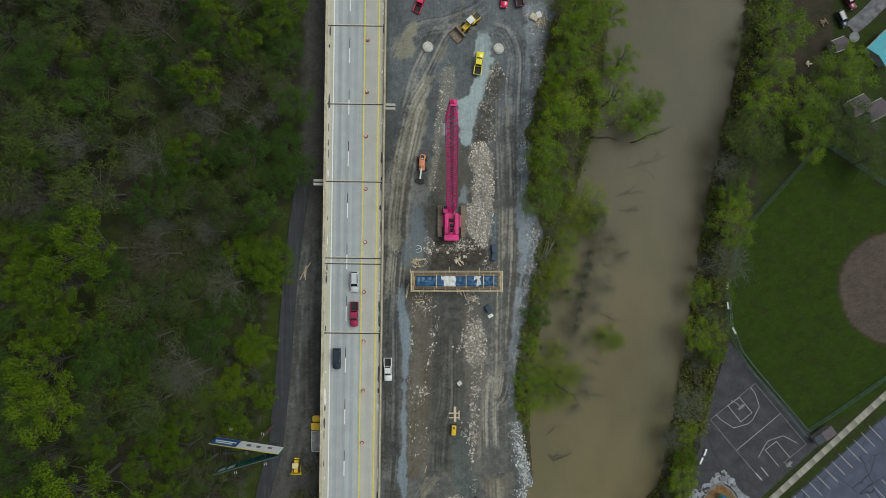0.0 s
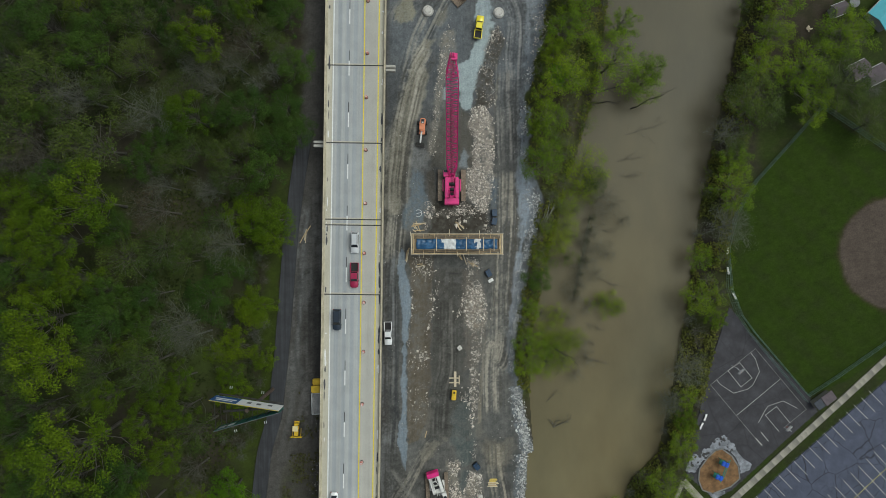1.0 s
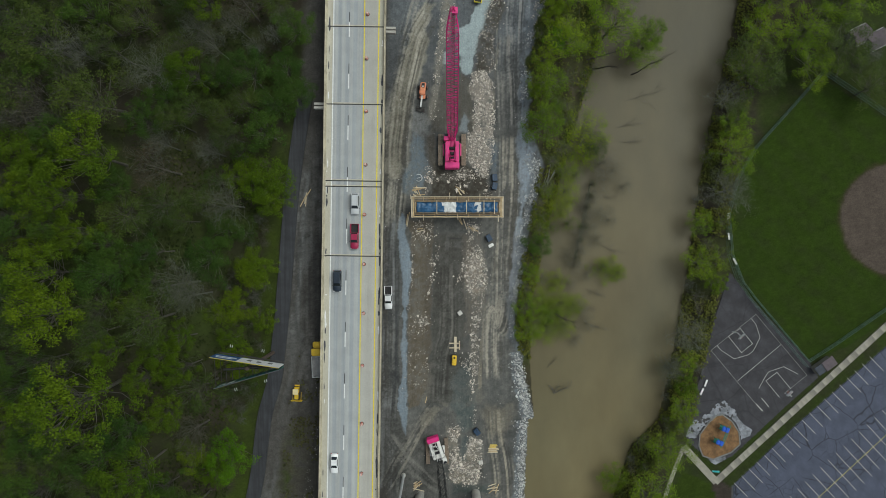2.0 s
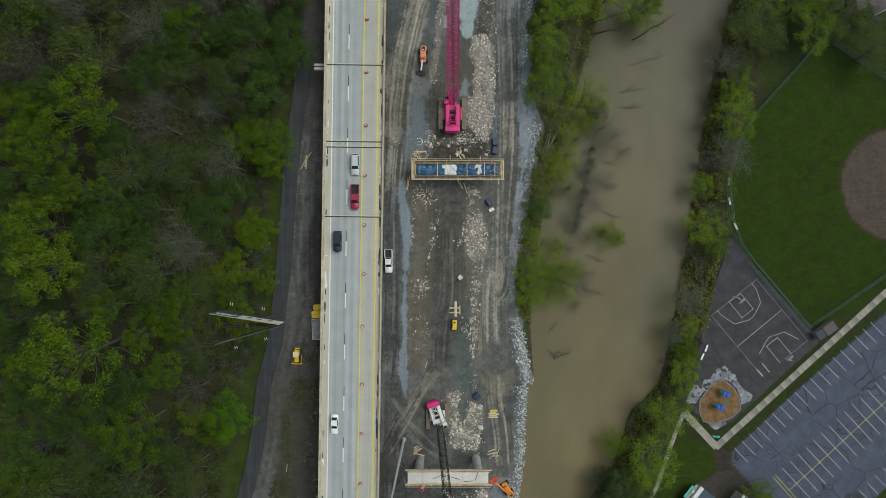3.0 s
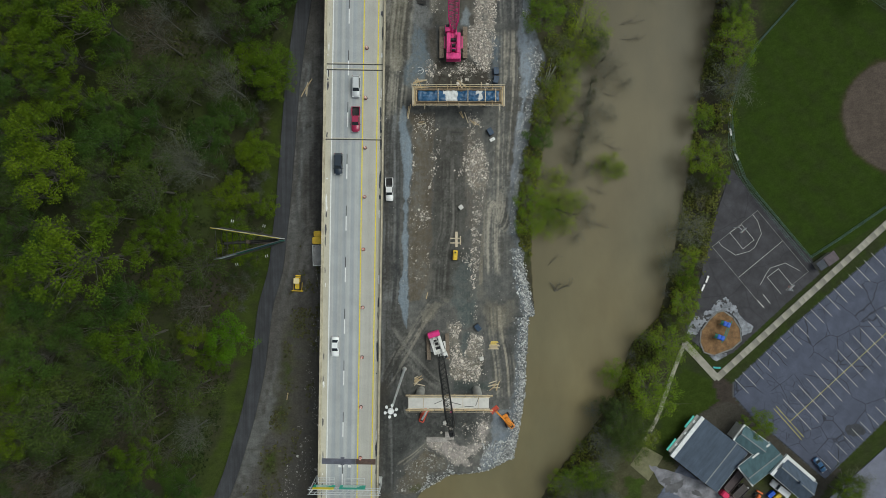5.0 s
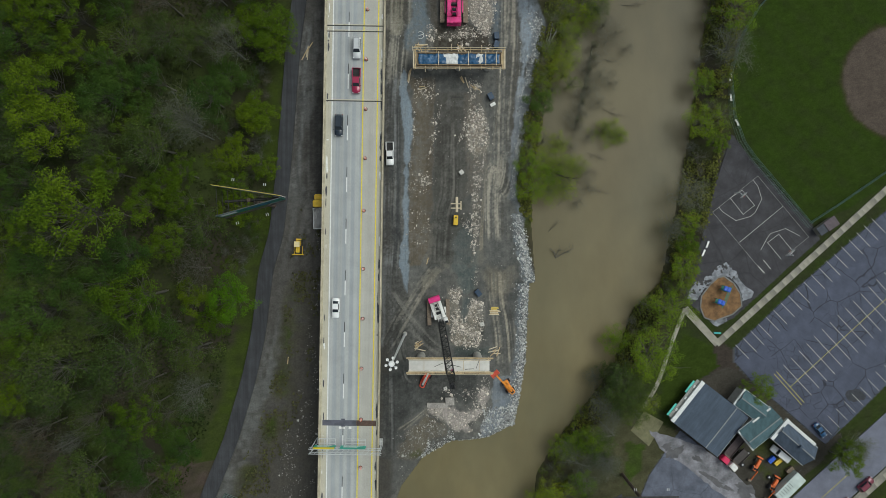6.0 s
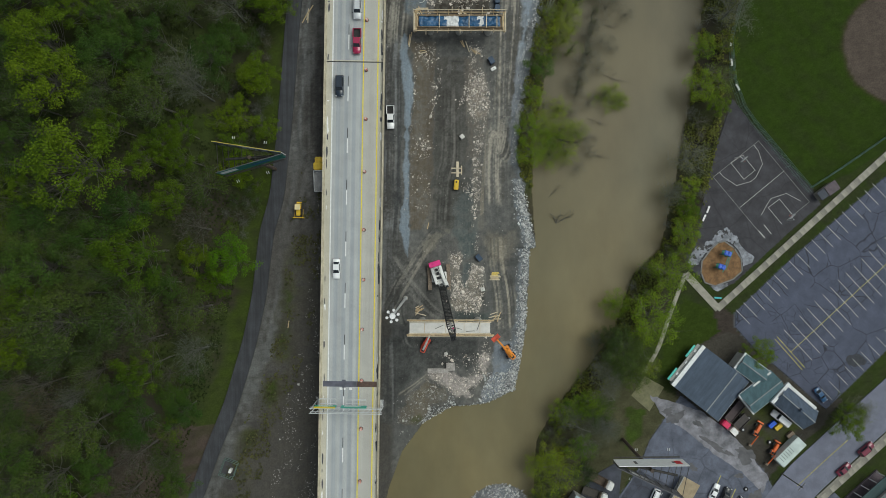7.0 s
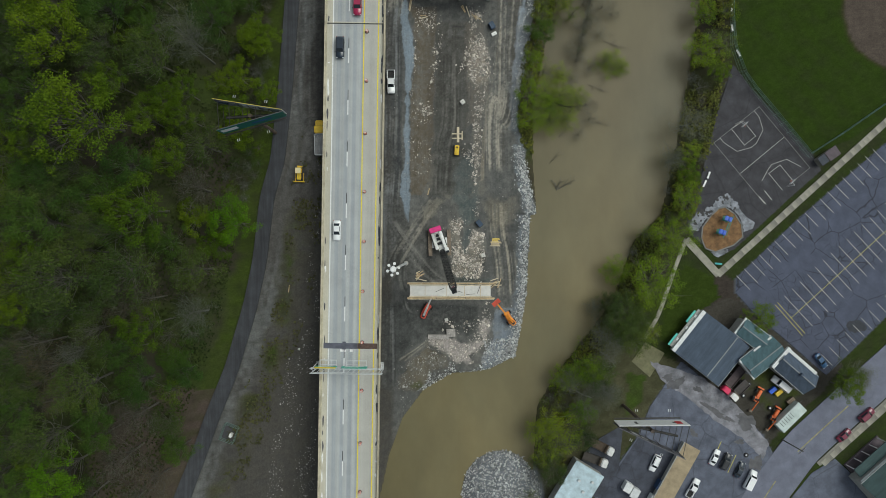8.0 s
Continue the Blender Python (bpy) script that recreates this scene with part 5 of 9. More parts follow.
# east bank and park edge
for x, y, r, h, kind in (
    (86.49, 57.33, 7.6, 11, "spring"), (84.06, 46.05, 6.0, 10, "spring"), (78.70, 27.28, 8.0, 11, "olive"), (73.38, 20.65, 6.0, 9, "bare"),
    (75.27, 6.65, 6.4, 9, "spring"), (73.18, -3.47, 7.0, 9, "bare"), (67.15, -21.94, 5.4, 8, "spring"), (70.5, -27.5, 3.4, 6, "bright"), (63.23, -40.48, 6.4, 8, "bare"),
    (63.2, -54.6, 3.6, 6, "bright"), (60.8, -49.4, 3.4, 6, "bare"), (64.6, -48.2, 3.2, 5, "spring"), (67.81, -11.00, 4.2, 7, "spring"), (101.36, 44.86, 7.4, 11, "spring"), (99.97, 32.09, 8.0, 11, "olive"),
    (92.33, 38.02, 7.6, 10, "spring"), (109.47, 22.44, 6.0, 9, "olive"), (94.40, 28.21, 6.4, 9, "spring"), (81.81, 37.72, 6.0, 9, "spring"),
):
    tree(x, y, r, h, kind, "riverside trees")
for x, y, r, h, kind in (
    (52.71, -82.81, 8.0, 9, "spring"), (58.06, -70.55, 6.0, 8, "spring"), (62.51, -60.23, 4.8, 7, "spring"), (48.27, -88.77, 6.0, 8, "olive"),
    (47.4, -92.2, 6.0, 8, "olive"), (41.6, -95.6, 5.0, 7, "bare"), (33.4, -107.0, 4.2, 6, "haze"), (29.5, -121.35, 6.5, 8, "haze"), (36.51, -114.10, 5.0, 7, "bare"),
    (24.6, -121.6, 4.6, 6, "haze"), (82.1, -91.2, 4.6, 6, "bright"), (102.6, -109.0, 4.8, 9, "bright"), (104.6, -106.6, 4.4, 8, "olive"), (106.6, -106.0, 4.6, 8, "bare"), (39.61, -105.57, 5.0, 7, "olive"), (41.84, -110.70, 4.6, 7, "bare"),
    (59.72, -50.36, 5.0, 7, "bare"), (28.4, -130.5, 4.2, 7, "olive"), (45.80, -79.48, 4.6, 6, "spring"), (75.32, 13.28, 4.5, 8, "spring"),
):
    tree(x, y, r, h, kind, "riverside trees")
for x, y, r, h, kind in (
    (45.8, -93.7, 5.2, 7, "olive"), (51.6, -89.6, 4.2, 7, "olive"), (40.2, -89.6, 4.0, 6, "bare"), (41.4, -101.1, 4.4, 7, "bare"), (34.4, -105.8, 4.4, 6, "spring"), (30.4, -107.7, 3.4, 5, "spring"), (38.5, -108.7, 4.2, 6, "bare"), (48.4, -96.7, 4.4, 7, "olive"), (43.6, -87.9, 3.6, 6, "olive"), (53.1, -95.2, 3.2, 5, "haze"),
    (32.6, 54.4, 4.6, 10, "spring"), (27.7, 40.1, 4.2, 9, "bright"), (25.4, 29.9, 3.4, 8, "spring"), (23.4, 21.3, 2.8, 7, "bright"), (26.3, 15.8, 3.6, 8, "spring"), (30.9, 47.3, 4.2, 9, "spring"), (33.7, 60.8, 4.4, 10, "bright"), (28.7, 34.4, 3.6, 9, "vivid"),
):
    tree(x, y, r, h, kind, "riverside trees")
for x, y, r, h, kind in (
    (96.7, 43.6, 4.6, 8, "olive"), (103.6, 48.2, 5.0, 9, "spring"), (105.4, 29.1, 4.4, 8, "olive"), (90.3, 34.2, 4.6, 8, "spring"), (79.0, 27.6, 4.8, 8, "spring"), (74.7, 16.1, 4.4, 8, "olive"), (85.1, 25.9, 4.0, 7, "olive"), (110.1, 32.7, 4.0, 7, "bare"), (27.2, -118.9, 4.4, 7, "haze"), (32.6, -108.4, 4.4, 7, "bare"), (38.4, -105.0, 4.2, 7, "spring"), (31.2, -123.6, 4.0, 6, "bare"), (36.7, -121.8, 3.8, 6, "olive"), (26.3, -128.0, 3.8, 6, "haze"), (42.5, -111.8, 3.8, 6, "bare"), (43.2, -97.7, 4.2, 7, "bare"), (35.3, -115.9, 4.2, 7, "spring"),
):
    tree(x, y, r, h, kind, "riverside trees")
# the rest of the wood, filled between them
fill = random.Random(11)
for tries in range(5200):
    x, y = fill.uniform(-100, -36), fill.uniform(-140, 68)
    lane_x = float(bank(HILL_ROAD, y)) - (6.5 if y < -5 else 3.0)
    r = fill.uniform(3.4, 6.6)
    if x > lane_x - 0.5 or any((x - a) ** 2 + (y - b) ** 2 < (0.50 * (r + c)) ** 2 for a, b, c in STANDS):
        continue
    if -57 < x < -44 and -58 < y < -46:
        continue
    n = float(lumps(np.array([x]), np.array([y]), 17, 21)[0]) + fill.uniform(-0.55, 0.55)
    n += (0.62 if x < -50 else 0.42) - (0.75 if x > -82 and y < -112 else 0) if y < 2 else -0.22
    n -= 0.55 if y < -88 and x > -86 else 0
    n += 0.22 if -62 < y < 12 and x > -66 else 0
    kind = "bare" if n < -0.78 else "rust" if n < -0.5 else "olive" if n < 0.12 else "green" if n < 0.72 else "bright"
    far_off = x < -90 or y > 58 or y < -132 or r < 3.9
    tree(x, y, r, fill.uniform(11, 17) if x < lane_x - 8 else fill.uniform(5, 9), kind, joined="far_woodland" if far_off else "")
# low scrub between the trees and the lane, and under the billboard
for tries in range(420):
    y = fill.uniform(-66, 4)
    x = float(bank(HILL_ROAD, y)) - (fill.uniform(3.6, 10.5) if tries % 3 else fill.uniform(6, 16))
    r = fill.uniform(1.5, 2.9)
    if any((x - a) ** 2 + (y - b) ** 2 < (0.52 * (r + c)) ** 2 for a, b, c in STANDS):
        continue
    tree(x, y, r, r * fill.uniform(1.2, 1.7), fill.choice(("olive", "olive", "green", "rust", "bare", "bare", "bright")), joined="hillside_scrub")
# scrub on both river banks
for tries in range(520):
    y = fill.uniform(-140, 88)
    if tries % 2:
        x = float(bank(BANK_EAST, y)) + fill.uniform(-1, 6)
    else:
        x0, x1 = float(min(bank(SITE_EDGE, y), bank(BANK_WEST, y))) + 1.5, float(bank(BANK_WEST, y)) + 1.5
        if y < -40 or x1 - x0 < 2:
            continue
        x = fill.uniform(x0, x1)
        if fill.random() < 0.3:
            x = x0 + fill.uniform(0, 1.5)
    r = fill.uniform(1.6, 3.6)
    if any((x - a) ** 2 + (y - b) ** 2 < (0.55 * (r + c)) ** 2 for a, b, c in STANDS):
        continue
    tree(x, y, r, r * fill.uniform(1.2, 1.8), fill.choice(("olive", "spring", "spring", "bright", "bare", "bare", "rust") if tries % 2 else ("bright", "spring", "haze", "haze", "spring", "olive")), "riverside scrub", "riverside_scrub")
for x, y, r in ((30.82, -9.05, 2.4), (33.12, -11.35, 3.0), (33.89, -5.98, 2.0), (27.12, -4.42, 2.4), (30.63, 2.44, 3.0), (34.96, 0.92, 2.6), (25.29, -12.04, 2.2), (24.08, -17.37, 2.2),
                (22.25, -24.23, 2.0), (42.63, -23.15, 1.8), (32.91, 8.53, 3.2), (39.56, -1.07, 1.4), (38.49, -7.21, 1.1), (37.72, -12.11, 1.3), (36.80, -15.95, 1.0), (35.73, -20.55, 1.2), (39.25, -4.14, 1.0)):
    tree(x, y, r, r * 1.2 + 1.0 + max(0, WATER - ground_z(x, y)) * 1.6, "olive" if r < 1.5 else fill.choice(("spring", "bright")), joined="riverside_scrub")


for k in range(13):
    y = -1.0 - 22.0 * k / 12 + fill.uniform(-.5, .5)
    x = float(np.interp(y, [-23.15, -14.41, -7.51, -0.61], [35.11, 37.11, 38.64, 39.71])) + fill.uniform(-0.4, 1.3)
    r = fill.uniform(1.0, 2.0)
    tree(x, y, r, 1.6 + max(0, WATER - ground_z(x, y)) * 1.3, "twig", joined="riverside_scrub")


def join(name, label, share=1.0):
    """One mesh of all the growth gathered under a name."""
    mats, co, loops, starts, slots, base, at = [], [], [], [], [], 0, 0
    for m, wood, crown in JOINED[name]:
        for me in (wood, crown):
            v = np.empty(len(me.vertices) * 3)
            me.vertices.foreach_get("co", v)
            li, ls = np.empty(len(me.loops), int), np.empty(len(me.polygons), int)
            me.loops.foreach_get("vertex_index", li)
            me.polygons.foreach_get("loop_start", ls)
            v = v.reshape(-1, 3)
            if me is crown:
                k = int(len(ls) * share)
                v, li, ls = v[:3 * k], li[:3 * k], ls[:k]
            co.append(v @ m[:3, :3].T + m[:3, 3])
            if me.materials[0] not in mats:
                mats.append(me.materials[0])
            loops.append(li + base), starts.append(ls + at), slots.append(np.full(len(ls), mats.index(me.materials[0])))
            base, at = base + len(v), at + len(li)
    co, loops, starts, slots = (np.concatenate(a) for a in (co, loops, starts, slots))
    out = bpy.data.meshes.new(name)
    out.vertices.add(len(co))
    out.vertices.foreach_set("co", co.ravel())
    out.loops.add(len(loops))
    out.loops.foreach_set("vertex_index", loops)
    out.polygons.add(len(starts))
    out.polygons.foreach_set("loop_start", starts)
    for mat in mats:
        out.materials.append(mat)
    out.polygons.foreach_set("material_index", slots)
    out.update(calc_edges=True)
    tagged(new(name, out), label, "trees", kind="stuff")


join("far_woodland", "mixed young broadleaf woodland in early spring leaf", 0.36)
join("hillside_scrub", "low budding scrub at the foot of the wooded hill", 0.3)
join("riverside_scrub", "small budding trees and scrub along the banks", 0.22)


def undergrowth(name, n, place, material, label):
    """Low leafy growth over the ground, too dense to count."""
    rs2 = np.random.RandomState(n)
    x, y = place(rs2, n)
    z = height(x, y) + rs2.gamma(1.5, 0.45, len(x)) * (0.4 if name == "dry_scrub" else 1.0)
    s = rs2.uniform(0.14, 0.42, len(x))
    a = rs2.uniform(0, 6.28, (len(x), 1)) + np.array([[0, 2.2, 4.1]])
    co = np.stack([x[:, None] + s[:, None] * np.cos(a), y[:, None] + s[:, None] * np.sin(a), z[:, None] + rs2.normal(0, 0.12, (len(x), 3))], -1).reshape(-1, 3)
    me = bpy.data.meshes.new(name)
    me.vertices.add(len(co))
    me.vertices.foreach_set("co", co.ravel())
    me.loops.add(len(co))
    me.loops.foreach_set("vertex_index", np.arange(len(co)))
    me.polygons.add(len(x))
    me.polygons.foreach_set("loop_start", np.arange(0, len(co), 3))
    me.update(calc_edges=True)
    me.materials.append(material)
    tagged(new(name, me), label, "undergrowth", kind="stuff")


def on_hill(r, n):
    x, y = r.uniform(-112, -36, n), r.uniform(-150, 84, n)
    ok = (x < bank(HILL_ROAD, y) - 6.3) & (lumps(x, y, 5, 61) + 0.6 * lumps(x, y, 1.6, 62) > -0.3)
    return x[ok], y[ok]


def on_banks(r, n):
    y = r.uniform(-140, 84, n)
    xe2, xw2 = bank(BANK_EAST, y), bank(BANK_WEST, y)
    xs2 = np.minimum(bank(SITE_EDGE, y), xw2)
    x = np.where(r.random_sample(n) < 0.6, xe2 + r.uniform(-1.0, 8, n), xs2 + (xw2 - xs2 + 1) * r.random_sample(n) + r.normal(0, .3, n))
    ok = (height(x, y) > WATER - 0.2) & (lumps(x, y, 3.5, 63) + 0.6 * lumps(x, y, 1.2, 64) > -0.3) & ~((x < 30) & (y < -48))
    return x[ok], y[ok]


def on_strip(r, n):
    x, y = r.uniform(-58, -30, n), r.uniform(-150, -45, n)
    off = x - bank(HILL_ROAD, y)
    ok = (off > 6.0 + 1.5 * lumps(x, y, 4, 66)) & (off < 15) & (lumps(x, y, 3.2, 65) + 0.7 * lumps(x, y, 1.1, 67) > 0.25)
    return x[ok], y[ok]


undergrowth("dry_scrub", 16000, on_strip, foliage("dry_scrub_leaves", (0.050, 0.048, 0.026), (0.095, 0.098, 0.042)), "dry brown and olive weeds on the stony strip")
undergrowth("undergrowth", 90000, on_hill, foliage("undergrowth_leaves", (0.018, 0.027, 0.008), (0.044, 0.060, 0.018)), "low mixed green undergrowth on the wooded hillside")
undergrowth("bank_scrub", 42000, on_banks, foliage("bank_leaves", (0.045, 0.052, 0.014), (0.115, 0.128, 0.032)), "tangled green and brown scrub on the river banks")
# dead limbs standing in the shallows and lying on the east bank
def dead_limb(base, tip, z0, z1, mat, label, thick=0.11):
    """A crooked forked limb from its foot to its tip."""
    r2 = random.Random(int(abs(base[0] * 31 + base[1] * 57)) + 3)
    a, b = Vector((*base, z0)), Vector((*tip, z1))
    side = Vector((-(b - a).y, (b - a).x, 0)) * 0.085
    V, F, L = [], [], (b - a).length
    pts = [a + Vector((0, 0, -0.4)), a.lerp(b, .3) + side * r2.uniform(-1, 1), a.lerp(b, .62) + side * r2.uniform(-1, 1), b]
    limb(V, F, pts, (thick, thick * .8, thick * .5, .02), 6)
    for k in range(11):
        p = pts[1].lerp(pts[2], k / 5) if k < 5 else pts[2].lerp(pts[3], (k - 5) / 6)
        e = p + (b - a) * r2.uniform(.05, .34) + side * r2.gauss(0, 1.3) + Vector((0, 0, r2.uniform(-.1, .5)))
        m2 = p.lerp(e, .5) + side * r2.uniform(-.5, .5)
        limb(V, F, [p, m2, e], (thick * .26, thick * .2, .012), 4)
        for _ in range(4):
            limb(V, F, [m2.lerp(e, r2.random()), m2 + (e - p) * r2.uniform(.2, .9) + side * r2.gauss(0, .7)], (.022, .008), 3)
    ob = thing("dead_limb", Matrix(), label, "dead limb", "dead limbs")
    part("branch", mesh_of("branch", V, F, mat, True), None, ob)


wet_bark = plain("wet_dark_bark", (0.045, 0.040, 0.032), 0.8, vary=0.35, scale=0.8, fine=4)
for a, b in (
    ((40.94, -3.83), (46.77, -4.75)), ((40.63, -16.87), (47.53, -19.17)), ((37.11, -28.21), (42.32, -31.28)), ((37.41, -38.79), (43.24, -40.02)),
    ((46.61, 21.16), (58.11, 23.92)), ((45.39, 13.65), (52.0, 15.49)), ((45.69, 10.43), (52.59, 11.35)),
    ((29.81, -44.63), (32.55, -40.80)), ((27.23, -51.52), (30.43, -48.30)), ((34.06, -35.76), (39.86, -33.76)),
):
    dead_limb(a, b, WATER - .1, WATER + 0.5, bark, "grey-brown dead limb leaning over the shallow water", 0.055)
for a, b in (((29.86, -58.55), (31.23, -55.18)), ((29.71, -58.40), (34.44, -55.17)), ((30.47, -57.94), (28.62, -55.50))):
    dead_limb(a, b, WATER - .1, WATER + 0.7, bark, "brown branch of a snag stranded in the river", 0.15)
for a, b in (((45.27, -105.06), (41.52, -100.58)), ((44.68, -105.06), (37.34, -103.28)), ((38.88, -113.31), (31.98, -109.59)), ((34.25, -116.48), (35.73, -111.68)), ((29.92, -118.59), (35.30, -116.02))):
    dead_limb(a, b, ground_z(*a) + .3, ground_z(*a) + 5.6, bark_pale, "pale fallen dead limb among the bank scrub", 0.16)
for a, b in (((37.54, 31.23), (49.27, 34.17)), ((40.03, 30.21), (44.14, 28.01)), ((49.91, 28.82), (56.15, 29.86)), ((26.48, -32.95), (34.01, -37.47))):
    dead_limb(a, b, ground_z(*a) + 1.0, WATER + 9.5, wet_bark, "long dark limb reaching out over the river", 0.2)
# a drowned spit of mud and roots
spit = bmesh.new()
spine = [Vector((39.71, -0.61)), Vector((38.64, -7.51)), Vector((37.11, -14.41)), Vector((35.11, -23.15))]
r2, ring = random.Random(3), None
for k in range(37):
    f = k / 36 * 3
    c = spine[min(2, int(f))].lerp(spine[min(2, int(f)) + 1], f - min(2, int(f)))
    w = (0.2 + 0.8 * math.sin(math.pi * k / 36)) * r2.uniform(.35, 1.5)
    new_ring = [spit.verts.new((c.x + dx * w + r2.uniform(-.1, .1), c.y, WATER + dz)) for dx, dz in ((-1, -.5), (-.6, .1), (0, .16 + r2.uniform(0, .15)), (.6, .1), (1, -.5))]
    if ring:
        for i in range(4):
            spit.faces.new((ring[i], ring[i + 1], new_ring[i + 1], new_ring[i]))
    ring = new_ring
structure("mud_spit", spit, plain("wet_root_mud", (0.128, 0.130, 0.086), 0.9, vary=.5, scale=.8), "narrow dark spit of drowned roots in the shallows", "spit")
# sparse woods beyond the valley's edge
for k in range(9):
    x, y = fill.choice(((fill.uniform(-190, -104), fill.uniform(-230, 170)), (fill.uniform(-104, -48), fill.uniform(72, 170)), (fill.uniform(-104, -80), fill.uniform(-230, -144))))
    tree(x, y, fill.uniform(6, 9), fill.uniform(14, 19), fill.choice(("green", "olive", "bright")), joined="distant_woodland")
join("distant_woodland", "distant broadleaf woodland over the hill", 0.5)

# ---- works site: loose stone ----
def stone_material(name, dark, light):
    m, t, b = nodes_of(name)
    g = t.nodes.new("ShaderNodeNewGeometry")
    col = ramp(t, g.outputs["Random Per Island"], [(0.0, dark), (0.45, tint(light, 0.55)), (1.0, light)])
    col = mix(t, 1.0, col, ramp(t, noise_of(t, coords(t), 5.0, 4), [(0.3, (0.7,) * 3), (0.65, (1.05,) * 3)]), "MULTIPLY")
    t.links.new(col, b.inputs["Base Color"])
    b.inputs["Roughness"].default_value = 0.9
    return m


def stones(name, x, y, size, material, label, category):
    """Angular stones, each an uneven octahedron half sunk in the ground."""
    rs = np.random.RandomState(len(x))
    n = len(x)
    z = height(x, y)
    base = np.array([(1, 0, 0), (0, 1, 0), (-1, 0, 0), (0, -1, 0), (0, 0, 1), (0, 0, -1)], float)
    k = base[None] * rs.uniform(0.6, 1.15, (n, 6, 1)) + rs.normal(0, 0.16, (n, 6, 3))
    k *= size[:, None, None] * np.stack([np.ones(n), rs.uniform(.55, 1, n), rs.uniform(.35, .7, n)], -1)[:, None]
    a = rs.uniform(0, 6.28, n)
    ca, sa = np.cos(a)[:, None], np.sin(a)[:, None]
    co = np.stack([k[..., 0] * ca - k[..., 1] * sa + x[:, None], k[..., 0] * sa + k[..., 1] * ca + y[:, None], k[..., 2] + (z + size * 0.12)[:, None]], -1).reshape(-1, 3)
    tri = np.array([(0, 1, 4), (1, 2, 4), (2, 3, 4), (3, 0, 4), (0, 3, 5), (2, 1, 5)])
    f = (np.arange(n)[:, None, None] * 6 + tri[None]).reshape(-1, 3)
    me = bpy.data.meshes.new(name)
    me.vertices.add(len(co))
    me.vertices.foreach_set("co", co.ravel())
    me.loops.add(f.size)
    me.loops.foreach_set("vertex_index", f.ravel())
    me.polygons.add(len(f))
    me.polygons.foreach_set("loop_start", np.arange(0, f.size, 3))
    me.update(calc_edges=True)
    me.materials.append(material)
    return tagged(new(name, me), label, category, kind="stuff")


rs = np.random.RandomState(8)


pale_stone = stone_material("pale_rubble", (0.16, 0.145, 0.12), (0.80, 0.73, 0.65))
grey_stone = stone_material("grey_riprap", (0.095, 0.10, 0.10), (0.62, 0.63, 0.62))
LOOSE = {"pale": [], "grey": [], "mixed": []}


def rubble(pts, n, size, keep, kind):
    """Gathers stones lying in drifts inside an outline."""
    qx, qy = [p[0] for p in pts], [p[1] for p in pts]
    x, y = rs.uniform(min(qx) - .4, max(qx) + .4, n * 5), rs.uniform(min(qy) - .4, max(qy) + .4, n * 5)
    drift = 0.8 * lumps(x, y, 2.2, 30) + 0.9 * lumps(x, y, 0.8, 31) + 0.5 * rs.normal(0, 1, len(x)) - 0.1
    ok = (inside(x + 0.6 * lumps(x, y, 1.3, 32), y + 0.6 * lumps(x, y, 1.3, 33), pts) > 0) & (drift > keep)
    m = int(n * 0.72)
    x, y = x[ok][:m], y[ok][:m]
    spill = rs.random_sample(len(x)) < 0.14
    x, y = x + spill * rs.normal(0, 0.9, len(x)), y + spill * rs.normal(0, 0.9, len(x))
    LOOSE[kind].append(np.stack([x, y, (rs.gamma(1.0, 0.075, len(x)) + 0.05) * size]))


rubble([(7.0, 26.6), (10.4, 28.3), (13.1, 24.7), (13.3, 12.0), (13.1, 6.1), (11.8, 0.2), (10.2, 0.0), (8.8, 1.9), (6.3, 4.6), (6.3, 11.9), (7.6, 11.9), (8.0, 18.8), (6.8, 22.7)], 5200, 1.0, -0.35, "pale")
rubble([(12.1, 47.6), (14.6, 48.6), (16.1, 45.3), (14.1, 38.4), (13.4, 38.4), (13.4, 28.6), (10.2, 26.1), (7.7, 26.1), (8.9, 34.4), (9.9, 38.2)], 900, 0.9, 0.1, "pale")
rubble([(0.9, 48.4), (2.8, 47.4), (2.3, 38.2), (-0.6, 31.9), (-1.3, 26.1), (-2.1, 15.4), (-4.0, 14.9), (-3.0, 21.7), (-2.2, 32.4), (-1.3, 38.2), (-0.6, 45.0)], 1000, 0.8, 0, "pale")
rubble([(-4.3, 3.1), (-2.5, 2.1), (-3.5, -3.8), (-4.8, -4.5), (-4.9, 2.6)], 260, 1.2, 0, "pale")
rubble([(-2.1, 0.9), (5.8, 3.1), (8.3, 2.1), (11.2, 0.2), (6.3, -0.1), (0.9, -1.1), (-2.3, -0.9)], 650, 1.0, 0, "pale")
rubble([(3.4, -0.8), (7.8, -1.3), (6.3, -4.3), (2.4, -4.3)], 30, 2.2, -0.5, "pale")
rubble([(11.2, -0.4), (13.7, -2.8), (13.7, -5.3), (10.2, -5.3)], 160, 1.1, 0, "pale")
rubble([(-7.9, -11.1), (-2.8, -10.7), (-3.1, -14.6), (-7.9, -14.5), (-1.1, -14.6), (-3.6, -17.6), (-7.9, -16.4)], 420, 1.0, -0.1, "pale")
rubble([(6.3, -10.9), (9.8, -11.2), (9.3, -14.6), (6.8, -14.6), (9.5, -14.6), (6.3, -16.6)], 420, 1.0, -0.1, "pale")
rubble([(6.3, -16.6), (9.3, -17.6), (11.0, -21.1), (11.5, -28.6), (10.5, -31.0), (8.3, -31.2), (5.8, -29.0), (5.8, -19.6)], 2300, 1.0, -0.4, "pale")
rubble([(7.8, -31.0), (10.8, -31.0), (10.3, -36.1), (8.4, -41.6), (6.9, -41.6), (7.1, -35.5)], 420, 1.0, -0.1, "pale")
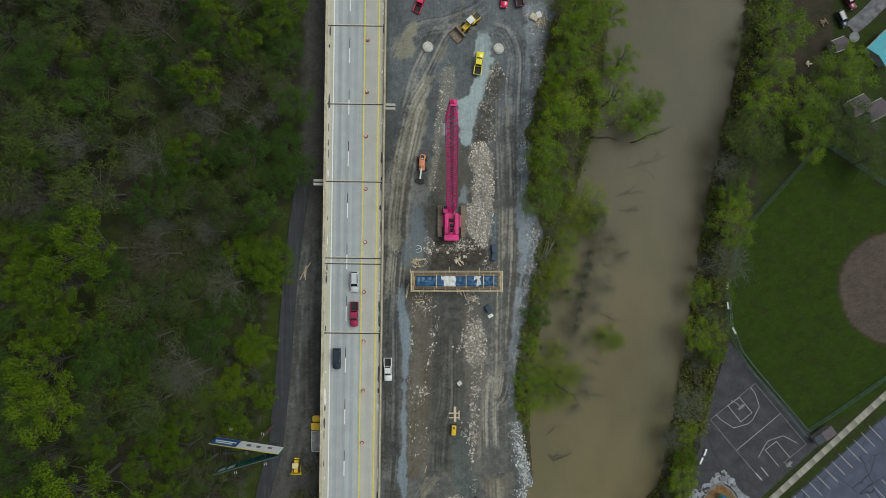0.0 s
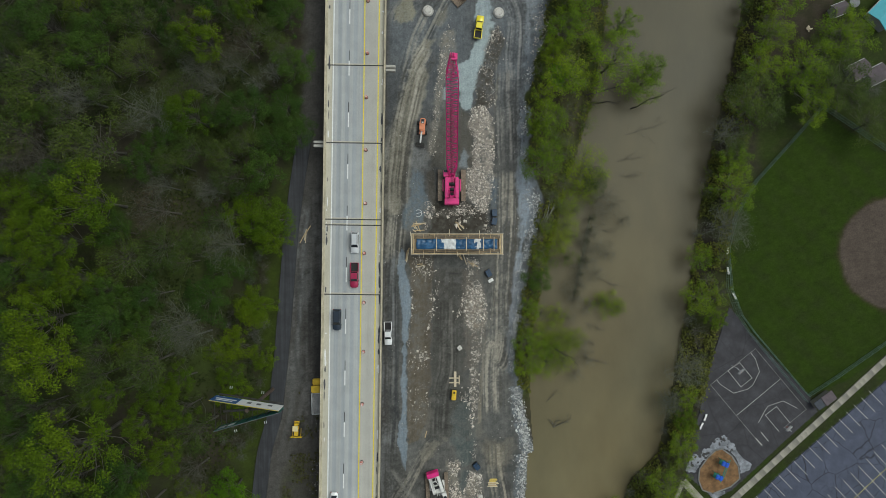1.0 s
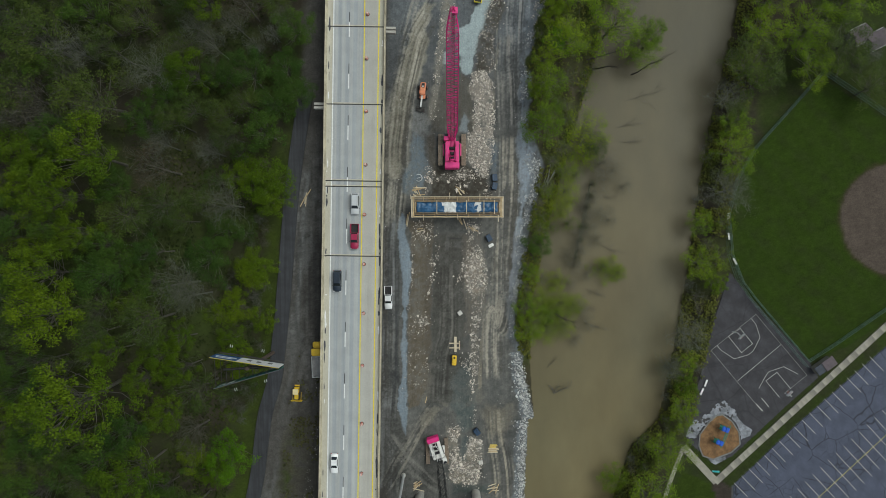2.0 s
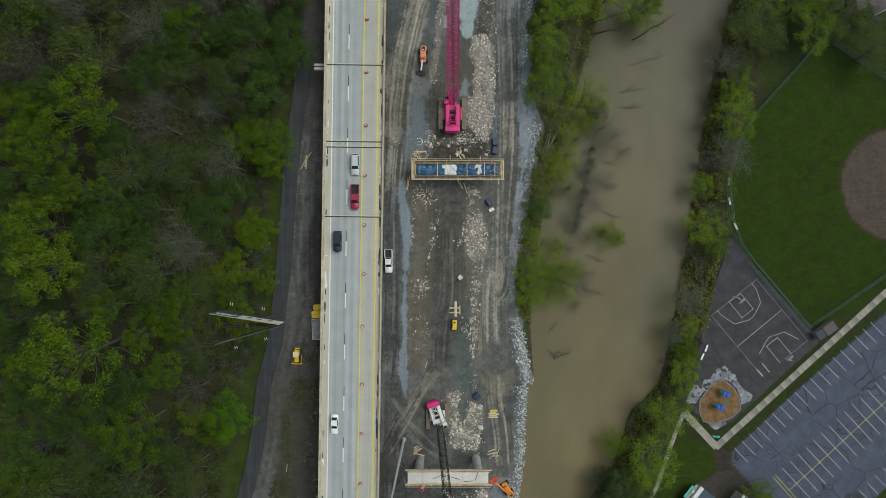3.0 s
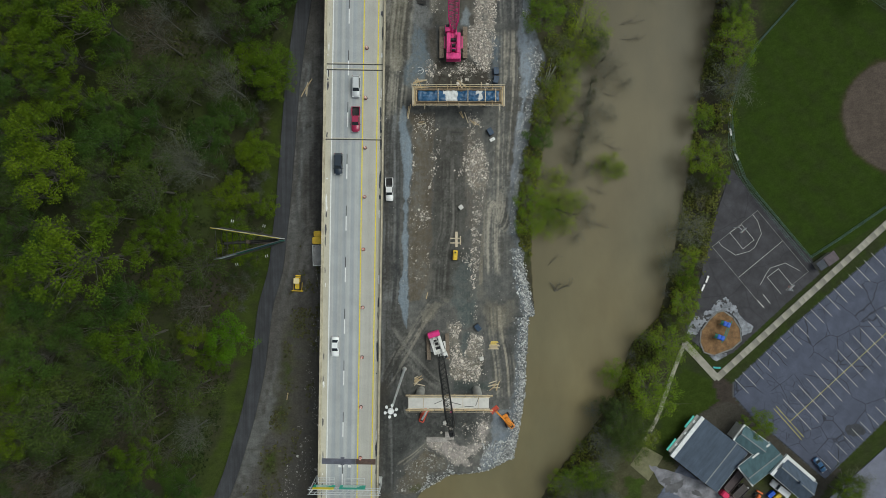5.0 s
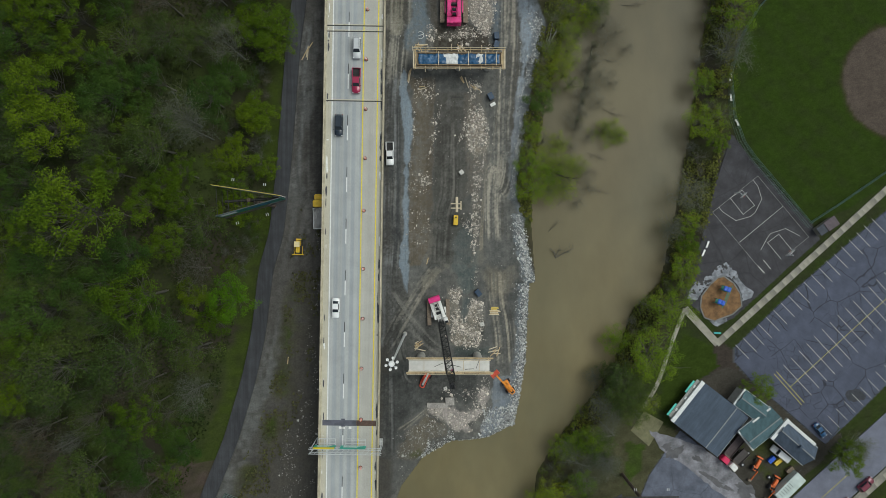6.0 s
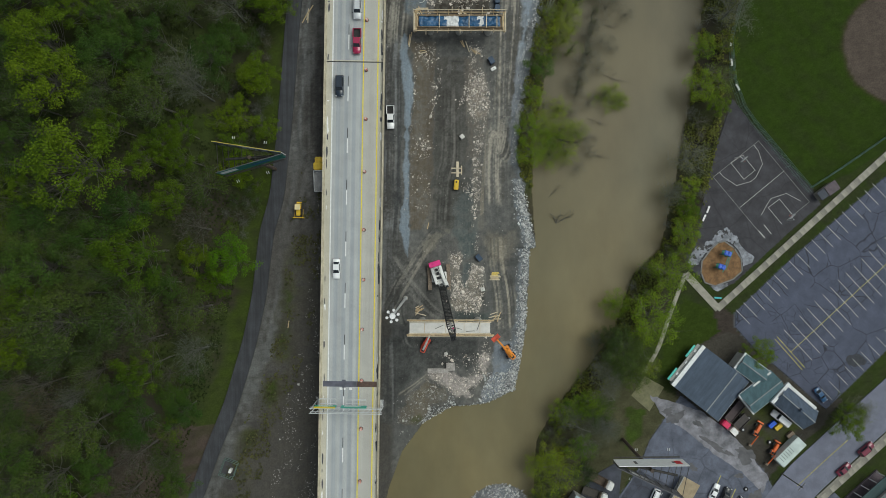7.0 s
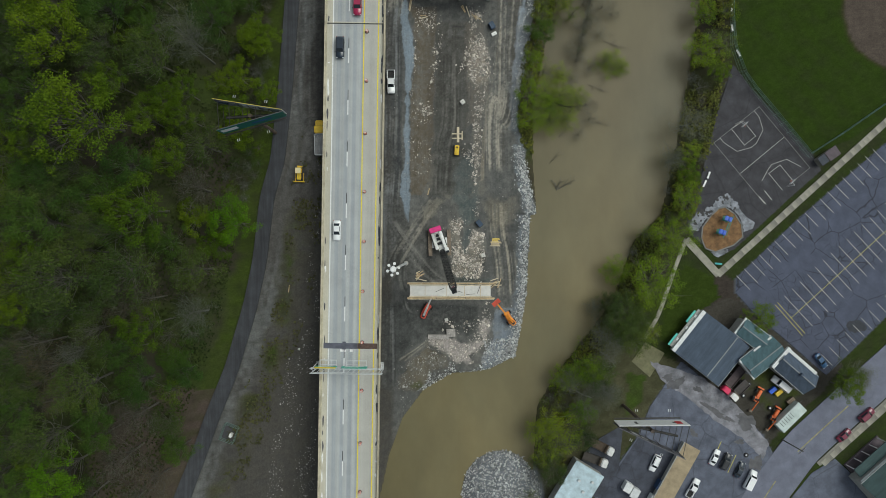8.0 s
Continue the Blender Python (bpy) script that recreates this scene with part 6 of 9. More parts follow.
rubble([(4.1, -24.5), (5.1, -21.6), (5.8, -22.1), (4.3, -28.0), (3.1, -28.1)], 170, 1.0, -0.4, "pale")
rubble([(-3.6, -22.1), (-1.3, -17.1), (-1.8, -23.6), (-3.3, -27.5), (-4.3, -33.5), (-5.3, -38.5), (-6.0, -41.4), (-6.8, -40.2), (-4.8, -33.5), (-4.0, -27.5)], 520, 1.0, -0.1, "pale")
rubble([(-8.6, -17.4), (-7.2, -16.5), (-7.9, -24.2), (-8.8, -33.9), (-9.1, -40.7), (-9.7, -40.7), (-9.1, -32.9), (-8.4, -25.2)], 340, 0.9, -0.1, "pale")
rubble([(-9.2, -35.1), (-3.4, -36.1), (-4.2, -41.0), (-5.4, -41.5), (-9.0, -41.9)], 200, 1.1, 0.1, "pale")
rubble([(7.0, -40.0), (9.5, -41.9), (9.3, -49.4), (8.4, -54.8), (8.0, -59.8), (7.1, -59.8), (7.4, -49.4)], 700, 1.1, -0.15, "pale")
rubble([(4.0, -47.9), (5.0, -46.9), (6.3, -47.4), (7.8, -49.8), (6.6, -51.3), (4.8, -50.4)], 110, 1.2, 0, "pale")
rubble([(-9.4, -44.8), (-3.7, -44.4), (-4.4, -54.8), (-9.4, -55.0)], 240, 0.8, 0.1, "pale")
rubble([(0.9, -66.4), (4.5, -65.6), (4.0, -71.4), (5.0, -74.9), (5.2, -80.0), (3.2, -81.8), (1.2, -79.5), (2.0, -74.4)], 1900, 1.0, -0.25, "pale")
rubble([(7.4, -68.4), (9.9, -69.4), (10.6, -76.5), (9.2, -81.5), (5.2, -82.0), (4.9, -76.5), (6.2, -71.9)], 2600, 1.0, -0.4, "pale")
rubble([(7.4, -59.8), (8.8, -59.8), (8.9, -65.3), (7.9, -65.8)], 120, 1.1, -0.1, "pale")
rubble([(-4.1, -97.6), (-0.1, -97.6), (3.0, -98.4), (6.0, -99.9), (10.1, -97.9), (9.0, -94.3), (10.6, -91.8), (11.7, -93.4), (10.9, -99.5), (6.3, -103.0), (7.6, -104.5), (3.0, -104.6), (-0.1, -101.5), (-4.1, -100.0)], 1700, 0.95, -0.2, "pale")
rubble([(6.0, -93.3), (9.0, -91.2), (11.6, -87.2), (12.6, -93.4), (10.6, -99.4), (6.0, -99.4)], 420, 1.0, 0.1, "pale")
rubble([(-2.1, -93.3), (6.0, -92.8), (6.0, -97.4), (2.0, -95.8), (-2.1, -95.9)], 60, 1.5, -0.3, "pale")
rubble([(-12.1, -105.9), (-5.1, -99.4), (-0.1, -102.0), (-0.0, -105.6), (-3.1, -108.8), (-7.2, -111.7), (-12.6, -111.0)], 900, 0.9, 0, "mixed")
rubble([(22.0, 61.9), (27.3, 61.9), (25.6, 53.6), (28.4, 49.7), (26.4, 44.4), (24.0, 38.5), (22.0, 38.5), (24.0, 45.3)], 1300, 0.85, -0.1, "pale")
rubble([(21.0, 38.5), (23.5, 37.5), (23.0, 33.1), (21.3, 33.6)], 260, 0.8, -0.1, "grey")
rubble([(21.4, 6.6), (24.4, 7.6), (24.5, 2.1), (23.7, -3.8), (21.5, -11.3), (20.5, -14.7), (20.0, -14.7), (20.7, -7.8), (22.7, -2.8)], 1500, 0.7, -0.2, "grey")
rubble([(19.2, -14.7), (22.2, -14.7), (22.2, -17.7), (20.8, -22.7), (19.5, -29.2), (18.6, -35.8), (18.9, -41.9), (17.2, -41.9), (17.6, -33.7), (18.8, -24.7)], 1700, 0.8, -0.3, "grey")
rubble([(-13.5, 66), (26, 66), (22, 0), (20, -60), (20, -104), (-12, -104), (-13.5, -20)], 1500, 0.6, 0.2, "mixed")
P = np.concatenate(LOOSE["pale"], 1)
stones("rubble", P[0], P[1], P[2], pale_stone, "pale crushed limestone rubble strewn over dark dirt", "rubble")
ry = rs.uniform(-104, 62, 9000)
edge_x = np.minimum(bank(SITE_EDGE, ry), bank(BANK_WEST, ry))
rx = edge_x + np.where(ry > -46, rs.normal(-0.5, 0.6, 9000), rs.normal(-0.9, 0.95, 9000))
ok = (rx < edge_x + 1.0) & (lumps(rx, ry, 3.0, 33) + 0.02 * (-40 - ry) * (ry < -40) > -0.2 - 0.6 * rs.random_sample(9000) + 0.8 * ((ry > -46) & (ry < 62)))
rx, ry = rx[ok], ry[ok]
qx, qy = rs.uniform(-9, 21, 4200), rs.uniform(-112, -98, 4200)
dd = np.abs(height(qx, qy) - (WATER + 0.5))
ok = dd < 0.55
ia, ir = rs.uniform(0, 6.28, 5200), np.sqrt(rs.uniform(0, 1.0, 5200))
ix, iy = 14.97, -140.7
Q = np.concatenate(LOOSE["grey"], 1)
X = np.concatenate([rx, qx[ok], ix + 11.2 * ir * np.cos(ia), Q[0]])
Y = np.concatenate([ry, qy[ok], iy + 13.2 * ir * np.sin(ia), Q[1]])
S = np.concatenate([(rs.gamma(4.0, 0.05, len(X) - Q.shape[1]) + 0.05) * np.where((Y > -50) & (Y < 70), 0.6, 0.9)[:len(X) - Q.shape[1]], Q[2]])
stones("riprap", X, Y, S, grey_stone, "grey and white riprap boulders armouring the river edge", "riprap")
lx, ly = rs.uniform(-50, -28.5, 9000), rs.uniform(-150, -40, 9000)
ok = (lx > np.interp(ly, [-150, -110, -90, -60, -40], [-48, -43, -37, -33, -32])) & (lumps(lx, ly, 4.0, 40) + 0.6 * lumps(lx, ly, 1.3, 41) > 0.05)
bx, by = rs.uniform(-14, -1, 1100), rs.uniform(-140, -104, 1100)
okb = (bx < bank(BANK_WEST, by) - 0.2) & (lumps(bx, by, 3.0, 42) > 0)
Q = np.concatenate(LOOSE["mixed"], 1)
X, Y = np.concatenate([lx[ok], bx[okb], Q[0]]), np.concatenate([ly[ok], by[okb], Q[1]])
S = np.concatenate([rs.gamma(1.1, 0.055, len(X) - Q.shape[1]) + 0.045, Q[2]])
stones("scattered_stone", X, Y, S, stone_material("mixed_stone", (0.09, 0.085, 0.075), (0.50, 0.49, 0.46)), "scattered small stones on bare dark earth", "stones")

# ---- works site: plant and structures ----
crane_red = plain("crane_red_paint", (0.68, 0.020, 0.215), 0.4, vary=0.22, scale=0.7, coat=0.2)
crane_white = plain("crane_white_paint", (0.74, 0.74, 0.72), 0.45, vary=0.12)
black_steel = plain("black_boom_steel", (0.02, 0.021, 0.024), 0.5, 0.3, vary=0.2)
rust_steel = plain("rusty_track_steel", (0.27, 0.215, 0.165), 0.75, 0.4, vary=0.4, scale=2.0)
lift_orange = plain("lift_orange_paint", (0.72, 0.15, 0.035), 0.45, vary=0.15)
lift_red = plain("lift_red_paint", (0.62, 0.08, 0.04), 0.45, vary=0.15)
cat_yellow = plain("machine_yellow_paint", (0.74, 0.50, 0.03), 0.5, vary=0.22)
timber = plain("sawn_timber", (0.50, 0.38, 0.22), 0.85, vary=0.28, scale=0.9, fine=5)
timber_old = plain("weathered_timber", (0.24, 0.18, 0.115), 0.9, vary=0.35, scale=0.9, fine=5)
timber_pale = plain("pale_timber", (0.60, 0.52, 0.38), 0.85, vary=0.25, scale=0.9, fine=5)
tarp_blue = plain("blue_tarpaulin", (0.020, 0.095, 0.215), 0.38, vary=0.45, scale=0.6, relief=0.05)
sheet_white = plain("white_sheeting", (0.62, 0.63, 0.63), 0.5, vary=0.2, scale=0.9, relief=0.05)
bare_concrete = plain("new_concrete", (0.60, 0.585, 0.55), 0.85, vary=0.15, scale=0.6)


def heading(dx, dy):
    return math.degrees(math.atan2(-dx, dy))


def lattice(a, b, wide, n, mat, parent, name="boom", r=0.072, tip=0.35, root=0.35):
    """A four-chord lattice boom that tapers at both ends."""
    a, b = Vector(a), Vector(b)
    axis_v = (b - a).normalized()
    side = axis_v.cross(Vector((0, 0, 1))).normalized()
    up = side.cross(axis_v).normalized()
    bm = bmesh.new()

    def corner(k, i):
        w = wide / 2 * min(1.0, root + (1 - root) * k / 0.12, tip + (1 - tip) * (1 - k) / 0.14)
        s, u = ((1, 1), (-1, 1), (-1, -1), (1, -1))[i]
        return a.lerp(b, k) + side * w * s + up * w * u
    for i in range(4):
        for k in range(n):
            tube(bm, corner(k / n, i), corner((k + 1) / n, i), r, sides=5, cap=False)
    for k in range(n):
        for i in range(4):
            j = (i + 1) % 4
            p, q = (i, j) if k % 2 else (j, i)
            tube(bm, corner(k / n, p), corner((k + 1) / n, q), r * 0.75, sides=4, cap=False)
            tube(bm, corner(k / n, i), corner(k / n, j), r * 0.55, sides=4, cap=False)
    return part(name, bm, mat, parent)


def crawler(m, upper_turn, mat, mat_cw, boom_mat, tip, label, scale=1.0, wide=2.0, bays=30, lines=4):
    """A crawler crane; tip is the boom head in the crane's own slewed frame."""
    c = thing("crawler_crane", m, label, "crane", "crawler cranes")
    slew = Matrix.Rotation(radians(upper_turn), 4, "Z")

    def up(name, bm, material, parent=c, lab=""):
        bmesh.ops.transform(bm, matrix=slew, verts=bm.verts)
        return part(name, bm, material, parent, lab)
    for s in (-1, 1):
        t = part("track", boxed(s * 3.0 - .55, s * 3.0 + .55, -4.1, 4.1, 0.18, 1.12, bevel=0.3), steel_dark, c, "rusty crawler track")
        for k in range(24):
            y = -3.9 + k * 0.339
            part("track_shoe", boxed(s * 3.0 - .6, s * 3.0 + .6, y - .155, y + .155, 1.10, 1.18), rust_steel, t)
    part("carbody", boxed(-2.4, 2.4, -1.6, 1.6, 0.5, 1.25, bevel=0.12), mat, c)
    part("slew_ring", tubed((0, 0, 1.25), (0, 0, 1.6), 1.3, sides=20), steel_dark, c)
    up("turntable_frame", boxed(-0.9, 0.9, -3.6, 3.0, 1.6, 2.0, bevel=0.05), mat)
    for s in (-1, 1):
        up("engine_housing", boxed(s * 1.3 - .48, s * 1.3 + .48, -3.4, 1.9, 1.75, 3.1, bevel=0.14), mat)
        up("walkway", boxed(s * 1.92 - .13, s * 1.92 + .13, -3.2, 1.4, 1.7, 1.78), steel_dark)
    cabp = up("cab", boxed(-2.15, -0.95, 2.0, 3.7, 1.7, 3.5, bevel=0.12), mat)
    up("cab_glass", boxed(-2.05, -1.05, 3.0, 3.73, 2.6, 3.52, bevel=0.04), glass_dark, cabp)
    for k in range(3):
        up("counterweight", boxed(-1.85, 1.85, -5.2 + .1 * k, -3.55, 1.5 + .72 * k, 2.18 + .72 * k, bevel=0.1), mat_cw)
    for k, y in enumerate((-2.4, -1.2, 0.2)):
        bm = tubed((-0.75, y, 2.35), (0.75, y, 2.35), 0.42, sides=14)
        up("winch_drum", bm, black_steel)
    bm = bmesh.new()
    for s in (-.7, .7):
        tube(bm, (s, -0.6, 2.0), (s * .7, -3.2, 6.0), 0.12)
        tube(bm, (s, -3.2, 2.0), (s * .7, -3.2, 6.0), 0.12)
    tube(bm, (-.5, -3.2, 6.0), (.5, -3.2, 6.0), 0.14)
    up("gantry_frame", bm, mat)
    root = Vector((0, 2.5, 2.0))
    tip = Vector(tip)
    boom = lattice(root, tip, wide, bays, boom_mat, c)
    boom.matrix_basis = slew
    d = (tip - root).normalized()
    bm = bmesh.new()
    for s in (-.35, 0, .35):
        tube(bm, tip + Vector((s - .06, 0, 0.1)), tip + Vector((s + .06, 0, 0.1)), 0.55, sides=16)
    box(bm, -.6, .6, tip.y - .9, tip.y + .4, tip.z - .5, tip.z + .1)
    up("boom_head", bm, boom_mat)
    bm = bmesh.new()
    for k in range(lines):
        s = -.5 + k / max(1, lines - 1)
        tube(bm, (s, -3.2, 6.0), tip + Vector((s * .6, -1.0, .6)), 0.035, sides=4, cap=False)
    up("pendant_line", bm, black_steel)
    bm = bmesh.new()
    drop = tip + Vector((0, .55, 0))
    for s in (-.12, .12):
        tube(bm, drop + Vector((s, 0, 0)), (s, drop.y, tip.z * 0.62), 0.03, sides=4, cap=False)
    up("hoist_line", bm, black_steel)
    bm = boxed(-.3, .3, drop.y - .18, drop.y + .18, tip.z * .62 - 1.3, tip.z * .62, bevel=0.08)
    up("hook_block", bm, mat_cw)
    return c


x, y = 2.21, 7.22
g = ground_z(x, y)
crawler(pose(x, y, g, 0, 0, 0), 0.0, crane_red, crane_red, crane_red, (-0.4, 29.4 - y, 39.5 - g), "crimson crawler crane with a raised lattice boom on dirt", wide=2.6, bays=46)
x, y = -1.63, -72.12
g = ground_z(x, y)
tx2, ty2 = 1.51, -81.64
turn = heading(tx2 - x, ty2 - y)
S2 = 0.84
crawler(pose(x, y, g, 0, 0, turn - 16) @ Matrix.Scale(S2, 4), 16.0, crane_white, crane_red, black_steel, (0, math.hypot(tx2 - x, ty2 - y) / S2, (44 - g) / S2), "white crawler crane with red counterweight and black lattice boom", wide=1.8, bays=30)


def boom_lift(m, reach, mat, mat_basket, label, arm=None):
    """A wheeled boom lift; reach is the basket's place in its own frame."""
    b = thing("boom_lift", m, label, "boom lift", "boom lifts")
    part("chassis", boxed(-.72, .72, -1.7, 1.7, 0.5, 1.0, bevel=0.12), mat, b)
    for sx in (-1.05, 1.05):
        for sy in (-1.25, 1.25):
            w = part("wheel", tubed((sx - .2, sy, .5), (sx + .2, sy, .5), .5, sides=16), rubber, b)
            part("rim", tubed((sx - .215, sy, .5), (sx + .215, sy, .5), .27, sides=12), mat, w)
    r = Vector(reach)
    q = pose(0, 0, 0, 0, 0, heading(r.x, r.y))
    bm = boxed(-.72, .72, -2.3, 0.9, 1.05, 2.0, bevel=0.2)
    bmesh.ops.transform(bm, matrix=q, verts=bm.verts)
    turret = part("turntable", bm, mat, b)
    bm = boxed(-.4, .4, -2.0, -.9, 1.95, 2.04)
    bmesh.ops.transform(bm, matrix=q, verts=bm.verts)
    part("engine_grille", bm, black_steel, turret)
    flat = math.hypot(r.x, r.y)
    knee = Vector((0, flat * 0.42 - 1.2, 1.9 + (r.z - 1.9) * 0.62))
    bm = bmesh.new()
    for p0, p1, w in ((Vector((0, -1.4, 1.9)), knee, .26), (knee, Vector((0, flat - .8, r.z + .4)), .2)):
        k = look(p0, p1)
        box(bm, -w, w, -w, w, -(p1 - p0).length, 0, bevel=0.04, m=k)
    bmesh.ops.transform(bm, matrix=q, verts=bm.verts)
    part("arm", bm, arm or mat, b)
    bm = boxed(-1.1, 1.1, flat - .8, flat + .2, r.z, r.z + .1)
    for z in (.6, 1.1):
        for p0, p1 in (((-1.1, -.8), (1.1, -.8)), ((1.1, -.8), (1.1, .2)), ((1.1, .2), (-1.1, .2)), ((-1.1, .2), (-1.1, -.8))):
            tube(bm, (p0[0], flat + p0[1], r.z + z), (p1[0], flat + p1[1], r.z + z), .04, sides=5)
    for sx in (-1.1, 0, 1.1):
        for sy in (-.8, .2):
            tube(bm, (sx, flat + sy, r.z), (sx, flat + sy, r.z + 1.1), .04, sides=5)
    bmesh.ops.transform(bm, matrix=q, verts=bm.verts)
    part("basket", bm, mat_basket or lift_red, b)
    return b


boom_lift(stands(-5.43, 22.03, 0), (-0.6, -4.8, .5), plain("lift_salmon_paint", (0.72, 0.26, 0.13), 0.45, vary=0.15), steel_dark, "orange boom lift with its pale arm lowered on gravel", crane_white)
boom_lift(stands(-5.24, -90.04, -35), (-1.1, 5.2, 6.0), lift_red, lift_red, "red boom lift with a pale arm raised to the pier cap", crane_white)
boom_lift(stands(17.07, -92.26, 30), (-1.2, 6.4, 7.0), plain("lift_amber_paint", (0.74, 0.27, 0.03), 0.45, vary=0.15), lift_red, "orange boom lift raising a red basket beside the pier cap")


def cloth(x0, x1, y0, y1, z, sag, seed, nx2=30, ny2=14):
    V = []
    for j in range(ny2 + 1):
        for i in range(nx2 + 1):
            u, v = i / nx2, j / ny2
            x2, y2 = x0 + (x1 - x0) * u, y0 + (y1 - y0) * v
            zz = z + sag * (float(lumps(np.array([x2]), np.array([y2]), 0.9, seed)[0]) * .6 + float(lumps(np.array([x2]), np.array([y2]), 0.35, seed + 1)[0]) * .3) - 0.5 * max(0, abs(v - .5) - .38) * 4
            V.append((x2 + .08 * math.sin(9 * v + seed), y2 + .08 * math.sin(11 * u + seed), zz))
    V += [(a, b, c - .03) for a, b, c in V]
    N = (nx2 + 1) * (ny2 + 1)
    F = []
    for j in range(ny2):
        for i in range(nx2):
            a = j * (nx2 + 1) + i
            F += [(a, a + 1, a + nx2 + 2, a + nx2 + 1), (N + a, N + a + nx2 + 1, N + a + nx2 + 2, N + a + 1)]
    return V, F


def plank_row(parent, x0, x1, y, z, n, width, mat, seed):
    """Scaffold boards end to end with small steps and gaps."""
    r = random.Random(seed)
    for k in range(n):
        a, b = x0 + (x1 - x0) * k / n, x0 + (x1 - x0) * (k + 1) / n
        j = r.uniform(-.05, .05)
        part("plank", boxed(a + r.uniform(0, .06), b - r.uniform(0, .08), y - width / 2 + j, y + width / 2 + j, z + r.uniform(0, .03), z + .06 + r.uniform(0, .03), bevel=0.01), mat, parent)


# pier cap still in its timber forms, covered with blue tarpaulins
cx, cy = 3.45, -8.02
gz = ground_z(cx, cy)
cap = thing("pier_formwork", pose(cx, cy, gz), "timber pier-cap formwork with blue tarpaulins over rebar", "formwork")
H = 10.3 - gz
for x in (-7.5, 0, 7.5):
    part("column", tubed((x, 0, -0.3), (x, 0, H - 2.2), 0.95, sides=24), concrete, cap)
part("soffit_form", boxed(-10.6, 10.6, -1.3, 1.3, H - 2.25, H - 2.0), timber, cap)
for s in (-1, 1):
    part("side_form", boxed(-10.6, 10.6, s * 1.42 - .1, s * 1.42 + .1, H - 2.1, H - .1), timber_old, cap)
    plank_row(cap, -11.2, 11.2, s * 1.78, H - .75, 6, .30, timber_old, 3 + s)
    plank_row(cap, -11.4, 11.4, s * 2.3, H - .3, 5, .22, timber, 13 + s)
    part("guard_rail", boxed(-11.5, 11.5, s * 2.55 - .05, s * 2.55 + .05, H + .55, H + .68), timber_pale, cap)
    for k in range(9):
        x = -11.2 + 2.8 * k
        part("guard_post", boxed(x - .06, x + .06, s * 2.45 - .06, s * 2.45 + .06, H - .9, H + .75), timber, cap)
        part("bracket", boxed(x - .07, x + .07, min(s * 1.3, s * 2.6), max(s * 1.3, s * 2.6), H - .8, H - .62), timber, cap)
for s in (-1, 1):
    part("end_form", boxed(s * 10.5 - .1, s * 10.5 + .1, -1.4, 1.4, H - 2.1, H - .1), timber, cap)
    for k in range(2):
        part("end_plank", boxed(s * (10.9 + .45 * k) - .17, s * (10.9 + .45 * k) + .17, -2.5, 2.5, H - .5 + .04 * k, H - .43 + .04 * k), timber_pale if k else timber, cap)
part("rebar_cage", boxed(-10.3, 10.3, -1.25, 1.25, H - 2.0, H - .45), rust_steel, cap)
for x0, x1, mat, name, sag in ((-10.1, -3.2, tarp_blue, "tarpaulin", .34), (-3.9, -1.6, sheet_white, "white_sheet", .2), (-2.2, -.3, sheet_white, "white_sheet", .22), (-0.4, 5.0, tarp_blue, "tarpaulin", .34), (4.3, 5.9, sheet_white, "white_sheet", .18), (5.4, 10.0, tarp_blue, "tarpaulin", .34)):
    part(name, mesh_of(name, *cloth(x0, x1, -1.32, 1.32, H - .12 + (.06 if mat is sheet_white else 0), sag, int(abs(x0) * 7)), mat, True), None, cap)
for k, x in enumerate((-11.6, -8.4, -1.9, 0.1, 5.6, 10.2)):
    s = -1 if k % 2 else 1
    part("stub_board", boxed(x - .07, x + .07, min(s * 2.0, s * (3.1 + .25 * (k % 3))), max(s * 2.0, s * (3.1 + .25 * (k % 3))), H - .1, H), timber_pale, cap)
for x in (-5.1, 2.3, 6.6, 9.2):
    part("tie_board", boxed(x - .09, x + .09, -1.7, 1.7, H + .05, H + .13), timber_pale, cap)

# cast pier cap with scaffold boards along it
cx, cy = 1.12, -83.97
gz = ground_z(cx, cy)
H = 12.2 - gz
cap = thing("bridge_pier", pose(cx, cy, gz), "newly cast pale concrete pier cap edged with scaffold boards", "pier")
for x in (-7.4, 7.6):
    part("column", tubed((x, 0, -0.3), (x, 0, H - 1.9), 1.15, sides=28), concrete, cap)
bm = bmesh.new()
prof = [(-9.9, H), (9.9, H), (9.9, H - .9), (8.8, H - 1.9), (-8.8, H - 1.9), (-9.9, H - .9)]
ends = [[bm.verts.new((x, y, z)) for x, z in prof] for y in (-1.25, 1.25)]
for i in range(6):
    bm.faces.new((ends[0][i], ends[0][(i + 1) % 6], ends[1][(i + 1) % 6], ends[1][i]))
bm.faces.new(ends[0]), bm.faces.new(ends[1][::-1])
part("cap_beam", bm, bare_concrete, cap, "pale new concrete beam")
for s in (-1, 1):
    plank_row(cap, -10.1, 10.2, s * 1.42, H - .02, 5, .26, timber_pale, 23 + s)
    plank_row(cap, -10.6, 10.9, s * 1.80, H - .25, 6, .40, timber, 33 + s)
    for k in range(8):
        x = -9.6 + 2.75 * k
        part("bracket", boxed(x - .07, x + .07, min(s * 1.26, s * 2.1), max(s * 1.26, s * 2.1), H - .5, H - .32), timber, cap)
        part("guard_post", boxed(x - .05, x + .05, s * 1.98 - .05, s * 1.98 + .05, H - .5, H + .75), timber, cap)
    part("guard_rail", boxed(-10.4, 10.6, s * 2.04 - .04, s * 2.04 + .04, H + .55, H + .66), timber_pale, cap)
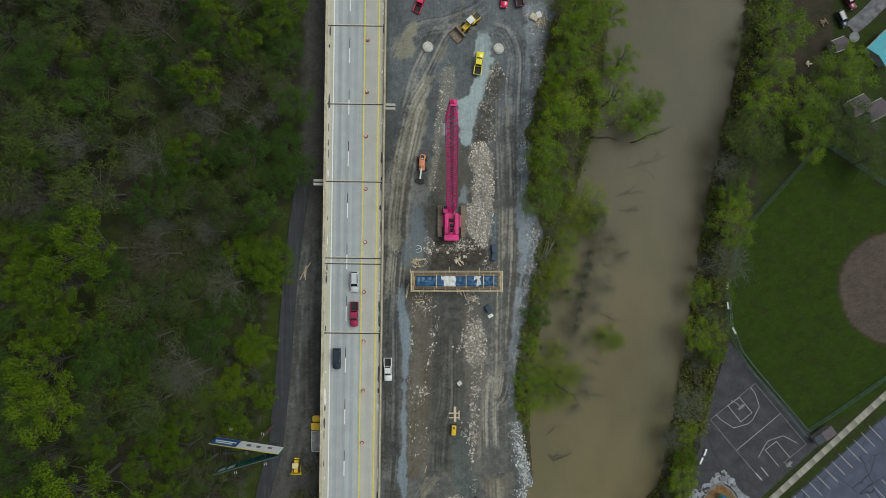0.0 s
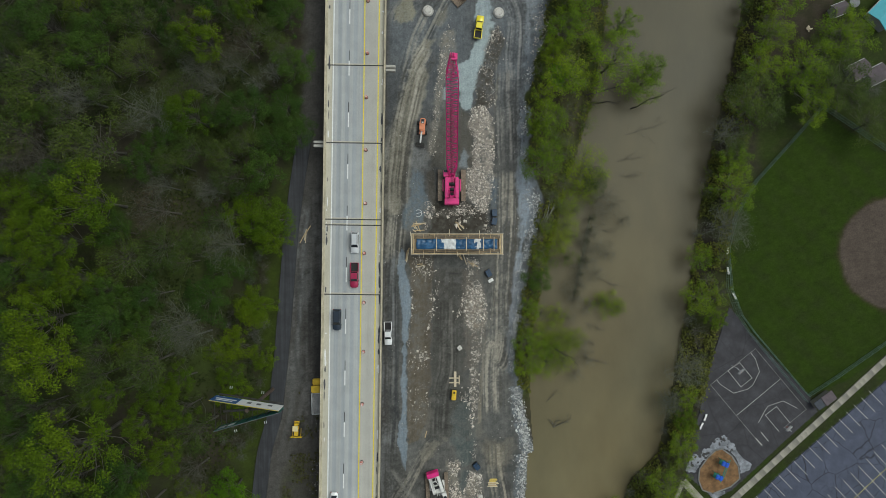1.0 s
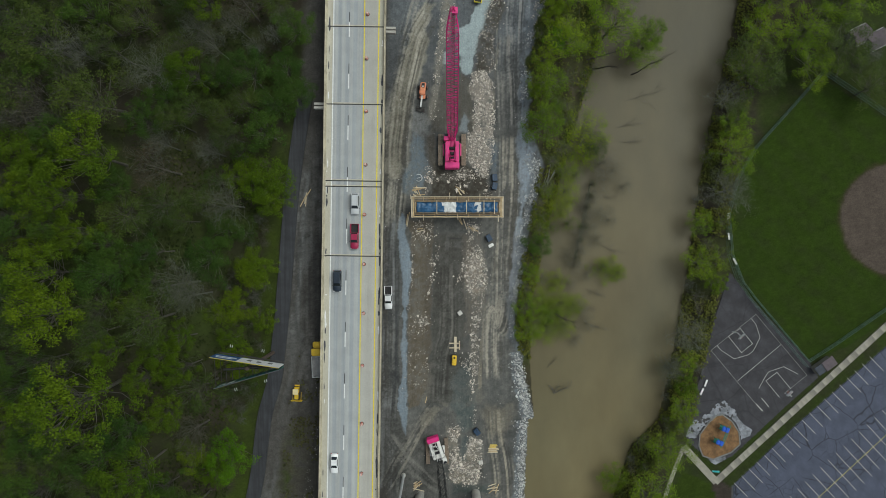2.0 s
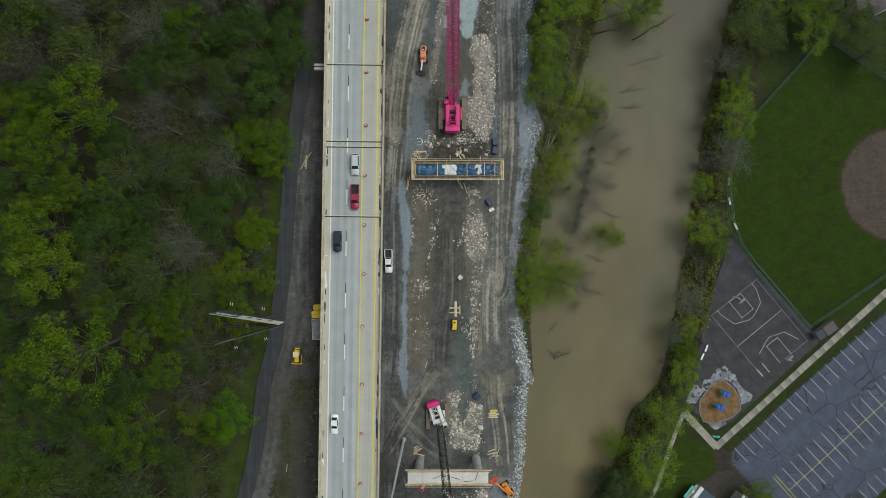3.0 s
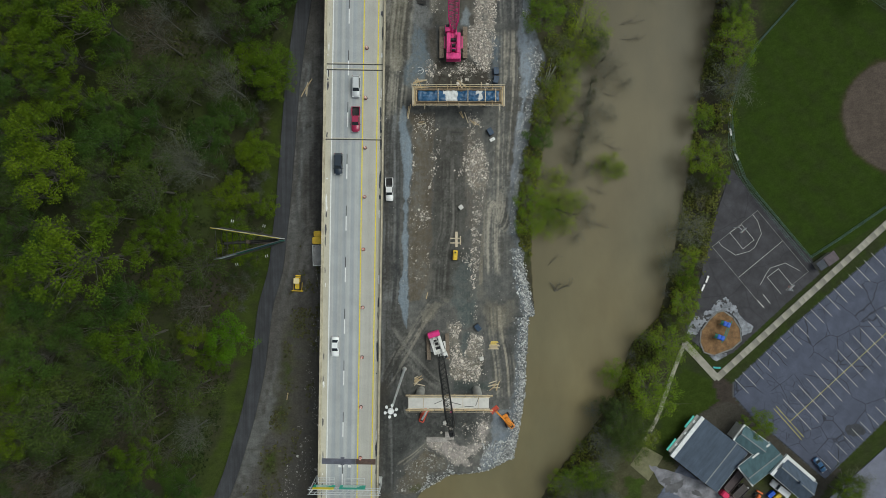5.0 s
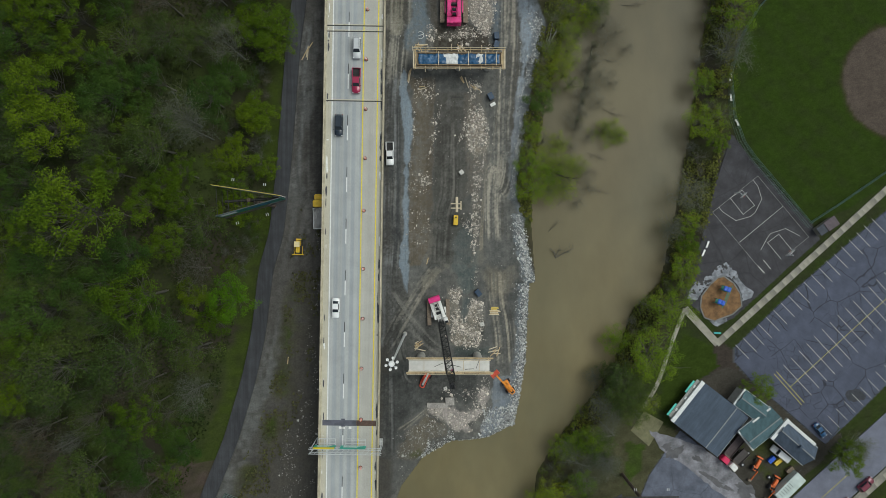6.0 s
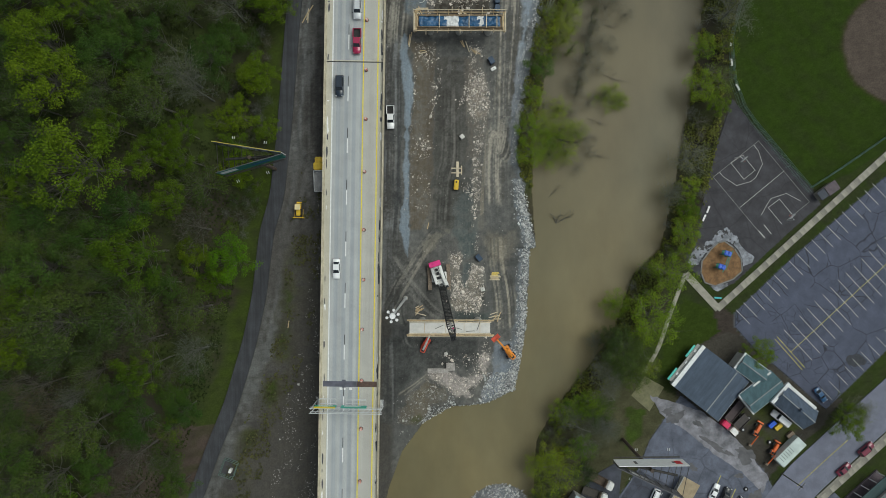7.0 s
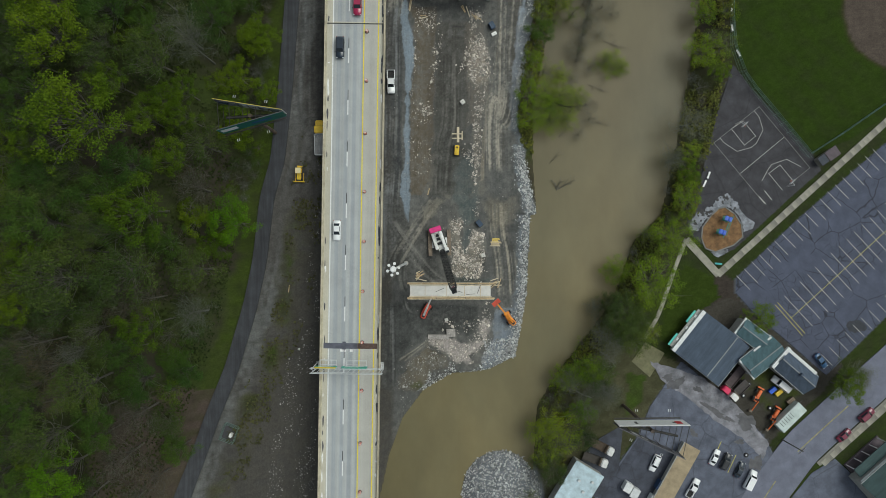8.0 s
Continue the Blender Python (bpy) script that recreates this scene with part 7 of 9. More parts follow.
for x in (-6.2, -1.0, 3.5, 7.4):
    part("bearing_strip", boxed(x - .05, x + .05, -1.2, 1.2, H + .004, H + .03), timber, cap)
for x, y, a in ((-2.6, .2, 24), (1.9, -.1, -14), (5.0, -.8, 4), (7.0, .4, 70)):
    part("steel_bar", box(bmesh.new(), -1.1, 1.1, -.05, .05, H + .02, H + .12, m=pose(x, y, 0, 0, 0, a)), black_steel, cap)

# high-mast light
x, y = -10.35, -77.5
mast = thing("high_mast_light", stands(x, y, 0, -0.2), "tall galvanised high-mast light with a ring of lamps", "light mast")
top = 43.4 - ground_z(x, y)
part("pole", tubed((0, 0, 0), (0, 0, top - .6), .36, .17, 14), galvanised, mast)
part("base_flange", tubed((0, 0, 0), (0, 0, .5), .65, .6, 16), concrete, mast)
part("head_plate", tubed((0, 0, top - .6), (0, 0, top - .1), .62, .45, 18), sign_white, mast)
for k in range(6):
    a = k * math.pi / 3 + 0.3
    c, s = math.cos(a), math.sin(a)
    lum = part("lamp", tubed((c * 1.15, s * 1.15, top - .75), (c * 1.15, s * 1.15, top - .35), .30, .24, 14), sign_white, mast)
    part("lamp_arm", tubed((c * .4, s * .4, top - .45), (c * 1.0, s * 1.0, top - .45), .06, sides=6), galvanised, mast)

# shafts started for the next pier
for px, py in ((-3.95, 52.22), (14.40, 52.01)):
    sh = thing("drilled_shaft", stands(px, py, 20, -0.1), "round pale concrete shaft stub rising from dirt", "concrete shaft", "shafts")
    part("shaft", tubed((0, 0, 0), (0, 0, .8), 1.15, sides=28), bare_concrete, sh)
    bm = bmesh.new()
    for k in range(14):
        a = k * 2 * math.pi / 14
        tube(bm, (.8 * math.cos(a), .8 * math.sin(a), .8), (.8 * math.cos(a), .8 * math.sin(a), 1.5), .035, sides=5)
    part("rebar", bm, rust_steel, sh)
    part("collar", tubed((0, 0, .0), (0, 0, .5), 1.5, 1.4, 24), concrete, sh)


def loader(m):
    w = thing("wheel_loader", m, "yellow wheel loader with a rusty bucket on dirt", "wheel loader")
    part("rear_body", boxed(-1.1, 1.1, -4.0, -.6, .9, 2.2, bevel=0.18), cat_yellow, w)
    part("engine_grille", boxed(-.9, .9, -4.05, -2.4, 2.2, 2.45, bevel=0.05), steel_dark, w)
    c = part("cab", boxed(-.85, .85, -1.6, .1, 2.2, 3.4, bevel=0.1), glass_dark, w)
    part("cab_roof", boxed(-.95, .95, -1.75, .25, 3.4, 3.55, bevel=0.05), crane_white, c)
    part("front_frame", boxed(-.7, .7, -.3, 2.2, .9, 1.7, bevel=0.1), cat_yellow, w)
    bm = bmesh.new()
    for s in (-.65, .65):
        box(bm, s - .14, s + .14, .2, 3.4, -.2, .2, bevel=0.04, m=pose(0, 0, 1.6, -14, 0, 0))
    part("lift_arm", bm, cat_yellow, w)
    bm = bmesh.new()
    prof = [(2.9, .3), (6.0, .15), (6.1, .25), (3.6, .5), (3.25, 1.3), (3.6, 1.75), (3.4, 1.8), (2.9, 1.3)]
    e = [[bm.verts.new((x, y, z)) for y, z in prof] for x in (-2.0, 2.0)]
    for i in range(8):
        bm.faces.new((e[0][i], e[0][(i + 1) % 8], e[1][(i + 1) % 8], e[1][i]))
    bm.faces.new(e[0]), bm.faces.new(e[1][::-1])
    b = part("bucket", bm, rust_steel, w, "rusty earth-stained bucket")
    for x in (-2.03, 2.03):
        part("bucket_side", boxed(x - .05, x + .05, 3.0, 6.0, .2, 1.3), rust_steel, b)
    for k in range(6):
        part("tooth", boxed(-1.85 + .74 * k - .07, -1.85 + .74 * k + .07, 6.0, 6.3, .15, .25), rust_steel, b)
    for sx in (-1.15, 1.15):
        for sy in (1.1, -2.4):
            q = part("wheel", tubed((sx - .3, sy, .75), (sx + .3, sy, .75), .75, sides=18), rubber, w)
            part("rim", tubed((sx - .315, sy, .75), (sx + .315, sy, .75), .4, sides=14), cat_yellow, q)
    return w


lx, ly = 6.57, 57.71
loader(stands(lx, ly, heading(-1.0, -0.9)) @ Matrix.Scale(0.85, 4))


def dozer(m, label):
    d = thing("bulldozer", m, label, "bulldozer")
    for s in (-.95, .95):
        part("track", boxed(s - .25, s + .25, -1.5, 1.5, .05, .85, bevel=0.22), steel_dark, d)
    part("hood", boxed(-.6, .6, -.2, 1.6, .6, 1.5, bevel=0.12), cat_yellow, d)
    part("seat_deck", boxed(-.75, .75, -1.6, -.2, .6, 1.3, bevel=0.08), cat_yellow, d)
    bm = boxed(-.85, .85, -1.35, .1, 2.45, 2.58, bevel=0.05)
    part("canopy", bm, plain("cream_canopy", (0.72, 0.62, 0.35), 0.5, vary=0.1), d)
    for s in (-.75, .75):
        for y in (-1.25, 0):
            part("canopy_post", boxed(s - .05, s + .05, y - .05, y + .05, 1.25, 2.46), steel_dark, d)
    for s in (-1.25, 1.25):
        part("push_arm", boxed(s - .07, s + .07, -.2, 2.0, .35, .55), cat_yellow, d)
    part("blade", box(bmesh.new(), -1.7, 1.7, 2.0, 2.22, .1, 1.1, bevel=0.05), cat_yellow, d)
    part("ripper", boxed(-.8, .8, -2.1, -1.75, .4, .7, bevel=0.04), cat_yellow, d)
    return d


dx, dy = -37.01, -54.80
dozer(stands(dx, dy, 178) @ Matrix.Diagonal((.82, .95, .9, 1)), "small yellow bulldozer with a cream canopy on dark dirt")


def dump_truck(m, label):
    d = thing("dump_truck", m, label, "dump truck")
    part("frame", boxed(-.55, .55, -4.2, 4.0, .75, 1.05), steel_dark, d)
    c = part("cab", boxed(-1.15, 1.15, 1.1, 2.9, 1.0, 2.9, bevel=0.18), cat_yellow, d)
    part("windscreen", boxed(-1.0, 1.0, 2.75, 2.93, 1.95, 2.7, bevel=0.03), glass_dark, c)
    part("hood", boxed(-.95, .95, 2.9, 4.4, .95, 1.95, bevel=0.2), cat_yellow, d)
    bed = part("bed", boxed(-1.25, 1.25, -4.3, .9, 1.15, 1.35), galvanised, d, "grey steel tipping bed")
    for x in (-1.2, 1.2):
        part("bed_side", boxed(x - .06, x + .06, -4.3, .9, 1.3, 2.5, bevel=0.03), galvanised, bed)
    for y in (-4.25, .85):
        part("bed_end", boxed(-1.14, 1.14, y - .06, y + .06, 1.3, 2.6), galvanised, bed)
    part("load", mesh_of("load", *cloth(-1.12, 1.12, -4.15, .75, 2.25, .3, 5), plain("tan_fill", (0.3, 0.3, 0.3), .9), True), None, bed, "grey stone load")
    for x in (-1.05, 1.05):
        for y in (3.3, -1.6, -2.9):
            w = part("wheel", tubed((x - .2, y, .52), (x + .2, y, .52), .52, sides=16), rubber, d)
            part("rim", tubed((x - .21, y, .52), (x + .21, y, .52), .28, sides=12), rim_metal, w)
    return d


dx, dy = -31.56, -46.08
dump_truck(stands(dx, dy, 2), "yellow dump truck with a grey bed parked beside the viaduct")

# parked site vehicles
car(stands(-14.15, -30.92, 181), "white", "pickup", "white pickup truck parked on the haul road", "site vehicles")
car(stands(9.21, 47.83, -8), "yellow", "pickup", "bright yellow pickup truck with a black bed liner", "site vehicles")
car(stands(-5.83, 63.44, -22), "red", "pickup", "crimson pickup truck parked at the yard edge", "site vehicles")
car(stands(16.01, 65.38, 175), "red", "pickup", "crimson pickup truck beside another on dirt", "site vehicles")
car(stands(19.54, 65.68, 10), "maroon", "pickup", "dark red pickup truck on pale gravel", "site vehicles")


def timbers(x, y, n, long, turn, fan, label, mat=None, seed=1, stack=False):
    """Loose or stacked boards."""
    r = random.Random(seed)
    p = thing("timber_stack" if stack else "loose_timber", stands(x, y, turn, 0.0), label, "timber", "timber on the site")
    for k in range(n):
        L = long * r.uniform(.55, 1.0)
        if stack:
            m2 = Matrix.Translation((r.uniform(-.1, .1), (k % 5 - 2) * .26, .10 + .13 * (k // 5)))
        else:
            m2 = pose(r.uniform(-1, 1) * long * .28, r.uniform(-1, 1) * long * .28, .16 + .07 * k * .5, r.uniform(-3, 3), r.uniform(-2, 2), r.uniform(-fan, fan))
        part("board", box(bmesh.new(), -L / 2, L / 2, -.11, .11, -.06, .06, m=m2), mat or (timber_pale if k % 2 else timber), p)
    return p


timbers(-7.32, -3.22, 9, 4.0, -20, 50, "loose pale timber boards dropped on gravel", seed=2)
timbers(4.13, -3.10, 4, 3.0, -50, 25, "loose pale boards lying on dark mud", seed=3)
timbers(5.03, -11.68, 3, 3.0, -65, 12, "loose boards beside the formwork", seed=4)
timbers(7.54, -13.46, 3, 2.6, -40, 14, "loose boards on rubble beside the formwork", seed=5)
timbers(-7.56, -81.09, 8, 3.4, 10, 60, "heap of loose boards beside the pier cap", seed=6)
timbers(13.46, -82.73, 6, 3.6, 35, 40, "sticks and boards leaning by the pier cap", seed=7)
timbers(13.21, -72.38, 10, 3.6, 0, 0, "neat stack of pale timbers on dirt", seed=8, stack=True)
timbers(13.20, -71.47, 5, 2.9, 0, 0, "short stack of yellow form boards", plain("yellow_form_board", (0.66, 0.5, 0.12), .7), seed=9, stack=True)
timbers(-34.42, -5.71, 5, 3.4, 70, 18, "loose boards on bare earth by the viaduct", seed=10)
timbers(-4.06, -58.78, 1, 2.4, 75, 2, "single pale timber lying on dirt", seed=11)
timbers(-40.00, -84.29, 1, 2.4, 82, 2, "single yellow-tan timber on earth", seed=12)
timbers(-8.61, -10.79, 3, 4.2, 85, 8, "long boards leaning out beside formwork", seed=13)
timbers(-6.47, -13.54, 2, 3.0, 10, 8, "loose boards on stony dirt", seed=14)
# timber frame and yellow box on the lane
x, y = 3.14, -43.62
fr = thing("timber_crib", stands(x, y, 0, 0.0), "H-shaped frame of pale timbers on packed dirt", "timber frame")
for a in ((-.3, .35, -2.0, 2.0), (-1.6, 1.2, .1, .4), (-1.6, 1.2, -1.1, -.8), (.95, 1.25, -1.4, .9)):
    part("board", boxed(a[0], a[1], a[2], a[3], .05, .3 if a[1] < 1 else .2, bevel=0.02), timber_pale, fr)
x, y = 2.85, -47.77
bx = thing("trench_roller", stands(x, y, -4), "small yellow trench roller parked on packed dirt", "roller")
part("body", boxed(-.6, .6, -1.3, 1.3, .45, 1.2, bevel=0.12), cat_yellow, bx)
part("engine_cover", boxed(-.45, .45, -.9, .4, 1.2, 1.45, bevel=0.08), cat_yellow, bx)
for y2 in (-1.0, 1.0):
    part("roller_wheel", tubed((-.72, y2, .45), (.72, y2, .45), .45, sides=20), steel_dark, bx)
part("seat", boxed(-.2, .2, .5, .9, 1.2, 1.5, bevel=0.05), rubber, bx)


dusty_concrete = plain("dusty_concrete", (0.40, 0.375, 0.35), 0.9, vary=0.45, scale=0.9, fine=4.0)


def slab_thing(x, y, w, d, h, turn, label, mat=None, name="concrete_block"):
    b = thing(name, stands(x, y, turn, -0.05), label, name.replace("_", " "), "loose blocks")
    part("block", boxed(-w / 2, w / 2, -d / 2, d / 2, 0, h, bevel=0.04), mat or bare_concrete, b)
    part("lifting_eye", tubed((0, 0, h), (0, 0, h + .12), .06, sides=8), steel_dark, b)
    return b


slab_thing(4.31, -35.23, 1.1, 1.1, .8, 38, "square pale concrete block on packed dirt")
slab_thing(-1.88, -97.38, 5.6, 1.2, .6, 0, "long pale concrete slab among rubble", dusty_concrete)
slab_thing(1.46, -96.30, 2.4, 2.0, .8, 2, "pale square concrete slab among rubble", dusty_concrete)
slab_thing(0.24, -92.80, .9, .8, .7, 20, "small pale concrete block on dark dirt")
slab_thing(10.02, -75.42, 1.1, 1.0, .8, 15, "pale concrete block on dirt")
# generators, tanks and coils
gen_blue = plain("generator_blue", (0.02, 0.05, 0.10), 0.4, vary=0.2)
for px, py, turn in ((11.86, -15.56, 30), (13.34, 0.15, 5), (8.90, -66.97, 40), (13.34, -2.07, -12)):
    ge = thing("generator", stands(px, py, turn), "small dark blue generator set on dirt", "generator", "generators")
    part("housing", boxed(-.65, .65, -.9, .9, .35, 1.35, bevel=0.1), gen_blue, ge)
    part("skid", boxed(-.7, .7, -1.05, 1.05, .1, .35, bevel=0.03), steel_dark, ge)
    part("exhaust", tubed((.3, .5, 1.35), (.3, .5, 1.7), .06), steel_dark, ge)
slab_thing(12.46, -17.50, 1.4, .8, .6, 30, "white plastic crate on dirt", crane_white, "crate")
ci = thing("cable_reel", stands(-6.46, 0.00, 20, .18), "dark hose coil lying flat on blue-grey gravel", "hose coil")
bm = bmesh.new()
for k in range(28):
    a, b2 = 2 * math.pi * k / 28, 2 * math.pi * (k + 1) / 28
    tube(bm, (.9 * math.cos(a), .9 * math.sin(a), .1), (.9 * math.cos(b2), .9 * math.sin(b2), .1), .09, sides=5, cap=False)
part("hose", bm, galvanised, ci)
part("hub", boxed(-.85, .85, -.06, .06, .05, .12), galvanised, ci)
# clutter by the upper bank
timbers(26.44, 0.15, 6, 6.0, 70, 16, "bleached driftwood logs on the wooded bank", bark_pale, seed=16)
timbers(25.88, 59.70, 7, 3.2, 80, 45, "pile of planks beside the bank", seed=15)
slab_thing(23.67, 60.14, 1.6, 2.0, .8, 60, "pale pallet of bagged goods", timber_pale, "pallet")
slab_thing(24.85, 60.72, 1.2, 1.6, .9, 20, "white pallet load on gravel", crane_white, "pallet")

# ---- park, yards and houses east of the river ----
lot_asphalt = streaked("sealed_parking_asphalt", (0.070, 0.081, 0.124), (0.25, 0.25, 1), vary=0.2, cracks=1.0, crack_scale=0.15)
court_asphalt = streaked("court_asphalt", (0.047, 0.046, 0.054), (0.3, 0.3, 1), vary=0.32, cracks=0.4, crack_scale=0.10)
yard_asphalt = streaked("yard_asphalt", (0.115, 0.128, 0.172), (0.3, 0.3, 1), vary=0.28, cracks=0.4, crack_scale=0.10)
street_asphalt = streaked("street_asphalt", (0.158, 0.168, 0.222), (0.3, 0.3, 1), vary=0.15, cracks=0.12, crack_scale=0.12)
walk_concrete = plain("pavement_concrete", (0.32, 0.305, 0.255), 0.85, vary=0.3, scale=0.35)
walk_dark = plain("pavement_concrete_stained", (0.22, 0.21, 0.18), 0.85, vary=0.25, scale=0.5)
apron_concrete = streaked("apron_concrete", (0.245, 0.243, 0.272), (0.4, 0.4, 1), vary=0.4, cracks=0.2, crack_scale=0.2)
line_white = plain("worn_white_paint", (0.46, 0.46, 0.44), 0.7, vary=0.4, scale=1.4, fine=4)
line_worn = plain("faded_court_paint", (0.26, 0.26, 0.25), 0.75, vary=0.6, scale=0.6, fine=3)
line_faded = plain("faded_yellow_paint", (0.32, 0.30, 0.15), 0.75, vary=0.5, scale=0.8, fine=3)
line_yellow = plain("worn_yellow_paint", (0.46, 0.42, 0.10), 0.7, vary=0.4, scale=1.4, fine=4)
structure("court", slab(COURT, -0.6, 0.06), court_asphalt, "cracked dark asphalt playground court beside the ball field", "court")
structure("parking_lot", slab(LOT, -0.6, 0.07), lot_asphalt, "blue-grey asphalt parking lot with sealed cracks", "parking lot")
structure("yard", slab(YARD, -0.6, 0.06), yard_asphalt, "patched grey asphalt yard behind the billboard", "yard")
structure("street", ribbon([(75.80, -159.38), (83.99, -141.51), (94.89, -126.53), (107.15, -115.19), (122.09, -101.58), (151.92, -74.73)], 10.5, 0.05, z=0.05, thick=0.5), street_asphalt, "worn grey two-way street with a faded centre line", "street")
apron_rng = random.Random(21)
line_a = [(54.44, -103.58), (61.22, -105.37), (68.00, -107.76), (74.79, -112.26), (80.85, -118.58), (86.45, -125.50)]
line_b = [(84.67, -129.43), (78.92, -123.87), (71.37, -118.91), (64.26, -112.90), (57.47, -108.40)]
ragged = []
for (x0, y0), (x1, y1) in zip(line_a + line_b, (line_a + line_b)[1:] + line_a[:1]):
    for k in range(7):
        ragged.append((x0 + (x1 - x0) * k / 7 + apron_rng.gauss(0, .14), y0 + (y1 - y0) * k / 7 + apron_rng.gauss(0, .14)))
structure("apron", extruded(ragged, -0.5, 0.082), apron_concrete, "pale patched concrete apron along the depot", "pavement")
wet_patch = plain("damp_dark_asphalt", (0.115, 0.114, 0.122), .8, vary=.35, scale=.5)
for k, (cx, cy, rx2, ry2, turn) in enumerate(((61.39, -109.44, 2.4, 1.3, 40), (71.51, -116.65, 3.4, .8, -32), (80.10, -119.49, 3.0, 1.7, -30), (78.47, -124.92, 1.1, .7, -20), (82.87, -130.64, 1.5, 2.2, 0), (66.12, -122.70, 1.1, .8, -40), (67.41, -111.08, 1.6, .6, -35), (75.58, -118.90, 1.5, .5, -35), (59.27, -107.79, 1.5, .8, 20))):
    ph = [apron_rng.uniform(0, 6.28) for _ in range(4)]
    pts = []
    for q in range(40):
        a = q * math.pi / 20
        f = 1 + .22 * math.sin(2 * a + ph[0]) + .18 * math.sin(3 * a + ph[1]) + .12 * math.sin(7 * a + ph[2]) + .09 * math.sin(11 * a + ph[3])
        x, y = rx2 * f * math.cos(a), ry2 * f * math.sin(a)
        pts.append((cx + x * math.cos(radians(turn)) - y * math.sin(radians(turn)), cy + x * math.sin(radians(turn)) + y * math.cos(radians(turn))))
    structure("tar_stain", extruded(pts, -.02, .086 + .0008 * k), wet_patch, "dark damp stain on the worn apron", "patch")
structure("sealed_asphalt", slab([(51.82, -123.49), (62.08, -128.74), (55.83, -143.57), (38.35, -143.62)], -.3, .068), streaked("sealed_yard_asphalt", (0.064, 0.071, 0.096), (0.3, 0.3, 1), vary=0.3, cracks=0.5, crack_scale=0.2), "dark sealed asphalt of the back yard", "yard")
structure("sealed_apron", slab([(47.4, -120.5), (41.3, -124.0), (37.4, -127.7), (33.5, -135.3), (32.3, -139.8), (45.6, -139.8)], -.3, .064), streaked("oily_yard_asphalt", (0.060, 0.066, 0.086), (0.3, 0.3, 1), vary=0.35), "dark oily asphalt behind the workshop", "yard")
structure("footpath", ribbon([(63.90, -71.05), (60.64, -79.48), (56.64, -91.53), (52.91, -97.56)], 1.0, 0.1, z=0.06, thick=0.5), walk_concrete, "narrow concrete footpath along the wooded bank", "footpath")
structure("old_pad", extruded([(49.62, -103.59), (53.21, -98.46), (58.34, -101.31), (54.46, -107.80)], -0.5, 0.07), plain("mossy_concrete", (0.17, 0.165, 0.09), 0.9, vary=0.4, scale=0.4), "mossy cracked concrete pad under the trees", "pad")


def stroke(pts, width, z, mat, name="court_line", label="faded white court marking", closed=False):
    """A painted line along an outline."""
    bm = bmesh.new()
    pts = [Vector(p) for p in pts]
    for a, b in zip(pts, pts[1:] + (pts[:1] if closed else [])):
        d = (b - a).normalized()
        s, e = Vector((-d.y, d.x)) * width / 2, d * width * .4
        q = [a - e - s, b + e - s, b + e + s, a - e + s]
        low, top = [bm.verts.new((p.x, p.y, z - .03)) for p in q], [bm.verts.new((p.x, p.y, z)) for p in q]
        bm.faces.new(top)
        for i in range(4):
            bm.faces.new((low[i], low[(i + 1) % 4], top[(i + 1) % 4], top[i]))
    return structure(name, bm, mat, label, "marking")


ZC = 0.068
stroke([(84.75, -61.59), (71.16, -45.41), (83.12, -35.78), (96.7, -51.95), (90.6, -56.9)], .11, ZC, line_worn)
stroke([(89.76, -43.86), (78.4, -53.35)], .12, ZC + .002, line_white)
stroke([(75.79, -41.65), (79.27, -45.99), (82.25, -43.58), (78.93, -39.54)], .12, ZC + .002, line_white, closed=True)
stroke([(72.81, -44.05), (73.71, -45.25), (77.32, -47.64), (81.07, -46.58), (82.41, -45.53), (84.2, -41.93), (83.13, -38.48), (81.92, -36.98)], .12, ZC + .002, line_white)
stroke([(92.37, -55.56), (88.74, -51.22), (85.76, -53.48), (89.38, -57.82)], .12, ZC + .002, line_white)
stroke([(83.97, -55.43), (85.6, -52.43), (86.49, -51.07), (90.54, -49.71), (94.3, -51.66)], .12, ZC + .002, line_white)
stroke([(83.24, -59.64), (84.9, -61.44)], .2, ZC + .003, line_white)
stroke([(84.73, -58.13), (86.54, -60.38)], .2, ZC + .003, line_white)


def px_turn(dx, dy):
    return heading(dx, -dy)


# parking stalls
for k in range(-4, 15):
    x, y = 85.40, -73.25
    sx, sy, lx2, ly2 = 13.3 * .1506, 12.4 * .1506, 23.5 * .1506, -24 * .1506
    a = (x + sx * k, y + sy * k)
    stroke([a, (a[0] + lx2, a[1] + ly2)], .13, .078, line_white, "stall_line", "faded white parking stall line")
(ax, ay), (bx2, by2) = (91.97, -91.88), (121.82, -64.14)
stroke([(ax, ay), (bx2, by2)], .13, .080, line_yellow, "stall_line", "faded yellow parking centre line")
for k in range(0, 15):
    x, y = 93.88, -90.00
    x, y = x + 13.6 * .1506 * k, y + 12.6 * .1506 * k
    stroke([(x - 3.69, y + 3.95), (x + 3.69, y - 3.95)], .13, .078, line_white, "stall_line", "faded white parking stall line")
for k in range(-2, 7):
    x, y = 112.69, -89.87
    stroke([(x - 2.1 * k, y - 1.96 * k), (x - 2.1 * k + 2.86, y - 1.96 * k - 2.86)], .11, .078, line_white, "stall_line", "worn white parking stall line")
rng = random.Random(21)
sx, sy = 109.27, -94.09
structure("asphalt_patch", extruded([(sx + r3 * math.cos(a + .9), sy + .62 * r3 * math.sin(a + .9)) for a, r3 in ((k * .26, rng.uniform(2.4, 3.1)) for k in range(24))], 0, .075), plain("fresh_asphalt", (0.042, 0.046, 0.056), .9, vary=.3), "dark repair patch in the parking lot", "patch")
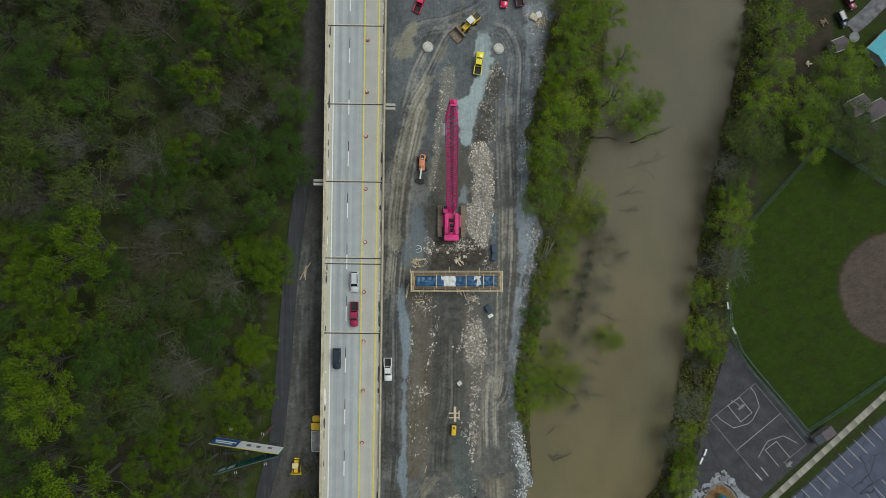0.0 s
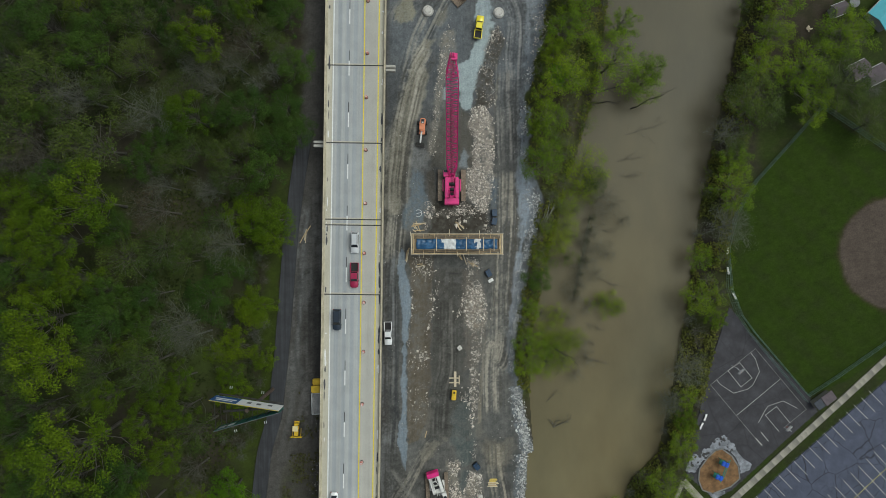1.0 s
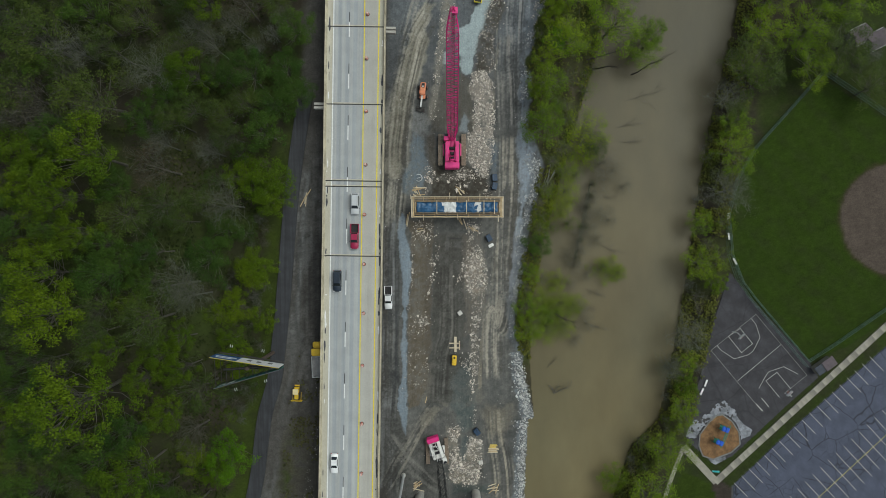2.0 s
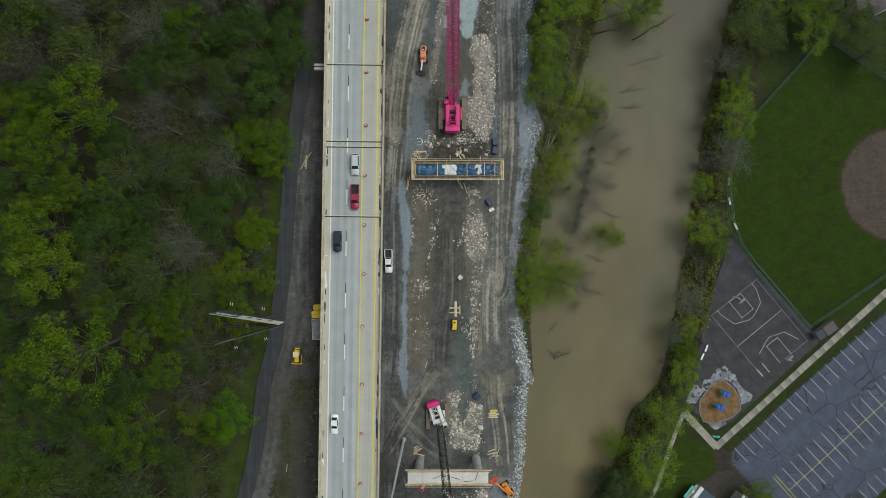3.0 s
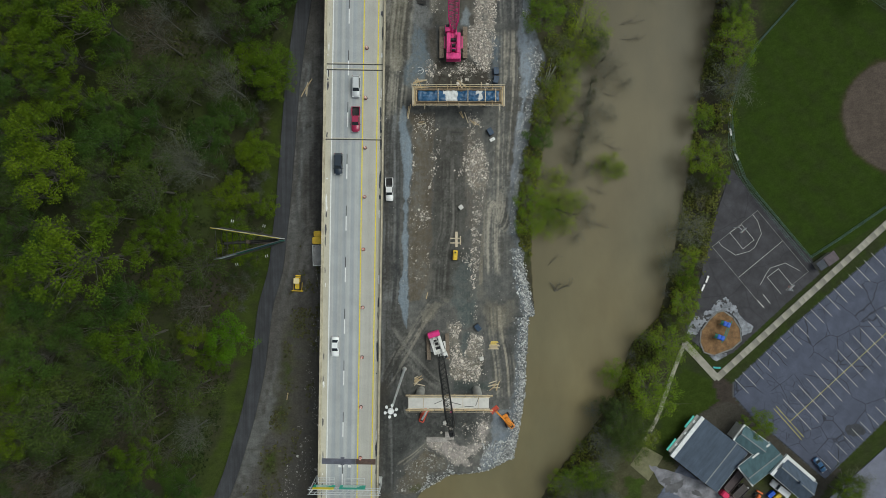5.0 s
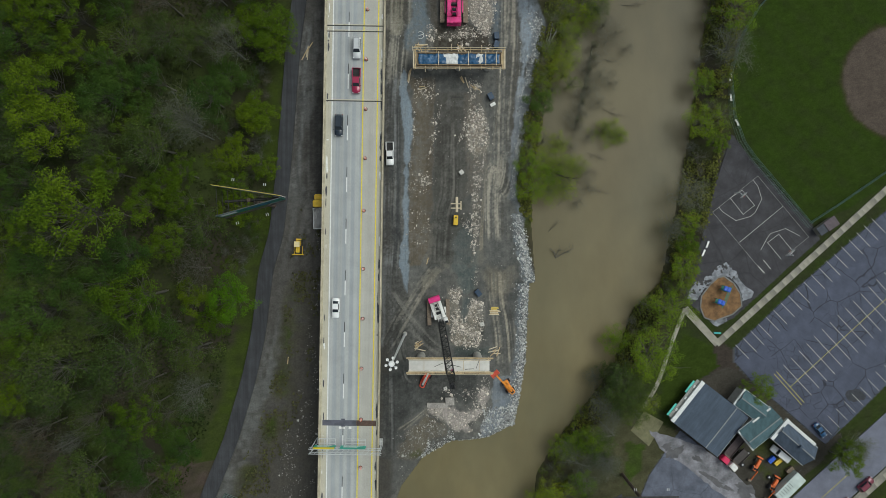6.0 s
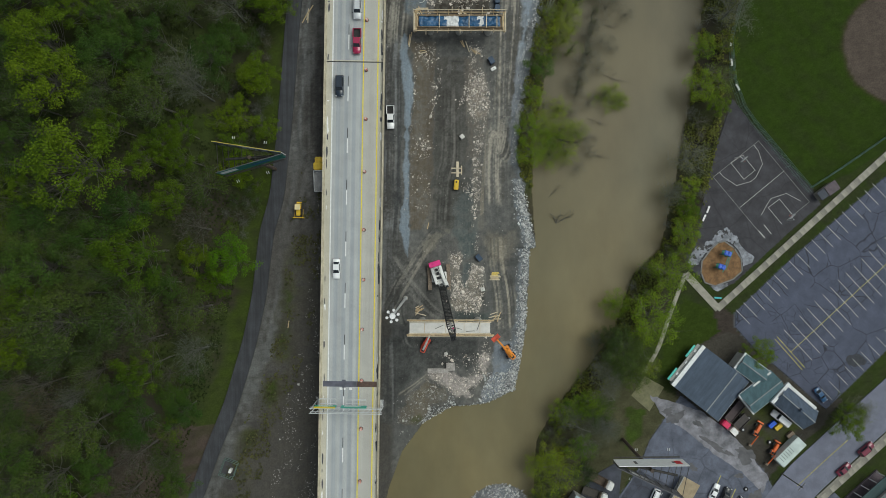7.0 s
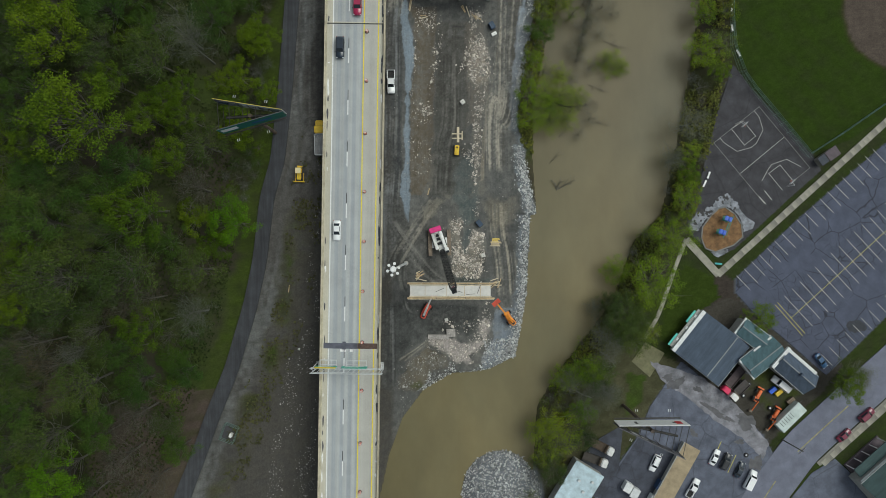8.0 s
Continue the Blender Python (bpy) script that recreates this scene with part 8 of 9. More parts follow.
stroke([(87.74, -88.43), (95.00, -96.54)], .16, .079, line_yellow, "stall_line", "yellow hatched bay edge")
stroke([(88.34, -87.83), (95.60, -95.94)], .16, .079, line_yellow, "stall_line", "yellow hatched bay edge")
stroke([(93.99, -127.44), (101.17, -120.78), (107.15, -115.34)], .3, .112, line_faded, "centre_line", "faded yellow street centre line")
stroke([(85.03, -140.00), (88.02, -135.46)], .3, .112, line_faded, "centre_line", "yellow street centre line")
for a, b in (((73.51, -124.94), (70.83, -130.98)), ((77.44, -128.55), (75.36, -133.08))):
    stroke([a, b], .2, .075, line_yellow, "bay_line", "yellow parking bay line in the yard")


# ---- park furniture ----
def hoop(m):
    h = thing("basketball_hoop", m, "white basketball backboard on a steel pole", "basketball hoop", "hoops")
    part("pole", tubed((0, -1.2, 0), (0, -1.2, 3.0), .08), galvanised, h)
    part("arm", tubed((0, -1.2, 2.9), (0, 0, 3.2), .06), galvanised, h)
    part("backboard", boxed(-.9, .9, -.05, .02, 2.9, 3.95, bevel=0.02), sign_white, h)
    bm = bmesh.new()
    for k in range(14):
        a, b = 2 * math.pi * k / 14, 2 * math.pi * (k + 1) / 14
        tube(bm, (.23 * math.cos(a), .3 + .23 * math.sin(a), 3.05), (.23 * math.cos(b), .3 + .23 * math.sin(b), 3.05), .02, sides=4, cap=False)
    part("ring", bm, drum_orange, h)
    return h


hoop(pose(77.6, -41.2, .06, 0, 0, px_turn(1, 1.05)))
hoop(pose(90.1, -56.0, .06, 0, 0, px_turn(-1, -1.05)))


def bench(x, y, turn, mat, label, long=1.9):
    b = thing("bench", pose(x, y, ground_z(x, y) if ground_z(x, y) > 0.0 else .06, 0, 0, turn), label, "bench", "benches")
    for k in range(3):
        part("slat", boxed(-long / 2, long / 2, -.22 + .16 * k, -.08 + .16 * k, .43, .47, bevel=0.01), mat, b)
    for s in (-1, 1):
        part("leg", boxed(s * long * .38 - .04, s * long * .38 + .04, -.2, .22, 0, .43), galvanised, b)


for px, py, t2 in ((75.53, -9.78, 88), (75.68, -15.05, 98), (77.34, -21.67, 118), (69.67, -54.02, 70), (68.61, -56.27, 65)):
    bench(px, py, t2, sign_white, "white slatted bench beside the fence")
bench(72.35, -77.49, -4, plain("turquoise_paint", (0.05, 0.42, 0.42), .5, vary=.1), "turquoise slatted bench beside the footpath", 1.9)

# playground
edge_pts = [(74.22, -62.46), (76.78, -64.26), (78.60, -67.11), (78.92, -70.41), (76.53, -72.52), (71.73, -74.34), (69.02, -73.44), (67.96, -70.74), (68.24, -67.73), (70.48, -64.72), (72.57, -62.77)]
mulch = plain("wood_mulch", (0.215, 0.122, 0.056), 0.95, vary=0.45, scale=0.7, fine=5, relief=0.08)
structure("playground_surface", extruded(edge_pts, -.4, .10), mulch, "brown wood mulch play surface with a low kerb", "playground")
stroke(edge_pts, .35, .2, plain("grey_kerb", (0.2, 0.2, 0.19), .9), "kerb", "low grey kerb round the play surface", True)
rng = random.Random(9)
pale_patch = plain("worn_pale_paving", (0.27, 0.285, 0.32), .9, vary=.6, scale=.45, fine=4)
dark_patch = plain("broken_dark_paving", (0.055, 0.053, 0.055), .9, vary=.4, scale=.6)


def ragged(pts, jag, n=5):
    out = []
    for (x0, y0), (x1, y1) in zip(pts, pts[1:] + pts[:1]):
        out += [(x0 + (x1 - x0) * k / n + rng.gauss(0, jag), y0 + (y1 - y0) * k / n + rng.gauss(0, jag)) for k in range(n)]
    return out


for k, (pts, jag) in enumerate((([(71.06, -61.87), (71.81, -60.51), (72.85, -59.61), (73.90, -59.46), (74.80, -58.71), (75.86, -59.60), (76.46, -60.50), (77.67, -61.40), (78.13, -62.90), (79.79, -64.85), (82.05, -66.65), (81.76, -68.00), (80.41, -68.60), (79.21, -69.06), (79.05, -67.41), (77.84, -64.55), (75.87, -62.76), (74.22, -62.31), (72.87, -62.76), (71.22, -63.97)], 0.1),
    ([(71.07, -62.17), (71.52, -63.67), (70.18, -64.72), (68.83, -66.23), (67.94, -67.58), (67.19, -68.49), (65.54, -68.79), (64.64, -68.34), (65.08, -66.69), (65.67, -65.19), (66.72, -63.98), (68.52, -63.38), (69.56, -62.47)], 0.14),
    ([(70.53, -74.34), (72.33, -74.19), (75.18, -73.58), (74.89, -74.48), (73.69, -75.08), (72.49, -75.84), (71.44, -75.39)], 0.08))):
    structure("paving_patch", extruded(ragged(pts, jag), 0, .068 + .004 * k), pale_patch, "pale worn band of old paving round the playground", "patch")
for cx, cy, n, s in ((67.03, -65.18, 20, 1.5), (68.97, -63.83, 10, .9), (74.96, -60.21, 12, .9), (73.16, -60.21, 6, .8), (77.67, -62.30, 5, .8)):
    for k in range(n):
        x, y, r = cx + rng.gauss(0, s), cy + rng.gauss(0, s), rng.uniform(.12, .5)
        pts = [(x + r * rng.uniform(.4, 1.3) * math.cos(a), y + r * rng.uniform(.4, 1.3) * math.sin(a)) for a in np.linspace(0, 5.7, 10)]
        structure("paving_break", extruded(pts, 0, .080 + .0006 * k), dark_patch, "dark broken patch in the pale paving", "patch")
play_blue = plain("blue_plastic", (0.01, 0.09, 0.55), .4, vary=.15)
play_green = plain("green_bars", (0.02, 0.16, 0.11), .5, vary=.2)
pl = thing("play_structure", pose(73.3, -67.6, .1, 0, 0, px_turn(1, -.6) + 38), "play structure with blue canopies and green bars", "play structure")
for x, y in ((-.4, 2.0), (-.6, -1.8)):
    for k in range(2):
        c = part("canopy", box(bmesh.new(), x - .75 + .9 * k, x + .35 + .9 * k, y - .7, y + .7, 2.5 + .1 * k, 2.8 + .1 * k, bevel=.1, taper=.2), play_blue, pl)
    for sx in (-.6, .9):
        for sy in (-.6, .6):
            part("post", tubed((x + sx, y + sy, 0), (x + sx, y + sy, 2.6), .07), play_green, pl)
    part("deck", boxed(x - .7, x + 1.0, y - .65, y + .65, 1.1, 1.2), play_green, pl)
part("bridge_bar", boxed(.5, .75, -3.0, 3.0, 1.9, 2.05, bevel=.03), play_green, pl)
part("bridge_bar", boxed(1.2, 1.4, -2.2, 3.4, 1.5, 1.62, bevel=.03), play_green, pl)


# chain-link fences
link = plain("chain_link", (0.17, 0.27, 0.235), .5, .4, vary=.2)


def fence(pts, tall, label):
    f = thing("fence", Matrix(), label, "fence", "park fences")
    pts = [Vector((x, y, 0)) for x, y in pts]
    for a, b in zip(pts, pts[1:]):
        n = max(1, round((b - a).length / 3.0))
        for k in range(n):
            p, q = a.lerp(b, k / n), a.lerp(b, (k + 1) / n)
            p.z, q.z = ground_z(p.x, p.y), ground_z(q.x, q.y)
            part("post", tubed(p - Vector((0, 0, .2)), p + Vector((0, 0, tall + .1)), .05, sides=6), link, f)
            bm = bmesh.new()
            for z in (.08, tall * .5, tall):
                tube(bm, p + Vector((0, 0, z)), q + Vector((0, 0, z)), .035, sides=4, cap=False)
            for w in range(16):
                e0, e1 = p.lerp(q, w / 16), p.lerp(q, (w + 1) / 16)
                for u, v in ((.08, tall), (tall, .08)):
                    tube(bm, e0 + Vector((0, 0, u)), e1 + Vector((0, 0, v)), .008, sides=3, cap=False)
            part("mesh_panel", bm, link, f)
    return f


fence([(100.60, 28.76), (92.00, 18.97), (82.53, 8.43), (77.70, 0.15), (75.3, -8.88), (75.42, -19.85), (77.94, -26.82), (80.9, -31.4), (95.99, -49.54)], 2.4, "tall chain-link outfield fence beside grass")
fence([(76.0, -12.0), (76.75, -20.0), (79.44, -27.0), (82.57, -31.2), (97.17, -48.42)], 1.2, "low inner chain-link fence round the ball field")
fence([(96.9, -48.1), (104.5, -43.2), (115.85, -35.3), (127.0, -27.9)], 1.6, "chain-link fence along the park pavement")
fence([(100.60, 28.46), (107.79, 23.64), (122.83, 13.40)], 2.4, "tall chain-link fence at the field corner")

# pavement slabs, each a piece of its own
walk_ob = structure("pavement", ribbon([(63.90, -71.05), (72.67, -80.50)], 1.9, 0.07, z=0.03, thick=0.5), walk_concrete, "concrete pavement between court and lawn", "pavement")


def slab_path(p, q, width, length, parent, mats):
    p, q = Vector(p), Vector(q)
    d = (q - p).normalized()
    n = int((q - p).length / length)
    meshes = []
    for mat in mats:
        me = bpy.data.meshes.new("paving_slab")
        bm = boxed(-width / 2, width / 2, -length / 2 + .02, length / 2 - .02, -.35, 0, bevel=0.015)
        bm.to_mesh(me)
        bm.free()
        me.materials.append(mat)
        meshes.append(me)
    for k in range(n):
        c = p + d * (k + .5) * length
        ob = new("paving_slab", meshes[k % 2] if k % 7 else meshes[0])
        ob.parent = parent
        ob.matrix_basis = pose(c.x, c.y, .11 + .006 * math.sin(k * 3.7), 0, 0, heading(d.x, d.y))


slab_path((72.36, -80.50), (127.57, -29.94), 1.75, 1.5, walk_ob, (walk_concrete, walk_dark))
side = structure("street_pavement", ribbon([(99.43, -130.90), (117.37, -114.25), (128.13, -104.58)], 1.3, 0.05, z=0.03, thick=0.5), walk_dark, "kerb strip along the street", "pavement")
slab_path((100.64, -130.89), (128.14, -105.78), 1.5, 1.6, side, (walk_concrete, walk_dark))

structure("side_drive", slab([(97.6, -133.3), (103.9, -129.4), (107.2, -132.4), (114.1, -139.9), (92.2, -140.0)], -.3, .07), yard_asphalt, "patched grey asphalt drive beside the corner house", "driveway")
# dugout by the gate
roof_purple = plain("weathered_purple_roof", (0.105, 0.085, 0.098), .85, vary=.2)
du = thing("dugout", pose(99.0, -50.1, .0, 0, 0, -54.5), "small ball-field dugout with two flat felt roofs", "dugout")
part("wall", boxed(-1.0, 1.0, -1.0, 4.2, 0, 2.0), walk_dark, du)
part("roof", boxed(-1.2, 1.2, -1.15, 1.1, 2.0, 2.16, bevel=.04), plain("dark_roof_felt", (0.05, 0.058, 0.075), .8), du)
part("roof", boxed(-1.35, 1.35, 1.16, 4.6, 2.1, 2.28, bevel=.04), roof_purple, du)

# ---- buildings ----
shingle = streaked("dark_roof_shingles", (0.068, 0.092, 0.132), (1.2, 0.15, 1), vary=0.2, rough=0.9)
shingle_teal = streaked("teal_grey_shingles", (0.078, 0.140, 0.162), (1.2, 0.15, 1), vary=0.2, rough=0.9)
shingle_green = streaked("dark_green_shingles", (0.045, 0.078, 0.080), (1.2, 0.15, 1), vary=0.2, rough=0.9)
trim_white = plain("white_trim", (0.66, 0.68, 0.68), .6, vary=.15)
siding = plain("grey_siding", (0.36, 0.36, 0.34), .8, vary=.15)
awning = plain("turquoise_awning", (0.10, 0.52, 0.44), .5, vary=.12)


def gable(house, cx, cy, w, d, eave, ridge, mat, share=.5, over=.3, trim=True, turn=0.0):
    """Walls and a pitched roof, ridge along the local y axis, as parts of a house."""
    q = pose(cx, cy, 0, 0, 0, turn)

    def put(name, bm, material, lab="", parent=house):
        bmesh.ops.transform(bm, matrix=q, verts=bm.verts)
        return part(name, bm, material, parent, lab)
    x0, x1, y0, y1 = -w / 2, w / 2, -d / 2, d / 2
    xr = x0 + w * share
    bm = bmesh.new()
    e = [[bm.verts.new((x, y, z)) for x, z in ((x0, -.3), (x1, -.3), (x1, eave), (xr, ridge - .05), (x0, eave))] for y in (y0, y1)]
    for i in range(5):
        bm.faces.new((e[0][i], e[0][(i + 1) % 5], e[1][(i + 1) % 5], e[1][i]))
    bm.faces.new(e[0]), bm.faces.new(e[1][::-1])
    wall = put("wall", bm, siding)
    for xa, xb, s in ((x0, xr, -1), (x1, xr, 1)):
        bm = bmesh.new()
        k = over * (ridge - eave) / abs(xb - xa)
        prof = [(xa + s * over, eave - k + .02), (xb, ridge), (xb, ridge + .16), (xa + s * over, eave - k + .18)]
        e = [[bm.verts.new((x, y, z)) for x, z in prof] for y in (y0 - over, y1 + over)]
        for i in range(4):
            bm.faces.new((e[0][i], e[0][(i + 1) % 4], e[1][(i + 1) % 4], e[1][i]))
        bm.faces.new(e[0]), bm.faces.new(e[1][::-1])
        put("roof", bm, mat)
        put("gutter", boxed(xa + s * over - .09, xa + s * over + .09, y0 - over, y1 + over, eave - k - .05, eave - k + .12), trim_white)
    put("ridge_cap", boxed(xr - .14, xr + .14, y0 - over, y1 + over, ridge + .1, ridge + .2, bevel=.03), mat if not trim else plain("ridge_metal", (.22, .24, .25), .6))
    for k in range(max(1, int(d / 3))):
        y = y0 + d * (k + .5) / max(1, int(d / 3))
        for s in (x0 - .03, x1 + .03):
            win = put("window", boxed(s - .05, s + .05, y - .5, y + .5, eave * .4, eave * .4 + 1.1), trim_white)
            put("pane", boxed(s - .065, s + .065, y - .42, y + .42, eave * .4 + .08, eave * .4 + 1.02), glass_dark, parent=win)
    return q


# depot: long low roof with turquoise awnings, and the older house behind it
ox, oy = 69.00, -99.38
depot = thing("depot_building", pose(ox, oy, 0, 0, 0, -38 + 180), "low depot building with a dark roof and turquoise awnings", "building")
gable(depot, -.35, 0, 14.3, 12.6, 3.4, 4.5, shingle, share=.294, trim=True)
part("fascia", boxed(6.6, 7.7, -6.6, 6.6, 3.0, 3.62, bevel=.05), trim_white, depot, "white fascia board")
part("lean_roof", boxed(7.6, 8.5, -6.2, 5.9, 2.6, 2.75), siding, depot)
for y0, y1 in ((-5.4, -1.6), (2.2, 6.0)):
    part("awning", box(bmesh.new(), 8.45, 9.05, y0, y1, 2.35, 2.6, bevel=.06), awning, depot, "turquoise awning")
for y in (-4.2, -.4, 3.4):
    part("vent_hood", boxed(7.75, 8.3, y - .4, y + .4, 2.75, 3.05, bevel=.05), trim_white, depot)
hx, hy = 83.27, -101.35
house = thing("old_house", pose(hx, hy, 0), "old cross-gabled house with teal-grey roofs and white edging", "house")


def wing(p, q, width, eave, ridge, mat):
    """A gabled wing of the old house between its two ridge ends."""
    d = Vector(q) - Vector(p)
    turn = heading(d.x, d.y)
    gable(house, (p[0] + q[0]) / 2 - hx, (p[1] + q[1]) / 2 - hy, width, d.length - .6, eave, ridge, mat, turn=turn)
    return pose((p[0] + q[0]) / 2 - hx, (p[1] + q[1]) / 2 - hy, 0, 0, 0, turn), d.length


m, L = wing((76.33, -93.41), (82.6, -98.1), 4.3, 4.4, 5.5, shingle_teal)
part("gable_board", box(bmesh.new(), -2.5, 2.5, -L / 2 - .35, -L / 2 + .15, 4.35, 4.75, bevel=.05, m=m), trim_white, house, "white gable edging")
m, L = wing((77.91, -104.68), (86.1, -98.2), 5.6, 4.6, 6.1, shingle_teal)
part("gable_board", box(bmesh.new(), -3.1, 3.1, -L / 2 - .3, -L / 2 + .1, 4.6, 4.95, bevel=.05, m=m), trim_white, house, "white gable edging")
part("valley_flashing", box(bmesh.new(), -3.05, -2.6, -1.0, L / 2 - .4, 4.85, 5.05, bevel=.03, m=m), trim_white, house, "white valley flashing")
m, L = wing((86.2, -101.6), (94.6, -108.8), 5.4, 4.6, 6.3, shingle)
part("parapet", box(bmesh.new(), -3.5, -2.7, -L / 2, L / 2 - 1.2, 4.3, 5.0, bevel=.05, m=m), trim_white, house, "white parapet")
part("parapet", box(bmesh.new(), -3.5, 3.2, -L / 2 - .5, -L / 2 + .4, 5.0, 5.7, bevel=.05, m=m), trim_white, house, "white parapet")
part("chimney", box(bmesh.new(), -.35, .35, .2, .9, 5.8, 7.2, bevel=.03, m=m), shingle, house)
hx, hy = 115.95, -133.38
corner = thing("corner_house", pose(hx, hy, 0, 0, 0, px_turn(1, -.9)), "dark green roofed house with white gutters beside the street", "house")
gable(corner, 0, 0, 10.5, 13.5, 5.6, 8.2, shingle_green)
part("porch_roof", box(bmesh.new(), -8.2, -5.6, -5.5, 6.0, 3.6, 3.8), shingle_green, corner)
part("porch_fascia", boxed(-5.65, -5.0, -6.4, 6.4, 4.6, 5.1, bevel=.04), trim_white, corner, "white gutter board")
for k in range(5):
    part("porch_post", boxed(-8.1, -7.9, -5.3 + 2.7 * k, -5.1 + 2.7 * k, 0, 3.6), trim_white, corner)
part("porch_floor", boxed(-8.3, -5.3, -5.6, 6.1, -.3, .35), roof_purple, corner)
# shed and white-roofed workshop in the yard
sx, sy = 60.48, -133.60
shed = thing("long_shed", pose(sx, sy, 0, 0, 0, px_turn(.55, -1)), "long shed with a tan flat metal roof", "shed")
part("wall", boxed(-2.0, 2.0, -9, 9, -.2, 2.3), siding, shed)
part("roof", boxed(-2.3, 2.3, -9.3, 9.3, 2.3, 2.5, bevel=.04), plain("tan_metal_roof", (0.34, 0.27, 0.17), .7, vary=.3, scale=.4), shed)
part("eave_trim", boxed(-2.5, -2.3, -9.3, 9.3, 2.1, 2.45), siding, shed)
sx, sy = 34.11, -136.97
shop = thing("workshop", pose(sx, sy, 0, 0, 0, px_turn(.6, -1)), "workshop with a stained white flat roof", "workshop")
part("wall", boxed(-4.0, 4.0, -7, 7, -.3, 3.6), siding, shop)
part("roof", boxed(-4.2, 4.2, -7.2, 7.2, 3.6, 3.85, bevel=.05), plain("stained_white_roof", (0.48, 0.60, 0.66), .6, vary=.3, scale=.5), shop)
for x, y in ((-1, 3), (1.4, 1), (-.5, -2.5), (2.2, 4.4)):
    part("roof_vent", boxed(x - .35, x + .35, y - .3, y + .3, 3.85, 4.25, bevel=.05), galvanised, shop)
sx, sy = 55.78, -140.43
for k, (px, py, mat, w, d) in enumerate(((57.17, -136.25, play_blue, 2.4, 2.6), (48.24, -136.57, trim_white, 2.0, 2.4), (50.03, -138.06, galvanised, 2.0, 2.6), (55.40, -140.13, trim_white, 3.0, 2.2))):
    bxx = thing("storage_container", pose(px, py, .05, 0, 0, px_turn(.55, -1)), "small %s storage container in the yard" % ("dark blue", "white", "grey", "white")[k], "container", "containers")
    part("body", boxed(-w / 2, w / 2, -d / 2, d / 2, 0, 2.0, bevel=.05), plain("dull_blue", (0.02, 0.05, 0.12), .6) if k == 0 else mat, bxx)
    part("lid", boxed(-w / 2 - .05, w / 2 + .05, -d / 2 - .05, d / 2 + .05, 2.0, 2.1, bevel=.02), mat if k else plain("dull_blue", (0.02, 0.05, 0.12), .6), bxx)
# houses past the north trees
for px, py, w, d, t2, mat, lab in ((116.3, 53.0, 6, 7, px_turn(1, -1), plain("turquoise_metal_roof", (0.05, 0.34, 0.42), .5, vary=.1), "small house with a turquoise metal roof"),
                                   (104.1, 53.7, 2.6, 3.2, px_turn(1, -.4), roof_purple, "small shed with a faded purple-grey roof"),
                                   (109.2, 37.7, 3.8, 4.4, px_turn(1, -.5), roof_purple, "shed with a faded purple-grey roof"),
                                   (113.7, 36.5, 3.8, 4.8, px_turn(1, -.5), roof_purple, "house with a faded purple-grey roof")):
    hs = thing("house", pose(px, py, 0, 0, 0, t2), lab + " beside trees", "house")
    gable(hs, 0, 0, w, d, 2.4, 3.3, mat, trim=False)
gravel_drive = plain("pale_gravel_drive", (0.15, 0.15, 0.165), .9, vary=.55, scale=.5)
structure("driveway", ribbon([(108.6, 58.6), (110.6, 60.4), (112.8, 62.0), (115.4, 64.8), (121.0, 70.2)], 4.0, 0.05, z=0.05, thick=.4), gravel_drive, "pale gravel driveway between houses", "driveway")
structure("round_pad", extruded([(109.5 + 1.35 * math.cos(k * .26), 56.4 + 1.35 * math.sin(k * .26)) for k in range(24)], -.3, .12), plain("pale_round_pad", (0.20, 0.21, 0.22), .9, vary=.3), "round pale concrete pad on grass", "pad")
timbers(97.2, 49.5, 7, 1.6, 30, 60, "scattered pale logs on brown leaf litter", timber_pale, seed=31)
timbers(101.4, 60.3, 6, 2.0, -20, 50, "heap of split logs beside the yard", timber_old, seed=32)

# ---- yard vehicles and machines ----
Z0 = .075


def parked(px, py, dx, dy, colour, style, label):
    return car(pose(px, py, Z0, 0, 0, px_turn(dx, dy)) @ Matrix.Scale(.92, 4), colour, style, label, "parked vehicles")


parked(71.57, -128.87, .5, -1, "white", "sedan", "white car parked on the yard")
parked(74.44, -129.92, .5, -1, "charcoal", "suv", "black car parked on the yard")
parked(78.21, -132.17, .5, -1, "navy", "sedan", "dark blue car parked on the yard")
parked(80.94, -134.73, .5, -1, "white", "van", "white van parked on the yard")
parked(55.62, -130.42, -.45, 1, "white", "suv", "white car parked behind the billboard")
parked(65.74, -137.04, .55, -1, "white", "pickup", "white service pickup truck beside the shed")
parked(88.8, -109.3, -1, -.8, "white", "van", "white van parked behind the old house")
parked(99.56, -103.15, .7, .9, "blue", "sedan", "blue car parked at the parking lot edge")
parked(105.85, -122.88, 1, -.85, "maroon", "sedan", "maroon car parked by the kerb")
parked(111.68, -117.43, 1, -.85, "maroon", "suv", "maroon sport utility car parked by the kerb")
parked(105.78, 60.94, .4, .9, "navy", "suv", "dark blue car parked by the driveway")
parked(107.58, 66.05, .5, .9, "maroon", "pickup", "dark red truck parked by the driveway")


